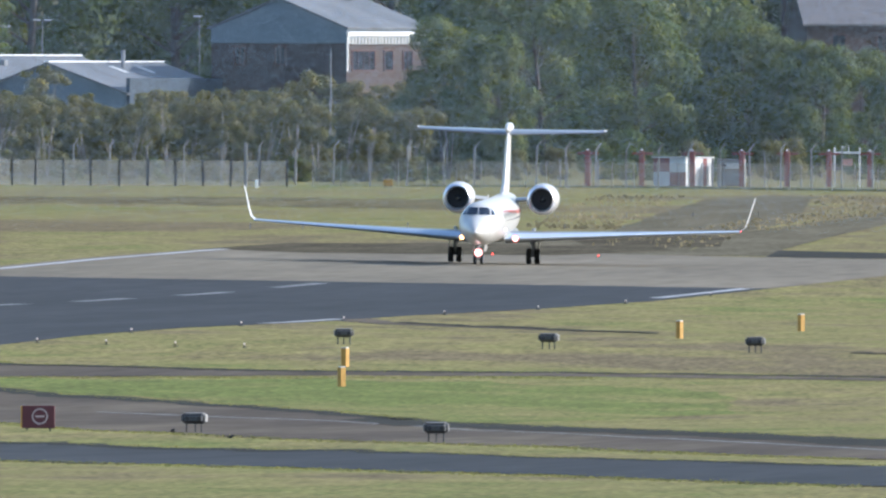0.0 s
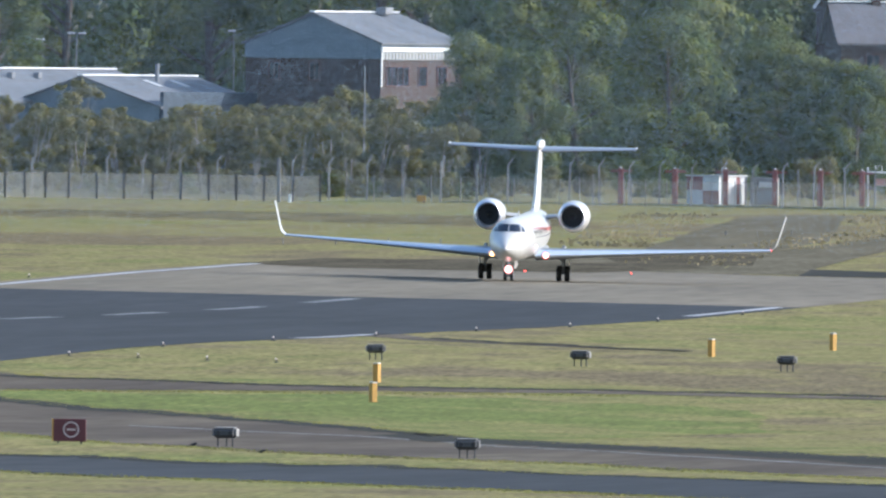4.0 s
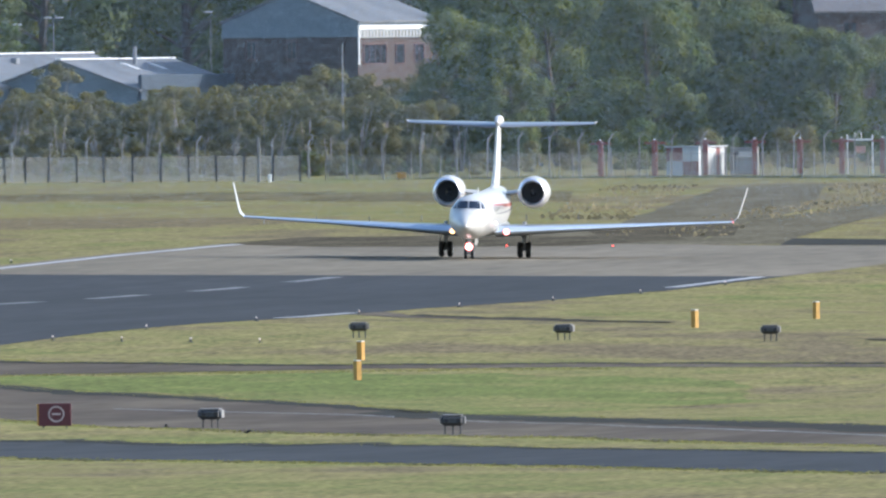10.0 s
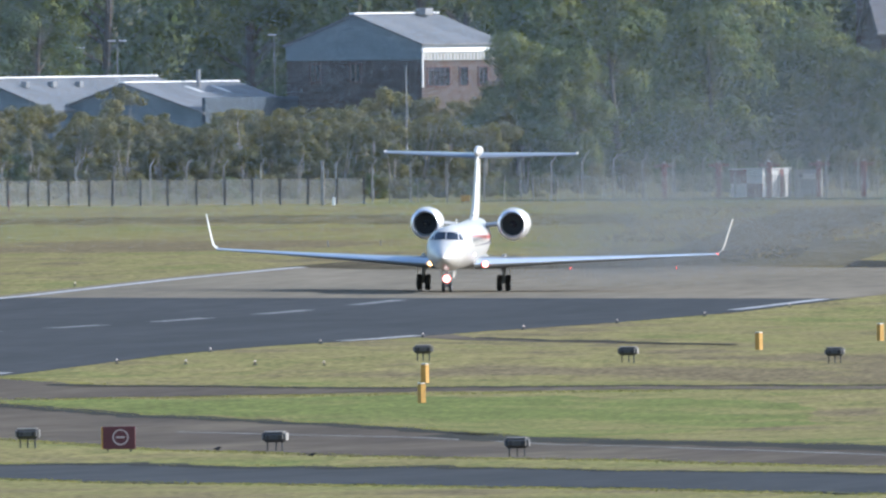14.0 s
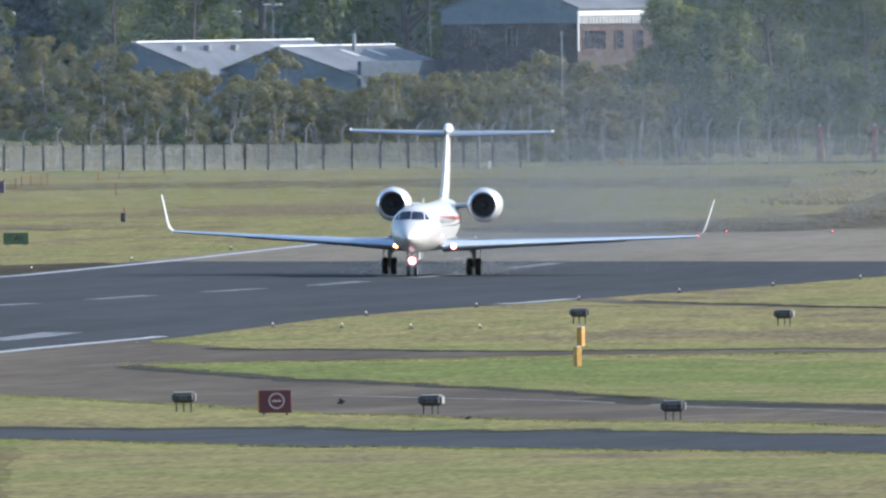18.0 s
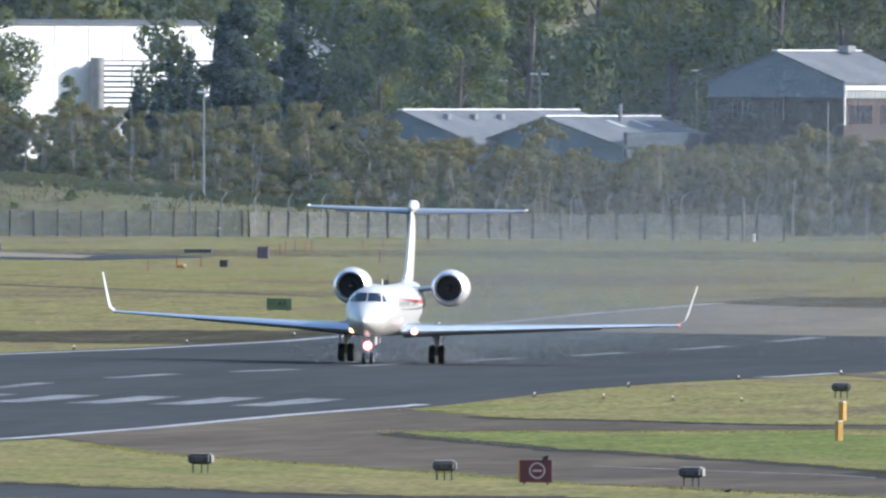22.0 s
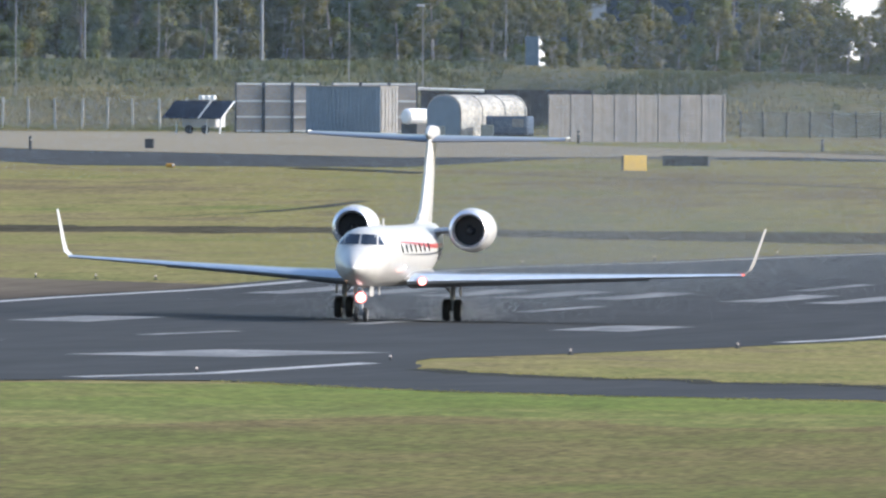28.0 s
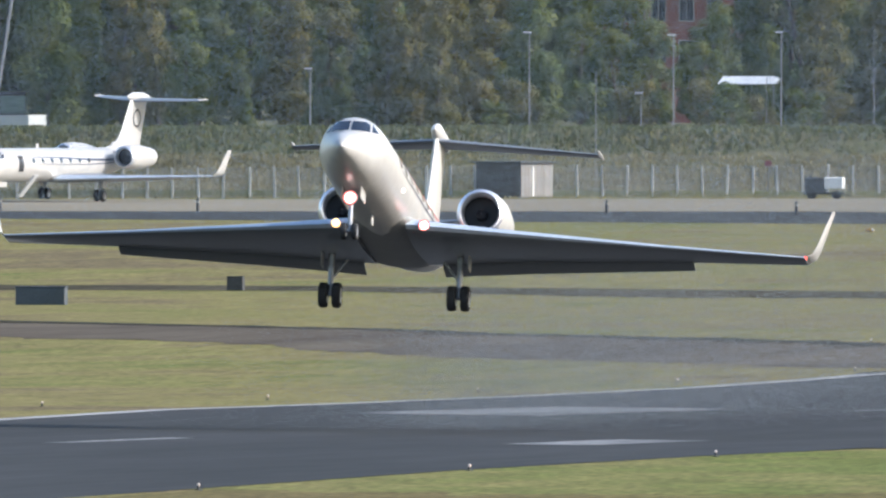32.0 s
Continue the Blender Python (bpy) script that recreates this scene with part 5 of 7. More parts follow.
def build_left_buildings():
    g = 6.4
    t = thing("red_brick_office", "red brick office building with tall white framed windows", "building", pose(-448.6, 3500, ground_z(-440, 3500) + 3, 0, 0, 6))
    z = t.matrix_basis.translation.z
    part("wall", slab(B(), [(0, 0), (11.5, 0), (11.5, 12), (0, 12)], -4, 20 - z), material("orange_red_brick", (0.20, 0.085, 0.058), 0.9, vary=0.18, scale=0.8, fine=9), t)
    for k in range(5):
        for zz in (15.5, 12.3, 18.6):
            window(t, 2.1 + 2.2 * k, 0.0, zz - z, 1.15, 1.7, "x", 1, POST)
    part("roof", box(B(), (5.75, 6, 20.2 - z), (12.3, 12.8, 0.4), bevel=0.05), SLATE, t)
    part("white_panel", box(B(), (8.7, -0.08, 13.7 - z), (1.2, 0.12, 0.9)), TRIM, t)
    t = thing("glass_terminal", "corner of a glazed terminal building with green glass", "building", pose(-475.0, 3366, bank_z(-476, 3366), 0, 0, 0))
    z = t.matrix_basis.translation.z
    teal = material("green_glass_panel", (0.10, 0.15, 0.14), 0.15, vary=0.15, scale=1.5, coat=0.5)
    part("plinth", slab(B(), [(-12, 0), (0, 0), (0, 10), (-12, 10)], -1.5, 7.6 - z), material("pale_plinth", (0.42, 0.44, 0.42), 0.8, vary=0.1), t)
    part("wall", slab(B(), [(-12, 0.2), (-0.2, 0.2), (-1.6, 10), (-12, 10)], 7.6 - z, 9.4 - z), PANE, t)
    for k in range(1):
        for i in range(3):
            part("glass_panel", box(B(), (-1.2 - 2.1 * i, 0.12, 8.4 + 2.1 * k - z), (1.9, 0.08, 1.3), bevel=0.02), teal, t)
    part("mullion", rod(B(), (-2.6, -0.1, 7.4 - z), (-1.0, -0.1, 18 - z), 0.12), GALV, t, "slanting steel mast")
    t = thing("white_canopy", "pale canvas canopy among the trees", "canopy", pose(-422.0, 3378, bank_z(-422, 3378), 0, 0, -10))
    z = t.matrix_basis.translation.z
    bm = loft(B(), [[Vector((x, y, zz - z)) for y, zz in ((0, 9.9), (1.5, 10.5), (3, 9.9), (1.5, 10.42))] for x in (-2.4, 0, 2.2)])
    part("canopy_cover", bm, TRIM, t)
    for x in (-2.2, 2.0):
        for y in (0.1, 2.9):
            part("leg", rod(B(), (x, y, -0.2), (x, y, 9.92 - z), 0.05), GALV, t)


build_brick_house(), build_sheds(), build_hangar(), build_far_houses(), build_left_buildings()


# ---- fences ----
def wire_mesh(name, base, cover):
    """See-through wire mesh: wires that catch the sun on either side, and gaps between them."""
    m = material(name, base, 0.8, vary=0.12, scale=3, fine=12)
    nt = m.node_tree
    b = nt.nodes["Principled BSDF"]
    wires, gaps = nt.nodes.new("ShaderNodeMixShader"), nt.nodes.new("ShaderNodeMixShader")
    far, clear = nt.nodes.new("ShaderNodeBsdfTranslucent"), nt.nodes.new("ShaderNodeBsdfTransparent")
    wires.inputs[0].default_value, gaps.inputs[0].default_value = 0.5, cover
    nt.links.new(b.inputs["Base Color"].links[0].from_socket, far.inputs[0])
    nt.links.new(b.outputs[0], wires.inputs[1]), nt.links.new(far.outputs[0], wires.inputs[2])
    nt.links.new(clear.outputs[0], gaps.inputs[1]), nt.links.new(wires.outputs[0], gaps.inputs[2])
    nt.links.new(gaps.outputs[0], nt.nodes["Material Output"].inputs[0])
    return m


MESHWIRE = wire_mesh("grey_wire_mesh", (0.22, 0.22, 0.21), 0.22)
CLOSEMESH = wire_mesh("close_wire_mesh", (0.33, 0.32, 0.28), 0.32)
PALEPOST = material("pale_concrete_post", (0.42, 0.41, 0.38), 0.9, vary=0.2, scale=0.5, object_vary=0.2)
THINMESH = wire_mesh("thin_wire_mesh", (0.30, 0.30, 0.29), 0.14)


def fence(name, label, pts, gap, h, post_mat, mesh=True, crank=False, thick=0.09):
    """A run of posts with mesh between them along a line in plan."""
    t = thing(name, label, "fence", kind="")
    total = sum((Vector(b) - Vector(a)).length for a, b in zip(pts, pts[1:]))
    acc = [0.0]
    for a, b in zip(pts, pts[1:]):
        acc.append(acc[-1] + (Vector(b) - Vector(a)).length)
    rng = random.Random(len(name) + int(total))
    protos = []
    for k in range(4):
        bm = box(B(), (0, 0, h / 2 - 0.1), (thick, thick, h + 0.2), Matrix.Rotation(rng.uniform(-0.03, 0.03), 4, "Y"), bevel=0.012)
        if crank:
            rod(bm, (0, 0, h - 0.05), (rng.uniform(0.3, 0.42), -0.1, h + 0.45), thick * 0.5, thick * 0.4, 5)
        protos.append(mesh_of("post", bm, post_mat, False))
    n = int(total / gap)
    spots = []
    for i in range(n + 1):
        s = i * total / n
        x, y = float(np.interp(s, acc, [p[0] for p in pts])), float(np.interp(s, acc, [p[1] for p in pts]))
        spots.append((x, y, ground_z(x, y)))
    first = Vector(spots[0])
    t.location = first
    for i, p in enumerate(spots):
        o = new("post", protos[i % 4])
        o.parent = t
        o.location = Vector(p) - first + Vector((rng.uniform(-0.06, 0.06), 0, rng.uniform(-0.08, 0.06)))
    if mesh:
        for i, (a, b) in enumerate(zip(spots, spots[1:])):
            bm = B()
            a, b = Vector(a) - first, Vector(b) - first
            vs = [a + Vector((0.06, 0.02, 0.05)), b + Vector((-0.06, 0.02, 0.05)), b + Vector((-0.06, 0.02, h - 0.1)), a + Vector((0.06, 0.02, h - 0.1))]
            lo = [bm.verts.new(v) for v in vs]
            hi = [bm.verts.new(v + Vector((0, 0.015, 0))) for v in vs]
            bm.faces.new(lo), bm.faces.new(hi[::-1])
            for j in range(4):
                k = (j + 1) % 4
                bm.faces.new((lo[j], hi[j], hi[k], lo[k]))
            part("mesh_panel", bm, {"thin": THINMESH, "close": CLOSEMESH}.get(mesh, MESHWIRE), t)
    return t


fence("security_fence", "low grey mesh fence on dark posts across the grass", [(-336.2, 3241), (-331, 3242), (-313, 3245)], 1.66, 1.95, DARKPOST, "close", False, 0.12)
fence("security_fence", "grey mesh fence on crooked pale concrete posts", [(-312.6, 3245), (-291, 3222), (-271, 3212)], 2.28, 1.95, DARKPOST, "close", False, 0.13)
fence("security_fence", "thin see-through mesh fence on slim posts", [(-269.2, 3211), (-258, 3210), (-222, 3182)], 2.1, 1.95, POST, "thin", False, 0.06)
fence("security_fence", "grey mesh fence on pale posts beside the apron", [(-470, 3256), (-453, 3262), (-402, 3288), (-379, 3296)], 1.94, 2.35, PALEPOST, "thin", False, 0.17)
fence("cranked_post_fence", "tall concrete posts with cranked tops behind the fence", [(-321, 3262), (-300, 3250), (-262, 3236), (-222, 3205)], 2.9, 2.75, POST, False, True, 0.12)


tall = thing("tall_concrete_post", "tall pale concrete post standing in the fence line", "post", pose(-273.4, 3205, ground_z(-273.4, 3205)))
part("post_body", box(B(), (0, 0, 1.55), (0.24, 0.2, 3.25), bevel=0.03), POST, tall)


def build_timber_fence():
    a, b = Vector((-343.0, 3176, 0)), Vector((-331.4, 3184, 0))
    t = thing("timber_screen_fence", "tall weathered timber screen in alternating panels", "fence", Matrix.Translation((a.x, a.y, ground_z(a.x, a.y))))
    d = b - a
    tone = [TIMBER, material("greyer_timber_board", (0.225, 0.217, 0.21), 0.9, vary=0.15, scale=0.8, fine=9, object_vary=0.12)]
    m = math.atan2(d.y, d.x)
    L = d.length
    for k in range(8):
        x0, x1 = L * k / 8, L * (k + 1) / 8
        R = Matrix.Rotation(m, 4, "Z")
        for i in range(10):
            w = (x1 - x0 - 0.16) / 10
            part("board", box(B(), (x0 + 0.08 + w * (i + 0.5), 0, 1.62), (w - 0.02, 0.04, 3.3), R), tone[k % 2], t)
        part("post", box(B(), (x0, 0, 1.68), (0.12, 0.14, 3.45), R, bevel=0.01), TIMBER, t)
        part("rail", box(B(), ((x0 + x1) / 2, 0.05, 3.3), (x1 - x0 - 0.13, 0.05, 0.12), R), TIMBER, t)
    part("post", box(B(), (L, 0, 1.7), (0.16, 0.16, 3.5), Matrix.Rotation(m, 4, "Z")), POST, t, "weathered concrete end post")


build_timber_fence()


# ---- things on the field ----
def at_ground(x, y, turn=0.0, dz=0.0):
    return pose(x, y, ground_z(x, y) + dz, 0, 0, turn)


def build_papi():
    """An approach slope light unit: a rounded box on four short legs."""
    t = thing("approach_slope_light", "dark barrel-shaped approach light with white top on legs", "airfield light", group="approach slope lights")
    bm = box(B(), (0, 0, 0.50), (0.80, 0.62, 0.36), bevel=0.10)
    part("housing", bm, DARKBOX, t, smooth=True)
    part("lid", box(B(), (0, 0.02, 0.69), (0.72, 0.56, 0.05), bevel=0.02), POST, t, "pale worn lid")
    part("end_cap", box(B(), (0.415, 0, 0.52), (0.06, 0.5, 0.28), bevel=0.025), POST, t, "pale end cap")
    part("end_cap", box(B(), (-0.415, 0, 0.52), (0.05, 0.5, 0.26), bevel=0.02), POST, t)
    for x in (-0.26, 0.0, 0.27):
        part("leg", rod(B(), (x, -0.12 if x else 0.2, -0.05), (x, -0.12 if x else 0.2, 0.36), 0.028), DARKBOX, t)
    for x in (-0.22, 0.22):
        part("lens", rod(B(), (x, -0.30, 0.50), (x, -0.335, 0.50), 0.08, 0.08, 12), PANE, t)
    return t


papi = build_papi()
spots = [(-156.4, 1606), (-147.3, 1602), (-138.2, 1599), (-127.4, 1572), (-165.3, 1989), (-156.3, 1990), (-147.6, 1996), (-138.8, 1998)]
papi.matrix_basis = at_ground(*spots[0], -3)
for k, (x, y) in enumerate(spots[1:]):
    copy_thing(papi, at_ground(x, y, (4, -5, 2, 6, -3, 1, 5)[k]))


def sign_board(name, label, x, y, w, h, face, turn=0.0, side=None, thick=0.14, lift=0.08):
    t = thing(name, label, "sign", at_ground(x, y, turn))
    part("panel", box(B(), (0, 0, lift + h / 2), (w, thick, h), bevel=0.015), face, t)
    if side:
        part("side_panel", box(B(), (-w / 2 - 0.02, 0.03, lift + h / 2), (0.05, thick + 0.05, h - 0.03)), side, t)
    for s in (-1, 1):
        part("foot", box(B(), (s * w * 0.35, 0, lift / 2), (0.06, 0.1, lift + 0.1)), DARKBOX, t)
    return t


def ring_mark(t, x, z, r0, r1, y, mat, name="ring_mark"):
    bm = B()
    n = 28
    a = [[bm.verts.new((x + r * math.cos(2 * math.pi * i / n), y, z + r * math.sin(2 * math.pi * i / n))) for i in range(n)] for r in (r0, r1)]
    for i in range(n):
        j = (i + 1) % n
        bm.faces.new((a[0][i], a[0][j], a[1][j], a[1][i]))
    bmesh.ops.recalc_face_normals(bm, faces=bm.faces[:])
    for f in bm.faces:
        if f.normal.y > 0:
            f.normal_flip()
    return part(name, bm, mat, t)


def lettering(t, text, x, y, z, size, mat):
    cu = bpy.data.curves.new("lettering", "FONT")
    cu.body, cu.size, cu.align_x, cu.align_y, cu.extrude = text, size, "CENTER", "CENTER", 0.004
    tmp = new("lettering", cu)
    me = bpy.data.meshes.new_from_object(tmp.evaluated_get(bpy.context.evaluated_depsgraph_get()))
    bpy.data.objects.remove(tmp)
    me.materials.clear()
    me.materials.append(mat)
    ob = new("lettering", me)
    ob.parent = t
    ob.matrix_basis = pose(x, y, z, 90, 0, 0)
    return ob


SIGNPALE = material("faded_sign_white", (0.40, 0.33, 0.33), 0.7, vary=0.15, scale=0.3)
no_entry = sign_board("no_entry_sign", "red no-entry sign board with a white ring", -142.95, 1590, 1.16, 0.80, SIGNRED, 3, YELLOW)
ring_mark(no_entry, 0.05, 0.50, 0.23, 0.29, -0.078, SIGNPALE)
part("bar_mark", box(B(), (0.05, -0.078, 0.50), (0.32, 0.012, 0.07)), SIGNPALE, no_entry)

green_sign = sign_board("taxiway_sign", "grey-green sign board with dark lettering on the grass", -241.3, 2523, 1.42, 0.66, SIGNGREEN, 0)
lettering(green_sign, "A1", 0.15, -0.08, 0.42, 0.42, material("dark_green_letters", (0.02, 0.035, 0.025), 0.7))
a5 = sign_board("taxiway_sign", "yellow framed dark sign board beside the taxiway", -350.6, 2886, 1.6, 0.85, SIGNGREEN, 0)
lettering(a5, "A5", 0.15, -0.08, 0.5, 0.5, YELLOW)
for x in (-0.78, 0.78):
    part("edge_strip", box(B(), (x, -0.08, 0.5), (0.06, 0.02, 0.85)), YELLOW, a5)
yb = sign_board("yellow_sign_back", "plain yellow sign board on the grass", -303.4, 2860, 1.6, 0.98, material("bright_yellow_board", (0.66, 0.46, 0.10), 0.55, vary=0.12, scale=0.5), 26)
part("side_panel", box(B(), (-0.78, 0.05, 0.57), (0.06, 0.3, 0.95)), DARKBOX, yb)


def box_thing(name, label, category, x, y, w, d, h, mat, turn=0.0, bevel=0.04, group=""):
    t = thing(name, label, category, at_ground(x, y, turn), group)
    part("body", box(B(), (0, 0, h / 2 - 0.02), (w, d, h), bevel=bevel), mat, t)
    part("lid", box(B(), (0, 0, h + 0.012), (w * 1.03, d * 1.03, 0.06), bevel=0.015), mat, t)
    return t


box_thing("low_cabinet", "long low dark cabinet in the grass", "cabinet", -306.8, 2924, 3.0, 1.2, 0.62, DARKBOX)
box_thing("low_cabinet", "long low dark blue-grey cabinet in the grass", "cabinet", -327.0, 2322, 2.6, 1.0, 0.92, material("dark_blue_grey_paint", (0.06, 0.075, 0.09), 0.6, vary=0.2))
box_thing("low_cabinet", "small dark cabinet in the grass", "cabinet", -330.2, 2420, 0.9, 0.7, 0.75, DARKBOX)
box_thing("low_cabinet", "small dark peg box in the grass", "cabinet", -252.5, 2708, 0.3, 0.25, 0.5, DARKBOX)
box_thing("low_cabinet", "small purple-grey cabinet beside the far track", "cabinet", -288.1, 3001, 0.75, 0.5, 0.75, material("purple_grey_paint", (0.10, 0.07, 0.10), 0.7, vary=0.2))
box_thing("low_cabinet", "squat dark box beside the stakes", "cabinet", -282.0, 2911, 0.55, 0.4, 0.42, DARKBOX)
box_thing("low_cabinet", "flat dark cover plate in the grass", "cover", -297.9, 3057, 1.9, 0.8, 0.22, DARKBOX)
box_thing("low_cabinet", "squat dark marker box on the apron", "cabinet", -359.5, 3074, 0.62, 0.4, 0.62, DARKBOX)


def build_marker():
    """A yellow two-sided marker post."""
    t = thing("yellow_marker_post", "short yellow marker post standing in the grass", "marker post", group="yellow marker posts")
    bm = slab(B(), [(-0.17, 0.05), (0.02, -0.1), (0.17, 0.05), (0.0, 0.16)], -0.05, 0.78)
    part("post_body", bm, YELLOW, t)
    part("cap", slab(B(), [(-0.16, 0.05), (0.02, -0.09), (0.16, 0.05), (0.0, 0.15)], 0.785, 0.83), PALEBOX, t, "pale cap")
    return t


marker = build_marker()
marker.matrix_basis = at_ground(-158.5, 1908, 10)
for x, y, r in ((-152.1, 1829, -12), (-156.1, 2064, 5), (-156.0, 2139, -4)):
    copy_thing(marker, at_ground(x, y, r))


LENSGLASS = material("dull_pinkish_glass", (0.66, 0.54, 0.46), 0.4, vary=0.1, scale=0.1)


def build_edge_light():
    t = thing("runway_edge_light", "small white runway edge light on a short stem", "airfield light", group="runway edge lights")
    part("stem", rod(B(), (0, 0, -0.05), (0, 0, 0.16), 0.03, 0.03, 8), DARKBOX, t)
    part("lamp_head", turned(B(), [(0, 0.025), (0.015, 0.048), (0.065, 0.042), (0.09, 0.018)], (0, 0, 0.13), (0, 0, 1), 10, True), LENSGLASS, t, "white glass head", smooth=True)
    part("base", rod(B(), (0, 0, -0.02), (0, 0, 0.03), 0.12, 0.12, 10), DARKBOX, t)
    return t


light = build_edge_light()
first = True
for x, ys in ((-177.1, [1231, 1290] + [1350 + 59.5 * k for k in range(7)] + [2016, 2074, 2131, 2190, 2248, 2305, 2363]), (-225.3, [1600, 1660, 1720, 1781, 1839, 2016, 2075, 2133, 2190, 2248, 2306, 2364, 2421, 2480])):
    for y in ys:
        m = at_ground(x, y)
        if first:
            light.matrix_basis, first = m, False
        else:
            copy_thing(light, m)
wing_light = tagged(copy_thing(light, at_ground(-177.0, 1968)), "small white threshold light beside the runway", "airfield light", "threshold wing lights")
for k in range(1, 4):
    copy_thing(wing_light, at_ground(-177.0 + 3.03 * k, 1968))
for k in range(5):
    copy_thing(wing_light, at_ground(-229.5 - 3.0 * k, 1965 + 3 * k))


def build_end_light():
    t = thing("runway_end_light", "small red light across the runway end", "airfield light", group="runway end lights")
    part("base", rod(B(), (0, 0, -0.02), (0, 0, 0.05), 0.11, 0.11, 10), DARKBOX, t)
    part("lamp_head", turned(B(), [(0.05, 0.03), (0.06, 0.05), (0.12, 0.05), (0.15, 0.02)], (0, 0, 0), (0, 0, 1), 10, True), LAMP_RED, t, "lit red glass head", smooth=True)
    return t


end_light = build_end_light()
end_light.matrix_basis = at_ground(-206.2, 2584)
copy_thing(end_light, at_ground(-200.1, 2584))


def build_bollard():
    t = thing("dark_bollard", "short dark bollard at the edge of the apron", "bollard", group="apron bollards")
    part("shaft", turned(B(), [(-0.05, 0.12), (0.8, 0.11), (0.92, 0.085), (0.95, 0.02)], (0, 0, 0), (0, 0, 1), 10, True), DARKBOX, t, smooth=True)
    part("band", turned(B(), [(0.62, 0.118), (0.74, 0.117)], (0, 0, 0), (0, 0, 1), 10), POST, t, smooth=True)
    return t


bollard = build_bollard()
spots = [(-395.8, 3090), (-380.4, 3072), (-365.2, 3053), (-313.7, 3079), (-339.4, 3162), (-411, 3100), (-427, 3110), (-442, 3118), (-368.7, 3060), (-314.3, 3240)]
bollard.matrix_basis = at_ground(*spots[0])
for s in spots[1:]:
    copy_thing(bollard, at_ground(*s))


def build_stake():
    t = thing("orange_marker_stake", "thin orange marker stake in the grass", "marker post", group="orange marker stakes")
    part("stake", box(B(), (0, 0, 0.36), (0.07, 0.05, 0.8), bevel=0.01), ORANGE, t)
    return t


stake = build_stake()
stake_rng = random.Random(5)
spots = [(-291.4, 3039), (-290.8, 3041), (-292.6, 3064), (-293.2, 3077), (-292.6, 3078), (-293.2, 3089), (-292.1, 3115), (-293.2, 3142), (-293.7, 3182), (-282.2, 2863), (-283.7, 2897), (-283.3, 2909), (-254.0, 2725), (-277.2, 2968)]
stake.matrix_basis = at_ground(*spots[0])
for x, y in spots[1:]:
    copy_thing(stake, at_ground(x, y, stake_rng.uniform(-40, 40)))


def build_weed_marker():
    t = thing("pale_marker_peg", "small pale peg standing in rough grass", "marker post", group="pale marker pegs")
    part("peg", box(B(), (0, 0, 0.18), (0.07, 0.05, 0.4), bevel=0.01), POST, t)
    return t


peg = build_weed_marker()
spots = [(-222 + 3.2 * k, 2890 + 14 * k) for k in range(8)] + [(-236 + 3.0 * k, 2770 + 3 * k) for k in range(7)]
peg.matrix_basis = at_ground(*spots[0])
for s in spots[1:]:
    copy_thing(peg, at_ground(*s))


# ---- antenna array and hut at the far end ----
HUTWHITE = material("chalky_white_paint", (0.62, 0.61, 0.58), 0.8, vary=0.15, scale=1)


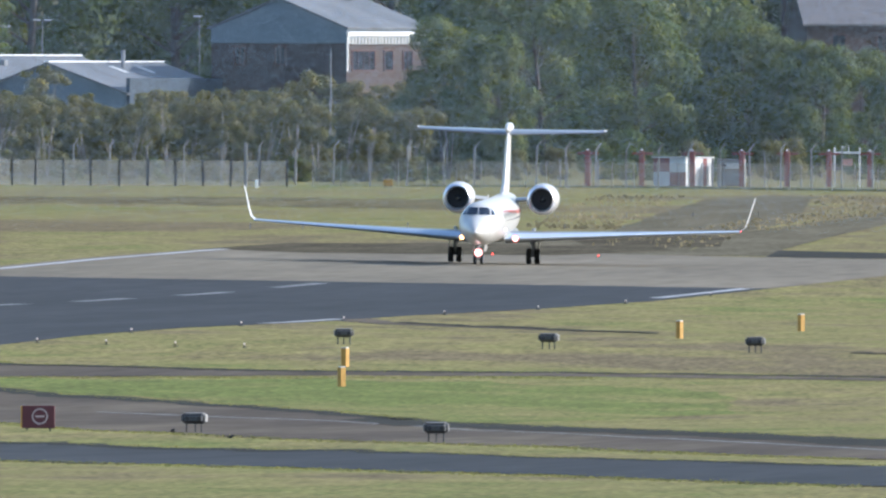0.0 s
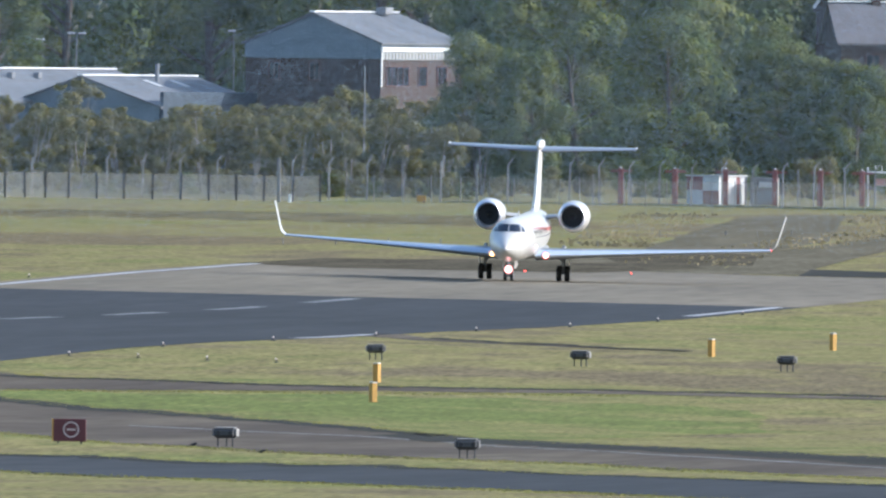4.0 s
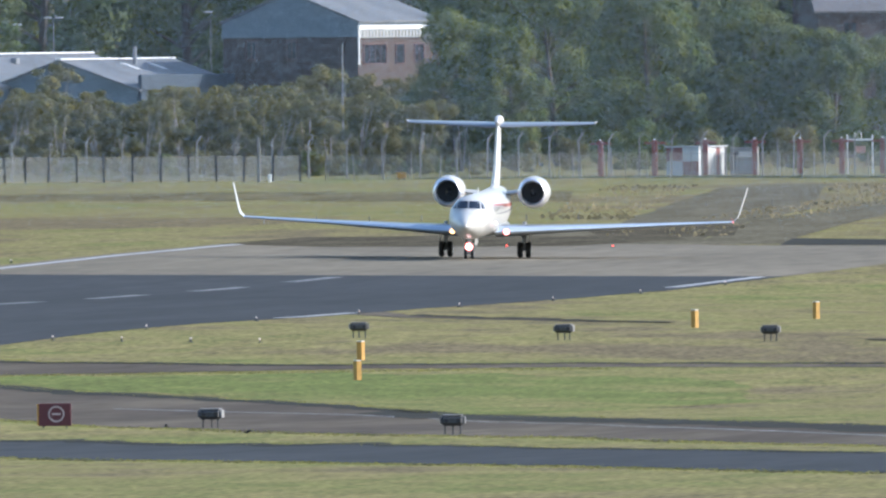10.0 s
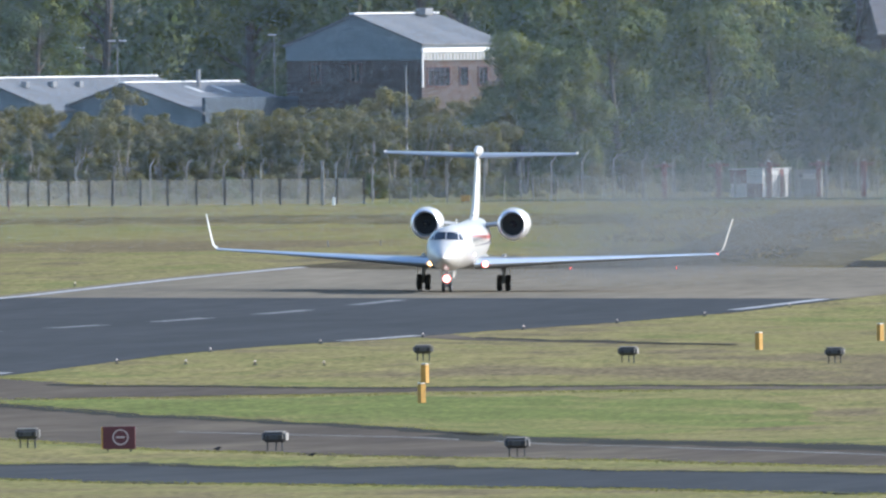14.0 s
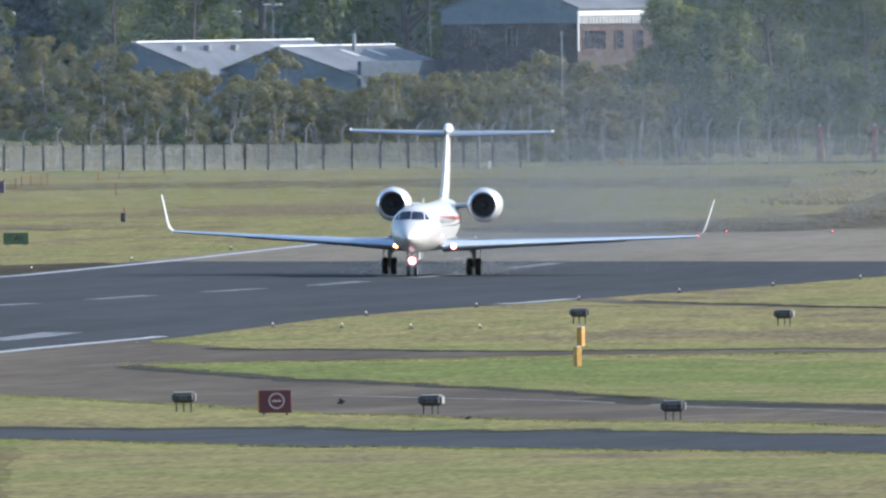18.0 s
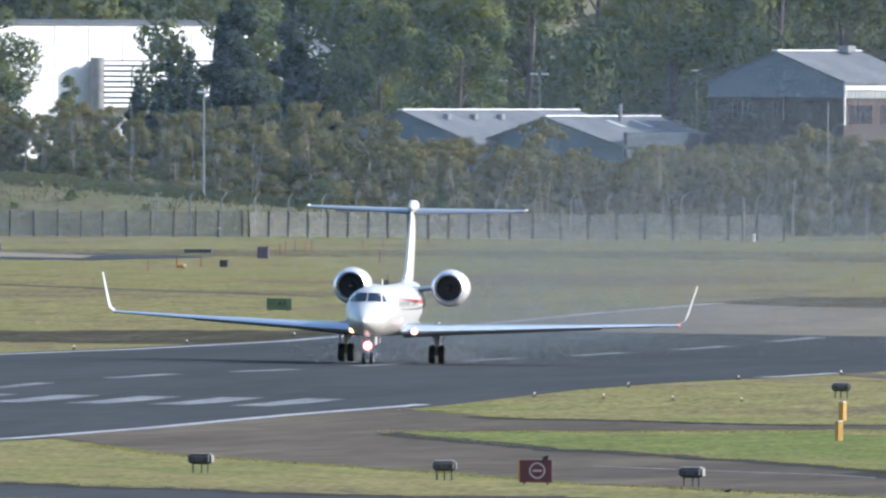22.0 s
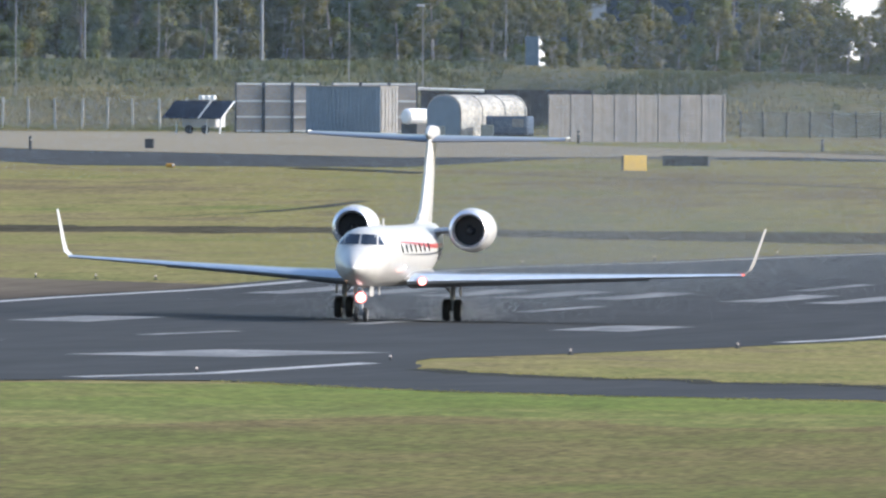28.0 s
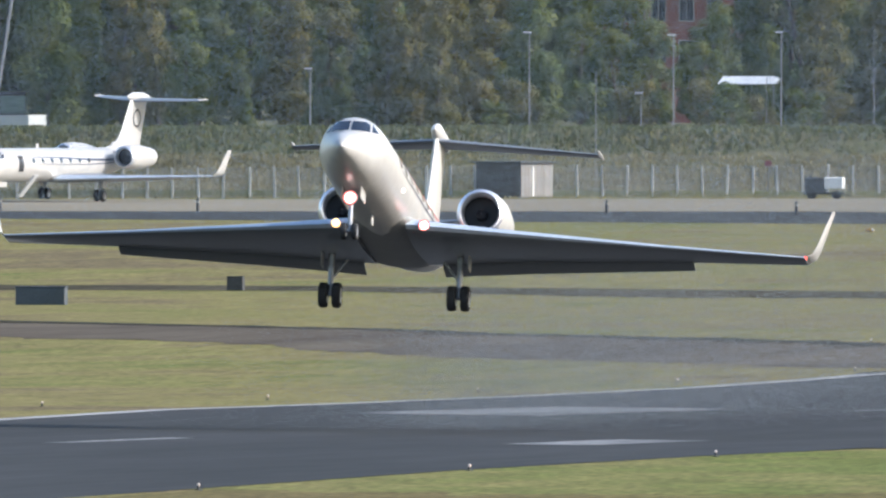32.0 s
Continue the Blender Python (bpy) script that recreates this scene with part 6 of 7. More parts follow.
def build_array():
    mast = thing("antenna_post", "orange-red antenna post with a short arm", "antenna", at_ground(-251.1, 3232), "antenna posts")
    part("post_body", box(B(), (0, 0, 1.25), (0.38, 0.30, 2.6), bevel=0.03), ORANGE, mast)
    for x, w in ((0.5, 0.62), (-0.46, 0.54)):
        part("arm", box(B(), (x, 0, 2.36), (w, 0.14, 0.16), bevel=0.02), ORANGE, mast)
    part("cap", turned(B(), [(0, 0.1), (0.08, 0.08), (0.13, 0.02)], (0, 0, 2.56), (0, 0, 1), 10, True), PALEBOX, mast, "pale lamp cap")
    for x in (-247.2, -243.55, -240.0, -236.75, -233.75, -230.8, -227.6, -224.3):
        copy_thing(mast, at_ground(x, 3232))
    hut = thing("chequered_hut", "equipment hut painted in red and white squares", "hut", at_ground(-244.4, 3237, -36))
    part("wall", slab(B(), [(-3.05, 0), (0, 0), (0, 3.0), (-3.05, 3.0)], 0, 2.0), HUTWHITE, hut)
    for i in range(2):
        for j in range(2):
            if (i + j) % 2 == 0:
                continue
            part("painted_square", box(B(), (-2.28 + 1.52 * i, -0.012, 0.5 + 1.0 * j), (1.5, 0.02, 0.98)), ORANGE, hut)
        part("painted_stripe", box(B(), (0.012, 0.62 + 1.5 * i, 1.0), (0.02, 0.42, 1.96)), ORANGE, hut, "faded red stripe")
    part("roof", box(B(), (-1.52, 1.5, 2.05), (3.3, 3.2, 0.1), bevel=0.02), PALEBOX, hut)
    part("door_edge", box(B(), (0.03, 2.95, 1.0), (0.08, 0.14, 2.0)), DARKBOX, hut)
    cab = thing("equipment_cabinet", "grey equipment cabinet with open panels", "cabinet", at_ground(-241.3, 3238, -8))
    part("body", box(B(), (0, 0.5, 0.98), (1.9, 1.0, 1.95), bevel=0.03), POST, cab)
    part("panel", box(B(), (0.25, -0.03, 1.45), (1.2, 0.05, 0.4)), PALEBOX, cab)
    part("vent", box(B(), (-0.45, -0.04, 1.5), (0.35, 0.05, 0.22)), DARKBOX, cab)
    part("panel", box(B(), (0.2, -0.03, 0.6), (1.3, 0.05, 0.8)), GALV, cab)
    fr = thing("sign_gantry", "white steel gantry with a small sign", "gantry", at_ground(-232.5, 3233))
    for x in (-0.9, 0.9):
        part("upright", box(B(), (x, 0, 1.4), (0.12, 0.12, 2.85)), TRIM, fr)
    part("crossbar", box(B(), (0, 0, 2.45), (1.68, 0.1, 0.14)), TRIM, fr)
    part("sign_plate", box(B(), (0, -0.08, 1.75), (0.8, 0.04, 0.5)), material("pink_plate", (0.6, 0.36, 0.3), 0.6), fr)
    for x in (-0.35, 0.1):
        part("spike", rod(B(), (x, 0, 2.5), (x, 0, 2.95), 0.03), TRIM, fr)
    for x, y, h in ((-250.0, 3228, 1.9), (-252.6, 3226, 2.0), (-238.2, 3230, 2.6), (-227.8, 3230, 2.5), (-235.6, 3230, 1.6)):
        t = thing("thin_pole", "thin pale pole by the antenna posts", "pole", at_ground(x, y), "thin poles")
        part("pole", rod(B(), (0, 0, -0.05), (0, 0, h), 0.05, 0.04, 6), GALV, t)
    s = sign_board("small_yellow_sign", "small yellow sign at the fence", -263.05, 3203, 0.62, 0.45, YELLOW, 0, None, 0.06, 0.15)
    t = thing("white_marker", "short white marker at the fence", "marker post", at_ground(-272.35, 3202))
    part("post_body", box(B(), (0, 0, 0.28), (0.22, 0.2, 0.6), bevel=0.03), TRIM, t)


build_array()


# ---- masts and lamp posts ----
def lamp_post(x, y, z0, z1, heads=1, thick=0.09, label="tall slim grey lamp post"):
    thick *= 0.72
    t = thing("lamp_post", label, "lamp post", pose(x, y, z0 - 0.1), "lamp posts")
    h = z1 - z0 + 0.1
    part("shaft", rod(B(), (0, 0, 0), (0, 0, h), thick, thick * 0.6, 8), GALV, t, smooth=True)
    if heads:
        for s in ((1,) if heads == 1 else (-1, 1)):
            part("lamp_head", box(B(), (s * 0.42 if heads > 1 else -0.15, 0, h + 0.02), (0.62, 0.26, 0.14), bevel=0.04), PALEBOX, t, "pale lamp head")
            part("bracket", rod(B(), (0, 0, h - 0.12), (s * 0.3 if heads > 1 else -0.1, 0, h), 0.03), GALV, t)


for x, y, z1, heads, thick in (
        (-274.35, 3289, 11.3, 0, 0.10), (-319.55, 3283, 12.1, 1, 0.13), (-307.8, 3426, 13.4, 2, 0.09), (-310.5, 3427, 12.9, 1, 0.09), (-295.8, 3426, 13.7, 1, 0.07),
        (-450.8, 3345, 11.1, 1, 0.09), (-421.55, 3330, 13.6, 1, 0.09), (-413.5, 3330, 13.8, 1, 0.09), (-434.3, 3345, 13.8, 1, 0.08), (-424.0, 3330, 9.3, 1, 0.08), (-423.9, 3303, 11.0, 0, 0.06),
        (-397.3, 3312, 11.4, 0, 0.07), (-394.3, 3330, 14.0, 0, 0.09), (-381.1, 3330, 15.0, 0, 0.20), (-372.9, 3315, 11.2, 0, 0.07), (-367.1, 3312, 11.0, 1, 0.08), (-362.9, 3330, 14.0, 0, 0.07),
        (-388.8, 3330, 14.0, 0, 0.07), (-384.8, 3332, 15.0, 0, 0.22), (-303.0, 3300, 9.6, 0, 0.05), (-329.5, 3330, 11.0, 0, 0.05), (-406.8, 3332, 14.0, 0, 0.06), (-344.0, 3330, 11.2, 0, 0.06), (-353.0, 3340, 12.5, 0, 0.07), (-414.6, 3330, 10.5, 0, 0.06)):
    lamp_post(x, y, bank_z(x, y), z1, heads, thick)


# ---- apron clutter ----
def build_container():
    t = thing("blue_grey_container", "blue-grey corrugated container with a sunlit end", "container", at_ground(-364.2, 3258, -20))
    part("shell", slab(B(), [(-6.0, 0), (0, 0), (0, 2.9), (-6.0, 2.9)], 0.05, 3.42), BLUEBOX, t)
    for k in range(17):
        part("rib", box(B(), (-5.7 + 0.335 * k, -0.035, 1.75), (0.15, 0.07, 3.1), bevel=0.015), BLUEBOX, t)
    # sun-facing end made paler than the shell, as sunlight put into the colour
    for k in range(5):
        part("end_rib", box(B(), (0.035, 0.25 + 0.58 * k, 1.75), (0.07, 0.2, 3.1), bevel=0.015), POST, t, "end cladding, paler with sunlight put into its colour")
    part("end_wall", box(B(), (0.012, 1.45, 1.75), (0.02, 2.8, 3.3)), POST, t)
    part("roof", box(B(), (-3.0, 1.45, 3.45), (6.2, 3.1, 0.08), bevel=0.02), POST, t)


CREAM = material("cream_board", (0.42, 0.37, 0.32), 0.85, vary=0.15, scale=1, fine=8)


def build_cages():
    """Tall stillages: pale mesh faces with horizontal rails."""
    proto = None
    for k, x in enumerate((-374.9, -372.8, -370.7, -368.6, -366.5, -364.4)):
        if proto is None:
            t = thing("tall_stillage", "tall crate of pale boards with white rails", "crate", None, "tall stillages")
            part("crate_body", box(B(), (0, 0.28, 1.82), (1.84, 0.36, 3.6), bevel=0.03), CREAM, t)
            for i in range(9):
                part("slat", box(B(), (-0.80 + 0.20 * i, 0.075, 1.8), (0.16, 0.03, 3.4)), CREAM, t)
            for z in (0.12, 1.15, 2.3, 3.55):
                part("rail", box(B(), (0, 0.03, z), (1.86, 0.06, 0.13)), TRIM, t, "white rail")
            # dark strips at the sides imitate the shaded gaps between the crates
            for x2 in (-0.99, 0.99):
                part("corner_strip", box(B(), (x2, 0.2, 1.85), (0.13, 0.2, 3.7)), DARKBOX, t)
            proto = t
            t.matrix_basis = at_ground(x, 3268, 10)
        else:
            copy_thing(proto, at_ground(x, 3268 if k < 3 else 3275, 10))


CANVAS = material("dirty_canvas", (0.44, 0.42, 0.37), 0.9, vary=0.3, scale=1.5, fine=6, second=(0.30, 0.29, 0.26))


def build_tank_hut():
    t = thing("round_roofed_shelter", "white barrel-roofed shelter with grey front", "shelter", at_ground(-358.1, 3245, -38))
    arch = [(-1.7, 0.0), (-1.7, 1.75)] + [(-1.7 * math.cos(a), 1.75 + 1.2 * math.sin(a)) for a in [math.pi * k / 14 for k in range(1, 14)]] + [(1.7, 1.75), (1.7, 0.0)]
    part("shell", loft(B(), [[Vector((x, y, z)) for x, z in arch] for y in (0.0, 6.8)]), CANVAS, t, "off-white barrel roof", smooth=True)
    part("front_panel", loft(B(), [[Vector((x * 0.96, y, z * 0.97)) for x, z in arch] for y in (-0.06, -0.01)]), BLUEBOX, t, "blue-grey front panel")
    for y in (0.05, 2.3, 4.6, 6.75):
        part("hoop", loft(B(), [[Vector((x * 1.03, yy, z * 1.02)) for x, z in arch] for yy in (y - 0.05, y + 0.05)], True, True), CANVAS, t, smooth=False)
    d = thing("small_white_tank", "small white tank beside the shelter", "tank", at_ground(-362.0, 3254, -30))
    part("shell", turned(B(), [(0, 0.1), (0.05, 0.45), (0.25, 0.6), (2.0, 0.6), (2.2, 0.45), (2.25, 0.1)], (0, 0, 1.3), (0.3, 1, 0), 20, True), WHITEWALL, d, smooth=True)
    part("cradle", box(B(), (0.3, 1.1, 0.4), (1.4, 1.8, 0.8)), DARKBOX, d)
    p = thing("white_pipe", "long white pipe along the wall top", "pipe", at_ground(-364.2, 3276))
    part("pipe", rod(B(), (0, 0, 3.25), (5.6, 0, 3.1), 0.11), TRIM, p)
    for x in (0.2, 2.8, 5.4):
        part("stand", box(B(), (x, 0.05, 1.55), (0.1, 0.1, 3.1)), DARKBOX, p)
    wl = thing("dark_timber_wall", "dark brown boarded wall behind the containers", "wall", at_ground(-365.0, 3292))
    for k in range(14):
        part("panel", box(B(), (0.45 + 0.9 * k, 0, 1.5), (0.88, 0.1, 3.25)), material("dark_brown_board", (0.05, 0.04, 0.035), 0.9, vary=0.2) if k == 0 else bpy.data.materials["dark_brown_board"], wl)
    g = thing("blue_generator", "dark blue generator with grey kit on it", "generator", at_ground(-353.2, 3244, -15))
    part("body", box(B(), (0, 0, 0.8), (3.2, 1.4, 1.3), bevel=0.06), material("navy_machine_paint", (0.05, 0.08, 0.13), 0.6, vary=0.2), g)
    part("panel", box(B(), (0.9, -0.72, 0.95), (0.9, 0.05, 0.6)), POST, g)
    part("exhaust", rod(B(), (1.2, 0, 1.4), (1.2, 0, 1.9), 0.07), GALV, g)
    for s in (-1, 1):
        part("skid", box(B(), (0, s * 0.55, 0.08), (3.2, 0.15, 0.18)), DARKBOX, g)
    for x, y, w, h in ((-354.4, 3240, 0.9, 0.8), (-349.6, 3243, 0.7, 1.6), (-358.0, 3241, 0.8, 0.7)):
        box_thing("grey_crate", "small grey-green crate by the shelter", "crate", x, y, w, 0.7, h, material("grey_green_paint", (0.16, 0.19, 0.18), 0.8, vary=0.2), 10, 0.03, "grey crates")


SOLAR = material("dark_solar_cells", (0.012, 0.018, 0.035), 0.6, vary=0.15, scale=0.3, spec=0.1)


def build_solar_unit():
    t = thing("solar_lighting_trailer", "mobile lighting trailer with dark tilted solar panels", "trailer", at_ground(-376.4, 3248, -36))
    part("body", box(B(), (0.3, 0.4, 0.95), (3.3, 1.1, 0.95), bevel=0.05), PALEBOX, t)
    for x, w in ((-0.8, 3.5), (2.2, 2.1)):
        part("solar_panel", box(B(), (0, 0, 0), (w, 1.9, 0.07), Matrix.Translation((x, -0.3, 1.75)) @ Matrix.Rotation(radians(42), 4, "X"), bevel=0.01), SOLAR, t, "dark solar panel")
        part("panel_edge", box(B(), (0, 0, 0), (0.07, 1.9, 0.09), Matrix.Translation((x + w / 2 + 0.06, -0.3, 1.76)) @ Matrix.Rotation(radians(42), 4, "X")), TRIM, t, "white panel edge")
    for x in (-1.7, 1.3, 2.6):
        part("leg", rod(B(), (x, -0.4, 0.0), (x, -0.2, 1.3), 0.06), TRIM, t)
    for x in (0.2, 0.75, 1.3):
        part("floodlight", box(B(), (x, 0.3, 2.62), (0.4, 0.3, 0.34), bevel=0.05), TRIM, t, "white floodlight")
    part("mast", rod(B(), (0.75, 0.4, 1.3), (0.75, 0.35, 2.5), 0.05), GALV, t)
    for x in (-0.6, 1.0):
        part("wheel", turned(B(), [(-0.1, 0.1), (-0.1, 0.32), (0.1, 0.32), (0.1, 0.1)], (x, -0.2, 0.32), (0, 1, 0), 14, True), RUBBER, t, smooth=True)


def build_shed():
    t = thing("timber_store_shed", "dark timber shed with sunlight put into the pale boards of one end", "shed", at_ground(-425.2, 3270, -35))
    part("wall", slab(B(), [(-4.4, 0), (0, 0), (0, 3.4), (-4.4, 3.4)], 0, 2.55), material("dark_shed_timber", (0.10, 0.088, 0.078), 0.9, vary=0.2, scale=1), t)
    # paler boards on the sun side carry its sunlight in their colour
    for k in range(8):
        part("board", box(B(), (0.02, 0.22 + 0.425 * k, 1.28), (0.05, 0.4, 2.4)), TIMBER, t)
    part("roof", box(B(), (-2.2, 1.7, 2.62), (5.0, 4.0, 0.12), bevel=0.02), DARKBOX, t)
    part("door_frame", box(B(), (0.055, 1.3, 1.2), (0.04, 0.1, 2.2)), TRIM, t)


def build_cart():
    t = thing("ground_power_cart", "dark ground power cart with a white housing", "cart", at_ground(-402.0, 3262, 0))
    part("body", box(B(), (-0.55, 0, 0.98), (1.45, 1.3, 1.15), bevel=0.08), DARKBOX, t)
    part("white_housing", box(B(), (0.85, 0, 1.15), (1.4, 1.2, 0.85), bevel=0.06), TRIM, t, "white housing")
    part("chassis", box(B(), (0.1, 0, 0.4), (3.0, 1.1, 0.16)), DARKBOX, t)
    for x in (-0.8, 1.0):
        for y in (-0.5, 0.5):
            part("wheel", turned(B(), [(-0.09, 0.08), (-0.09, 0.28), (0.09, 0.28), (0.09, 0.08)], (x, y, 0.28), (0, 1, 0), 14, True), RUBBER, t, smooth=True)
    part("exhaust", rod(B(), (-0.9, 0, 1.5), (-0.9, 0, 1.8), 0.05), DARKBOX, t)
    part("tow_bar", rod(B(), (1.5, 0, 0.35), (2.2, -0.1, 0.2), 0.04), DARKBOX, t)
    n = thing("notice_post", "small notice on a post at the fence", "sign", at_ground(-409.0, 3286))
    part("post_body", box(B(), (0, 0, 1.3), (0.09, 0.08, 2.7)), DARKPOST, n)
    part("notice", box(B(), (0, -0.06, 2.45), (0.5, 0.04, 0.42)), material("dull_red_notice", (0.25, 0.06, 0.07), 0.7), n)


build_container(), build_cages(), build_tank_hut(), build_solar_unit(), build_shed(), build_cart()
for x, y, z in ((-361.3, 3335, 0),):
    t = thing("pale_kiosk", "small pale blue-grey kiosk on the bank", "kiosk", pose(x, y, bank_z(x, y), 0, 0, -20))
    part("body", box(B(), (0, 0, 1.1), (1.1, 0.9, 2.4), bevel=0.03), BLUEBOX, t)
    # white sheet over the sun side imitates the light on it
    part("edge", box(B(), (0.58, 0, 1.1), (0.06, 0.94, 2.4)), TRIM, t, "white sheet on the sun side, sunlight put into its colour")
for x, y in ((-283.0, 2893), (-352.5, 2885), (-334.3, 2870)):
    t = thing("yellow_taxi_light", "small yellow light beside the taxiway", "airfield light", at_ground(x, y), "yellow taxi lights")
    part("lamp_head", box(B(), (0, 0, 0.18), (0.55, 0.3, 0.26), bevel=0.06), YELLOW, t)
    part("lens", box(B(), (0.2, -0.12, 0.2), (0.16, 0.12, 0.14), bevel=0.03), TRIM, t)

# ---- the parked jet ----
PARKED = build_jet("parked_jet", "parked white business jet with an open cabin door", False, 4.1, 0.74)
PARKED.matrix_basis = at_ground(-451.8, 3224, -16, 0.10) @ pose(0, 0, 0, 0, 2.2, 0)
# no opening is cut: a dark patch on the skin imitates the shade inside
part("doorway", patch(B(), -12.2, -11.35, -0.35, 0.62, 4, 6, 0.02), DARK, PARKED, "dark patch on the skin for the shade inside the open doorway", smooth=True)
bm = box(B(), (0, 0, 0), (0.75, 2.0, 0.1), Matrix.Translation((1.75, -11.8, 1.15)) @ Matrix.Rotation(radians(90), 4, "Z") @ Matrix.Rotation(radians(-52), 4, "X"))
part("airstair", bm, PALEBOX, PARKED)
r = ring_mark(PARKED, 0, 0, 0.52, 0.68, 0, DARK, "fin_ring")
r.matrix_basis = pose(0.2, 10.6, 5.9, 0, 0, 90)


# ---- birds ----
CROW = material("black_feathers", (0.012, 0.012, 0.014), 0.7, vary=0.2, scale=0.1)


WINGS = []


def build_bird(label, spread_wings):
    t = thing("crow", label, "bird", group="crows")
    part("body", loft(B(), [ring(y, z, r, r * 1.1, 8) for y, z, r in ((-0.22, 0.20, 0.01), (-0.15, 0.19, 0.045), (0.0, 0.15, 0.075), (0.12, 0.12, 0.05), (0.28, 0.09, 0.015))]), CROW, t, smooth=True)
    for s in (-1, 1):
        if spread_wings:
            pts = [(s * 0.05, -0.08), (s * 0.42, -0.02), (s * 0.40, 0.10), (s * 0.05, 0.10)]
            bm = B()
            up = [bm.verts.new((x, y, 0.18 + abs(x) * 0.45)) for x, y in pts]
            lo = [bm.verts.new((x, y, 0.165 + abs(x) * 0.45)) for x, y in pts]
            bm.faces.new(up), bm.faces.new(lo[::-1])
            for i in range(4):
                j = (i + 1) % 4
                bm.faces.new((up[i], lo[i], lo[j], up[j]))
            bmesh.ops.recalc_face_normals(bm, faces=bm.faces[:])
            WINGS.append((s, part("bird_wing", bm, CROW, t)))
        part("leg", rod(B(), (s * 0.03, 0.02, 0.0), (s * 0.03, 0.0, 0.12), 0.008, 0.008, 5), CROW, t)
    for ob in t.children:
        ob.data.transform(Matrix.Scale(0.62, 4))
    return t


CROW_FLYING = build_bird("black crow that flies from the grass to the red sign", True)
crow = build_bird("black crow standing in the grass", False)
crow.matrix_basis = at_ground(-135.0, 1577, 60)


# ---- haze: hair-thin wisps that stand in for hazy air, and what the engines blow ----
def speck_material(name, base):
    m = bpy.data.materials.new(name)
    m.use_nodes = True
    N, L = m.node_tree.nodes, m.node_tree.links
    N.remove(N["Principled BSDF"])
    front, behind, both = N.new("ShaderNodeBsdfDiffuse"), N.new("ShaderNodeBsdfTranslucent"), N.new("ShaderNodeMixShader")
    front.inputs[0].default_value = behind.inputs[0].default_value = (*base, 1)
    L.new(front.outputs[0], both.inputs[1]), L.new(behind.outputs[0], both.inputs[2]), L.new(both.outputs[0], N["Material Output"].inputs[0])
    return m


def wisps(name, label, P, length, wide, mat, rng):
    """Hair-thin straight wisps, lying every way across the air, at places P."""
    n = len(P)
    a = rng.normal(size=(n, 3)) * (1, 0.25, 0.7)
    a *= (length * rng.uniform(0.6, 1.4, (n, 1))) / np.linalg.norm(a, axis=1)[:, None]
    b = np.cross(a, rng.normal(size=(n, 3)))
    b *= wide / np.linalg.norm(b, axis=1)[:, None]
    return tagged(loose(name, np.stack([P - a * 0.5 - b, P - a * 0.5 + b, P + a * 0.5], 1), mat), label, "haze", "", "stuff")


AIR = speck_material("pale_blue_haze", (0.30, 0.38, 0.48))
MIST = speck_material("white_mist", (0.62, 0.63, 0.64))
FUME = speck_material("grey_fumes", (0.26, 0.28, 0.29))
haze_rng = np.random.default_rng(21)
# air haze imitated by pale blue strands, spread over the bearings in view
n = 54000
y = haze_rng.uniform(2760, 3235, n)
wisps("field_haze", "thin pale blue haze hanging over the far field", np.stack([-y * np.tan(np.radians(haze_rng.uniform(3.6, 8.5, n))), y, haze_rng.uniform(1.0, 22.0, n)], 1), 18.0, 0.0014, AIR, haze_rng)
n = 46000
d = 12 + 290 * haze_rng.uniform(0, 1, n) ** 1.25
PLUME = wisps("exhaust_plume", "faint grey haze of jet exhaust behind the engines", np.stack([haze_rng.normal(0, 2.6 + 0.022 * d), d, np.abs(haze_rng.normal(0.6, 2.6 + 0.020 * d)) + 0.6], 1), 3.0, 0.0015, FUME, haze_rng)
n = 20000
DRIFT = wisps("drifting_haze", "pale exhaust haze drifting low over the field", np.stack([haze_rng.normal(0, 9, n), haze_rng.uniform(-170, 240, n), np.abs(haze_rng.normal(0, 7.5, n)) + 0.5], 1), 5.0, 0.0015, FUME, haze_rng)
n = 3600
side = haze_rng.choice((-2.2, 2.2), n)
d = haze_rng.gamma(2.0, 1.3, n)
SPRAY = wisps("wheel_spray", "fine mist thrown up behind the wheels", np.stack([side + haze_rng.normal(0, 0.35 + 0.12 * d), d, np.abs(haze_rng.normal(0, 0.20 + 0.05 * d)) + 0.10], 1), 0.6, 0.0022, MIST, haze_rng)


# ---- what moves ----
TAKEOFF = [  # seconds, place along the runway, height of the wheels, nose up in degrees
    (0.0, 2526, None, -0.9), (6.0, 2524, None, -0.9), (9.0, 2518, None, -0.9), (11.0, 2499, None, -0.9), (13.0, 2472, None, -0.8), (15.0, 2427, None, -0.6),
    (18.0, 2333, None, -0.4), (19.0, 2295, None, -0.4), (20.0, 2255, None, -0.3), (21.5, 2189, None, -0.2), (22.0, 2164, None, -0.2), (23.0, 2114, None, -0.1),
    (24.5, 2033, None, 0.0), (27.0, 1875, None, 0.0), (28.0, 1809, None, 0.0), (29.0, 1739, None, 0.0), (29.5, 1703, None, 0.8), (30.0, 1666, None, 3.0),
    (30.5, 1629, None, 6.0), (31.0, 1591, 1.49, 7.9), (31.5, 1555, 2.95, 9.6), (32.0, 1516, 5.33, 10.2)]
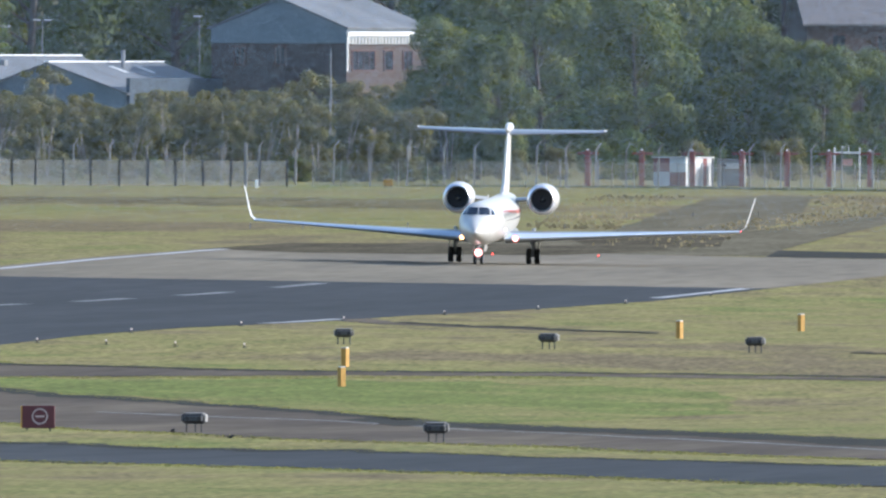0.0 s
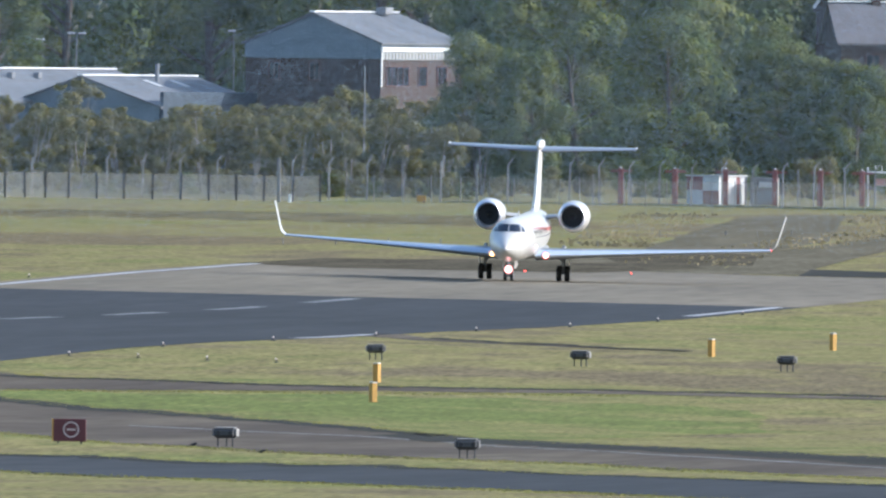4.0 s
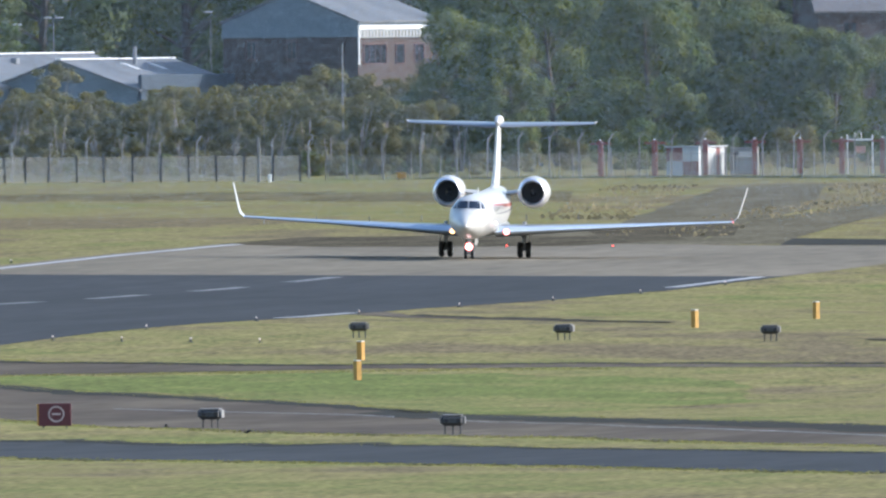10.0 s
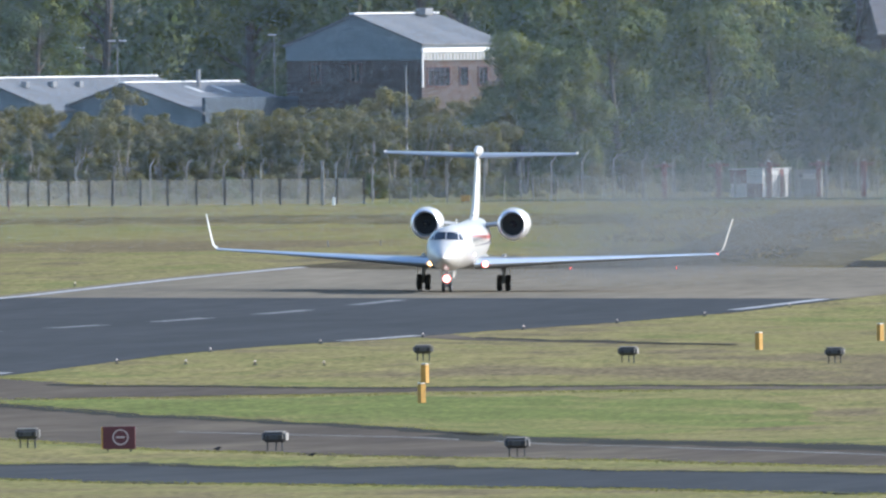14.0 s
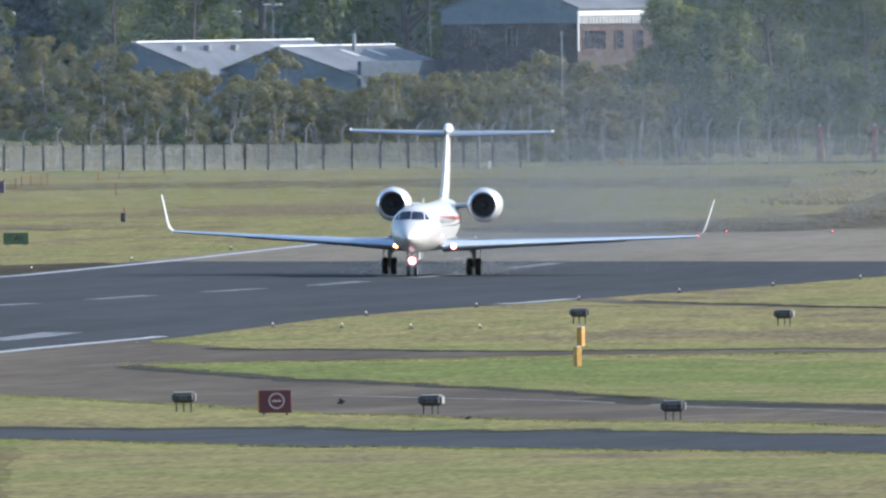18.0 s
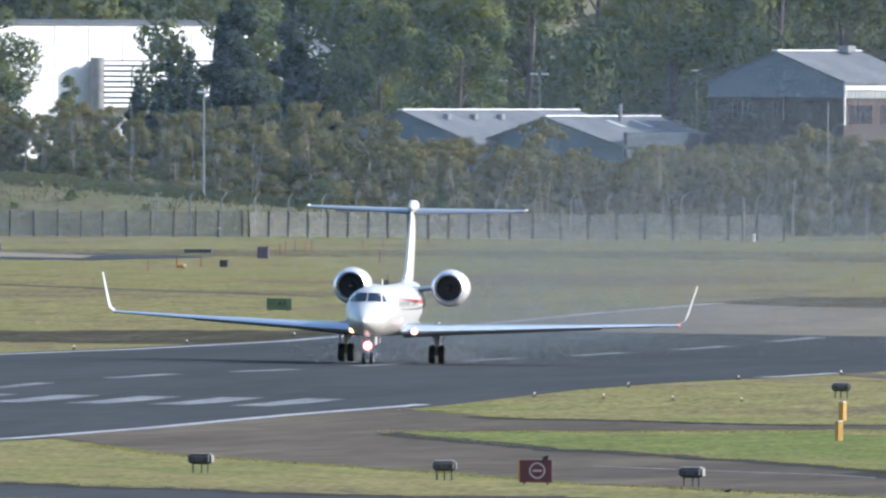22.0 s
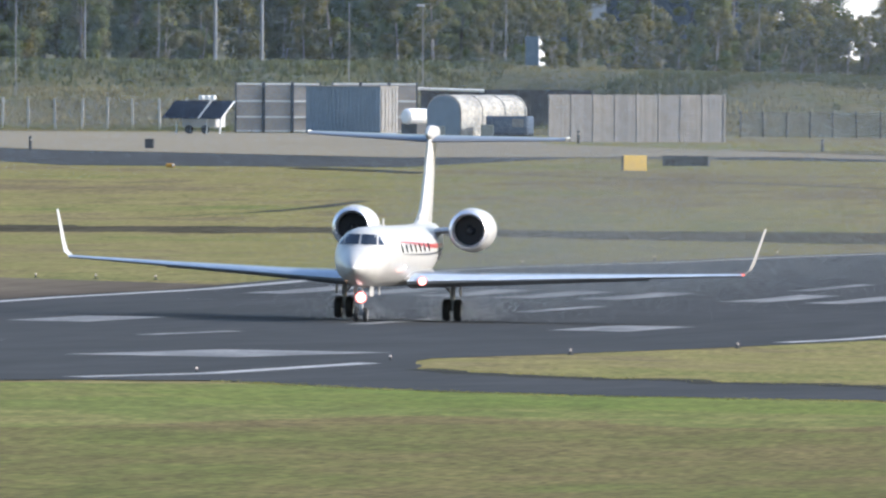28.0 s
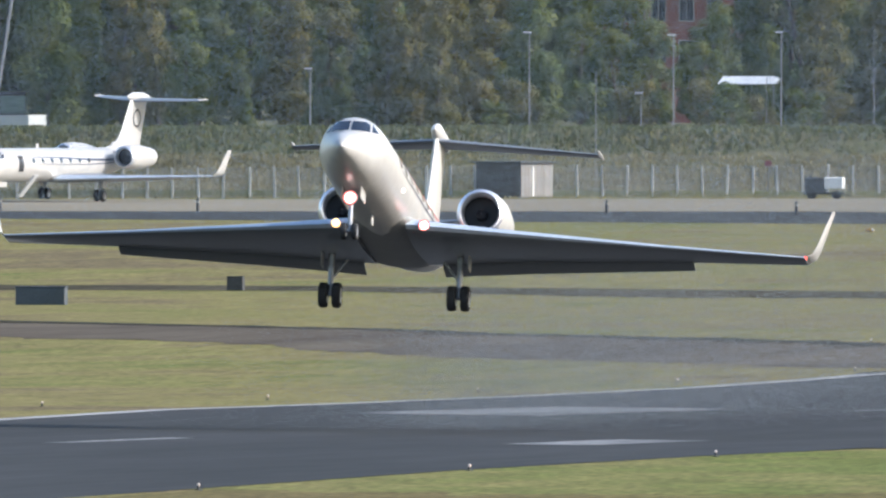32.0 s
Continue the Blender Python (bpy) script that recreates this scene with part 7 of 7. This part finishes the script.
SWAY = ((0, 15, 22, 24, 27, 28, 29.5, 31, 32), (0, 0, -0.05, -0.08, 0.03, 0.05, 0.05, 0.06, 0.06), (0.95, 0.85, 0.6, 0.55, 0.2, 0.15, 0.5, 1.0, 0.9), (-0.10, -0.08, -0.04, -0.03, 0, 0, 0, 0, 0))      # seconds; aside, turn, sinking on the springs


def sway(t, k):
    return float(np.interp(t, SWAY[0], SWAY[k]))


def motions():
    walk(JET, [(t, pose(AXIS + sway(t, 1), y, ground_z(AXIS, y) + 0.06 + sway(t, 3) if z is None else z, -up, float(np.interp(t, (0, 30, 32), (1.25, 1.25, 1.6))), sway(t, 2))) for t, y, z, up in TAKEOFF])
    drop = {t: float(np.interp(t, (29.8, 31.0), (0.0, -0.42))) for t, *_ in TAKEOFF}
    for leg in MAIN_LEGS:
        walk(leg, [(t, pose(0, 0, drop[t] - sway(t, 3))) for t, *_ in TAKEOFF])
    for leg in NOSE_LEGS:
        walk(leg, [(t, pose(0, 0, drop[t] - sway(t, 3) - 13.72 * math.sin(radians(min(up, 0.0))))) for t, y, z, up in TAKEOFF])
    # the blown air: it drifts in across the field, then follows the jet
    late = {t: y for t, y, *_ in TAKEOFF}
    walk(PLUME, [(t, pose(AXIS + float(np.interp(t, (0, 8, 11, 15, 32), (75, 45, 28, 2, 0))), late[t] + float(np.interp(t, (0, 6, 12, 15), (60, 35, 12, 0))), 0)) for t in late])
    walk(SPRAY, [(t, pose(AXIS + float(np.interp(t, (0, 13, 17.5), (75, 45, 0))), late[t] + float(np.interp(t, (0, 13, 18, 30, 31, 32), (140, 70, 0, 0, 60, 180))), ground_z(AXIS, late[t]))) for t in late])
    walk(DRIFT, [(t, pose(x, 2790, 0.6)) for t, x in ((0.0, -165), (8.0, -180), (10.0, -186), (13.0, -203), (20.0, -225), (24.0, -240), (32.0, -268))])
    # the crow pecks about in the grass, then flies up on the sign
    home = Vector((-142.6, 1590, ground_z(-142.6, 1590) + 0.89))
    walk(CROW_FLYING, [(t, pose(x, y, ground_z(x, y), 0, 0, turn)) for t, x, y, turn in ((0.0, -138.8, 1597, 40), (6.0, -139.2, 1596, 70), (10.0, -139.8, 1599, 20), (12.5, -140.5, 1601, 60), (15.0, -140.0, 1598, 80), (17.3, -139.6, 1596, 90))]
         + [(18.0, pose(home.x + 2.0, home.y, home.z - 0.55, 0, 0, 88)), (19.0, pose(home.x + 0.9, home.y, home.z - 0.25, 0, 0, 80)), (19.6, pose(*home, 0, 0, 70)), (32.0, pose(*home, 0, 0, 50))])
    hinge = Matrix.Translation((0, 0, 0.10))
    for side, wing in WINGS:
        shut = hinge @ pose(0, 0, 0, 0, side * 75, 0) @ hinge.inverted()
        walk(wing, [(0.0, shut), (17.2, shut), (17.7, pose(0, 0, 0)), (19.2, pose(0, 0, 0)), (19.7, shut), (32.0, shut)])


motions()
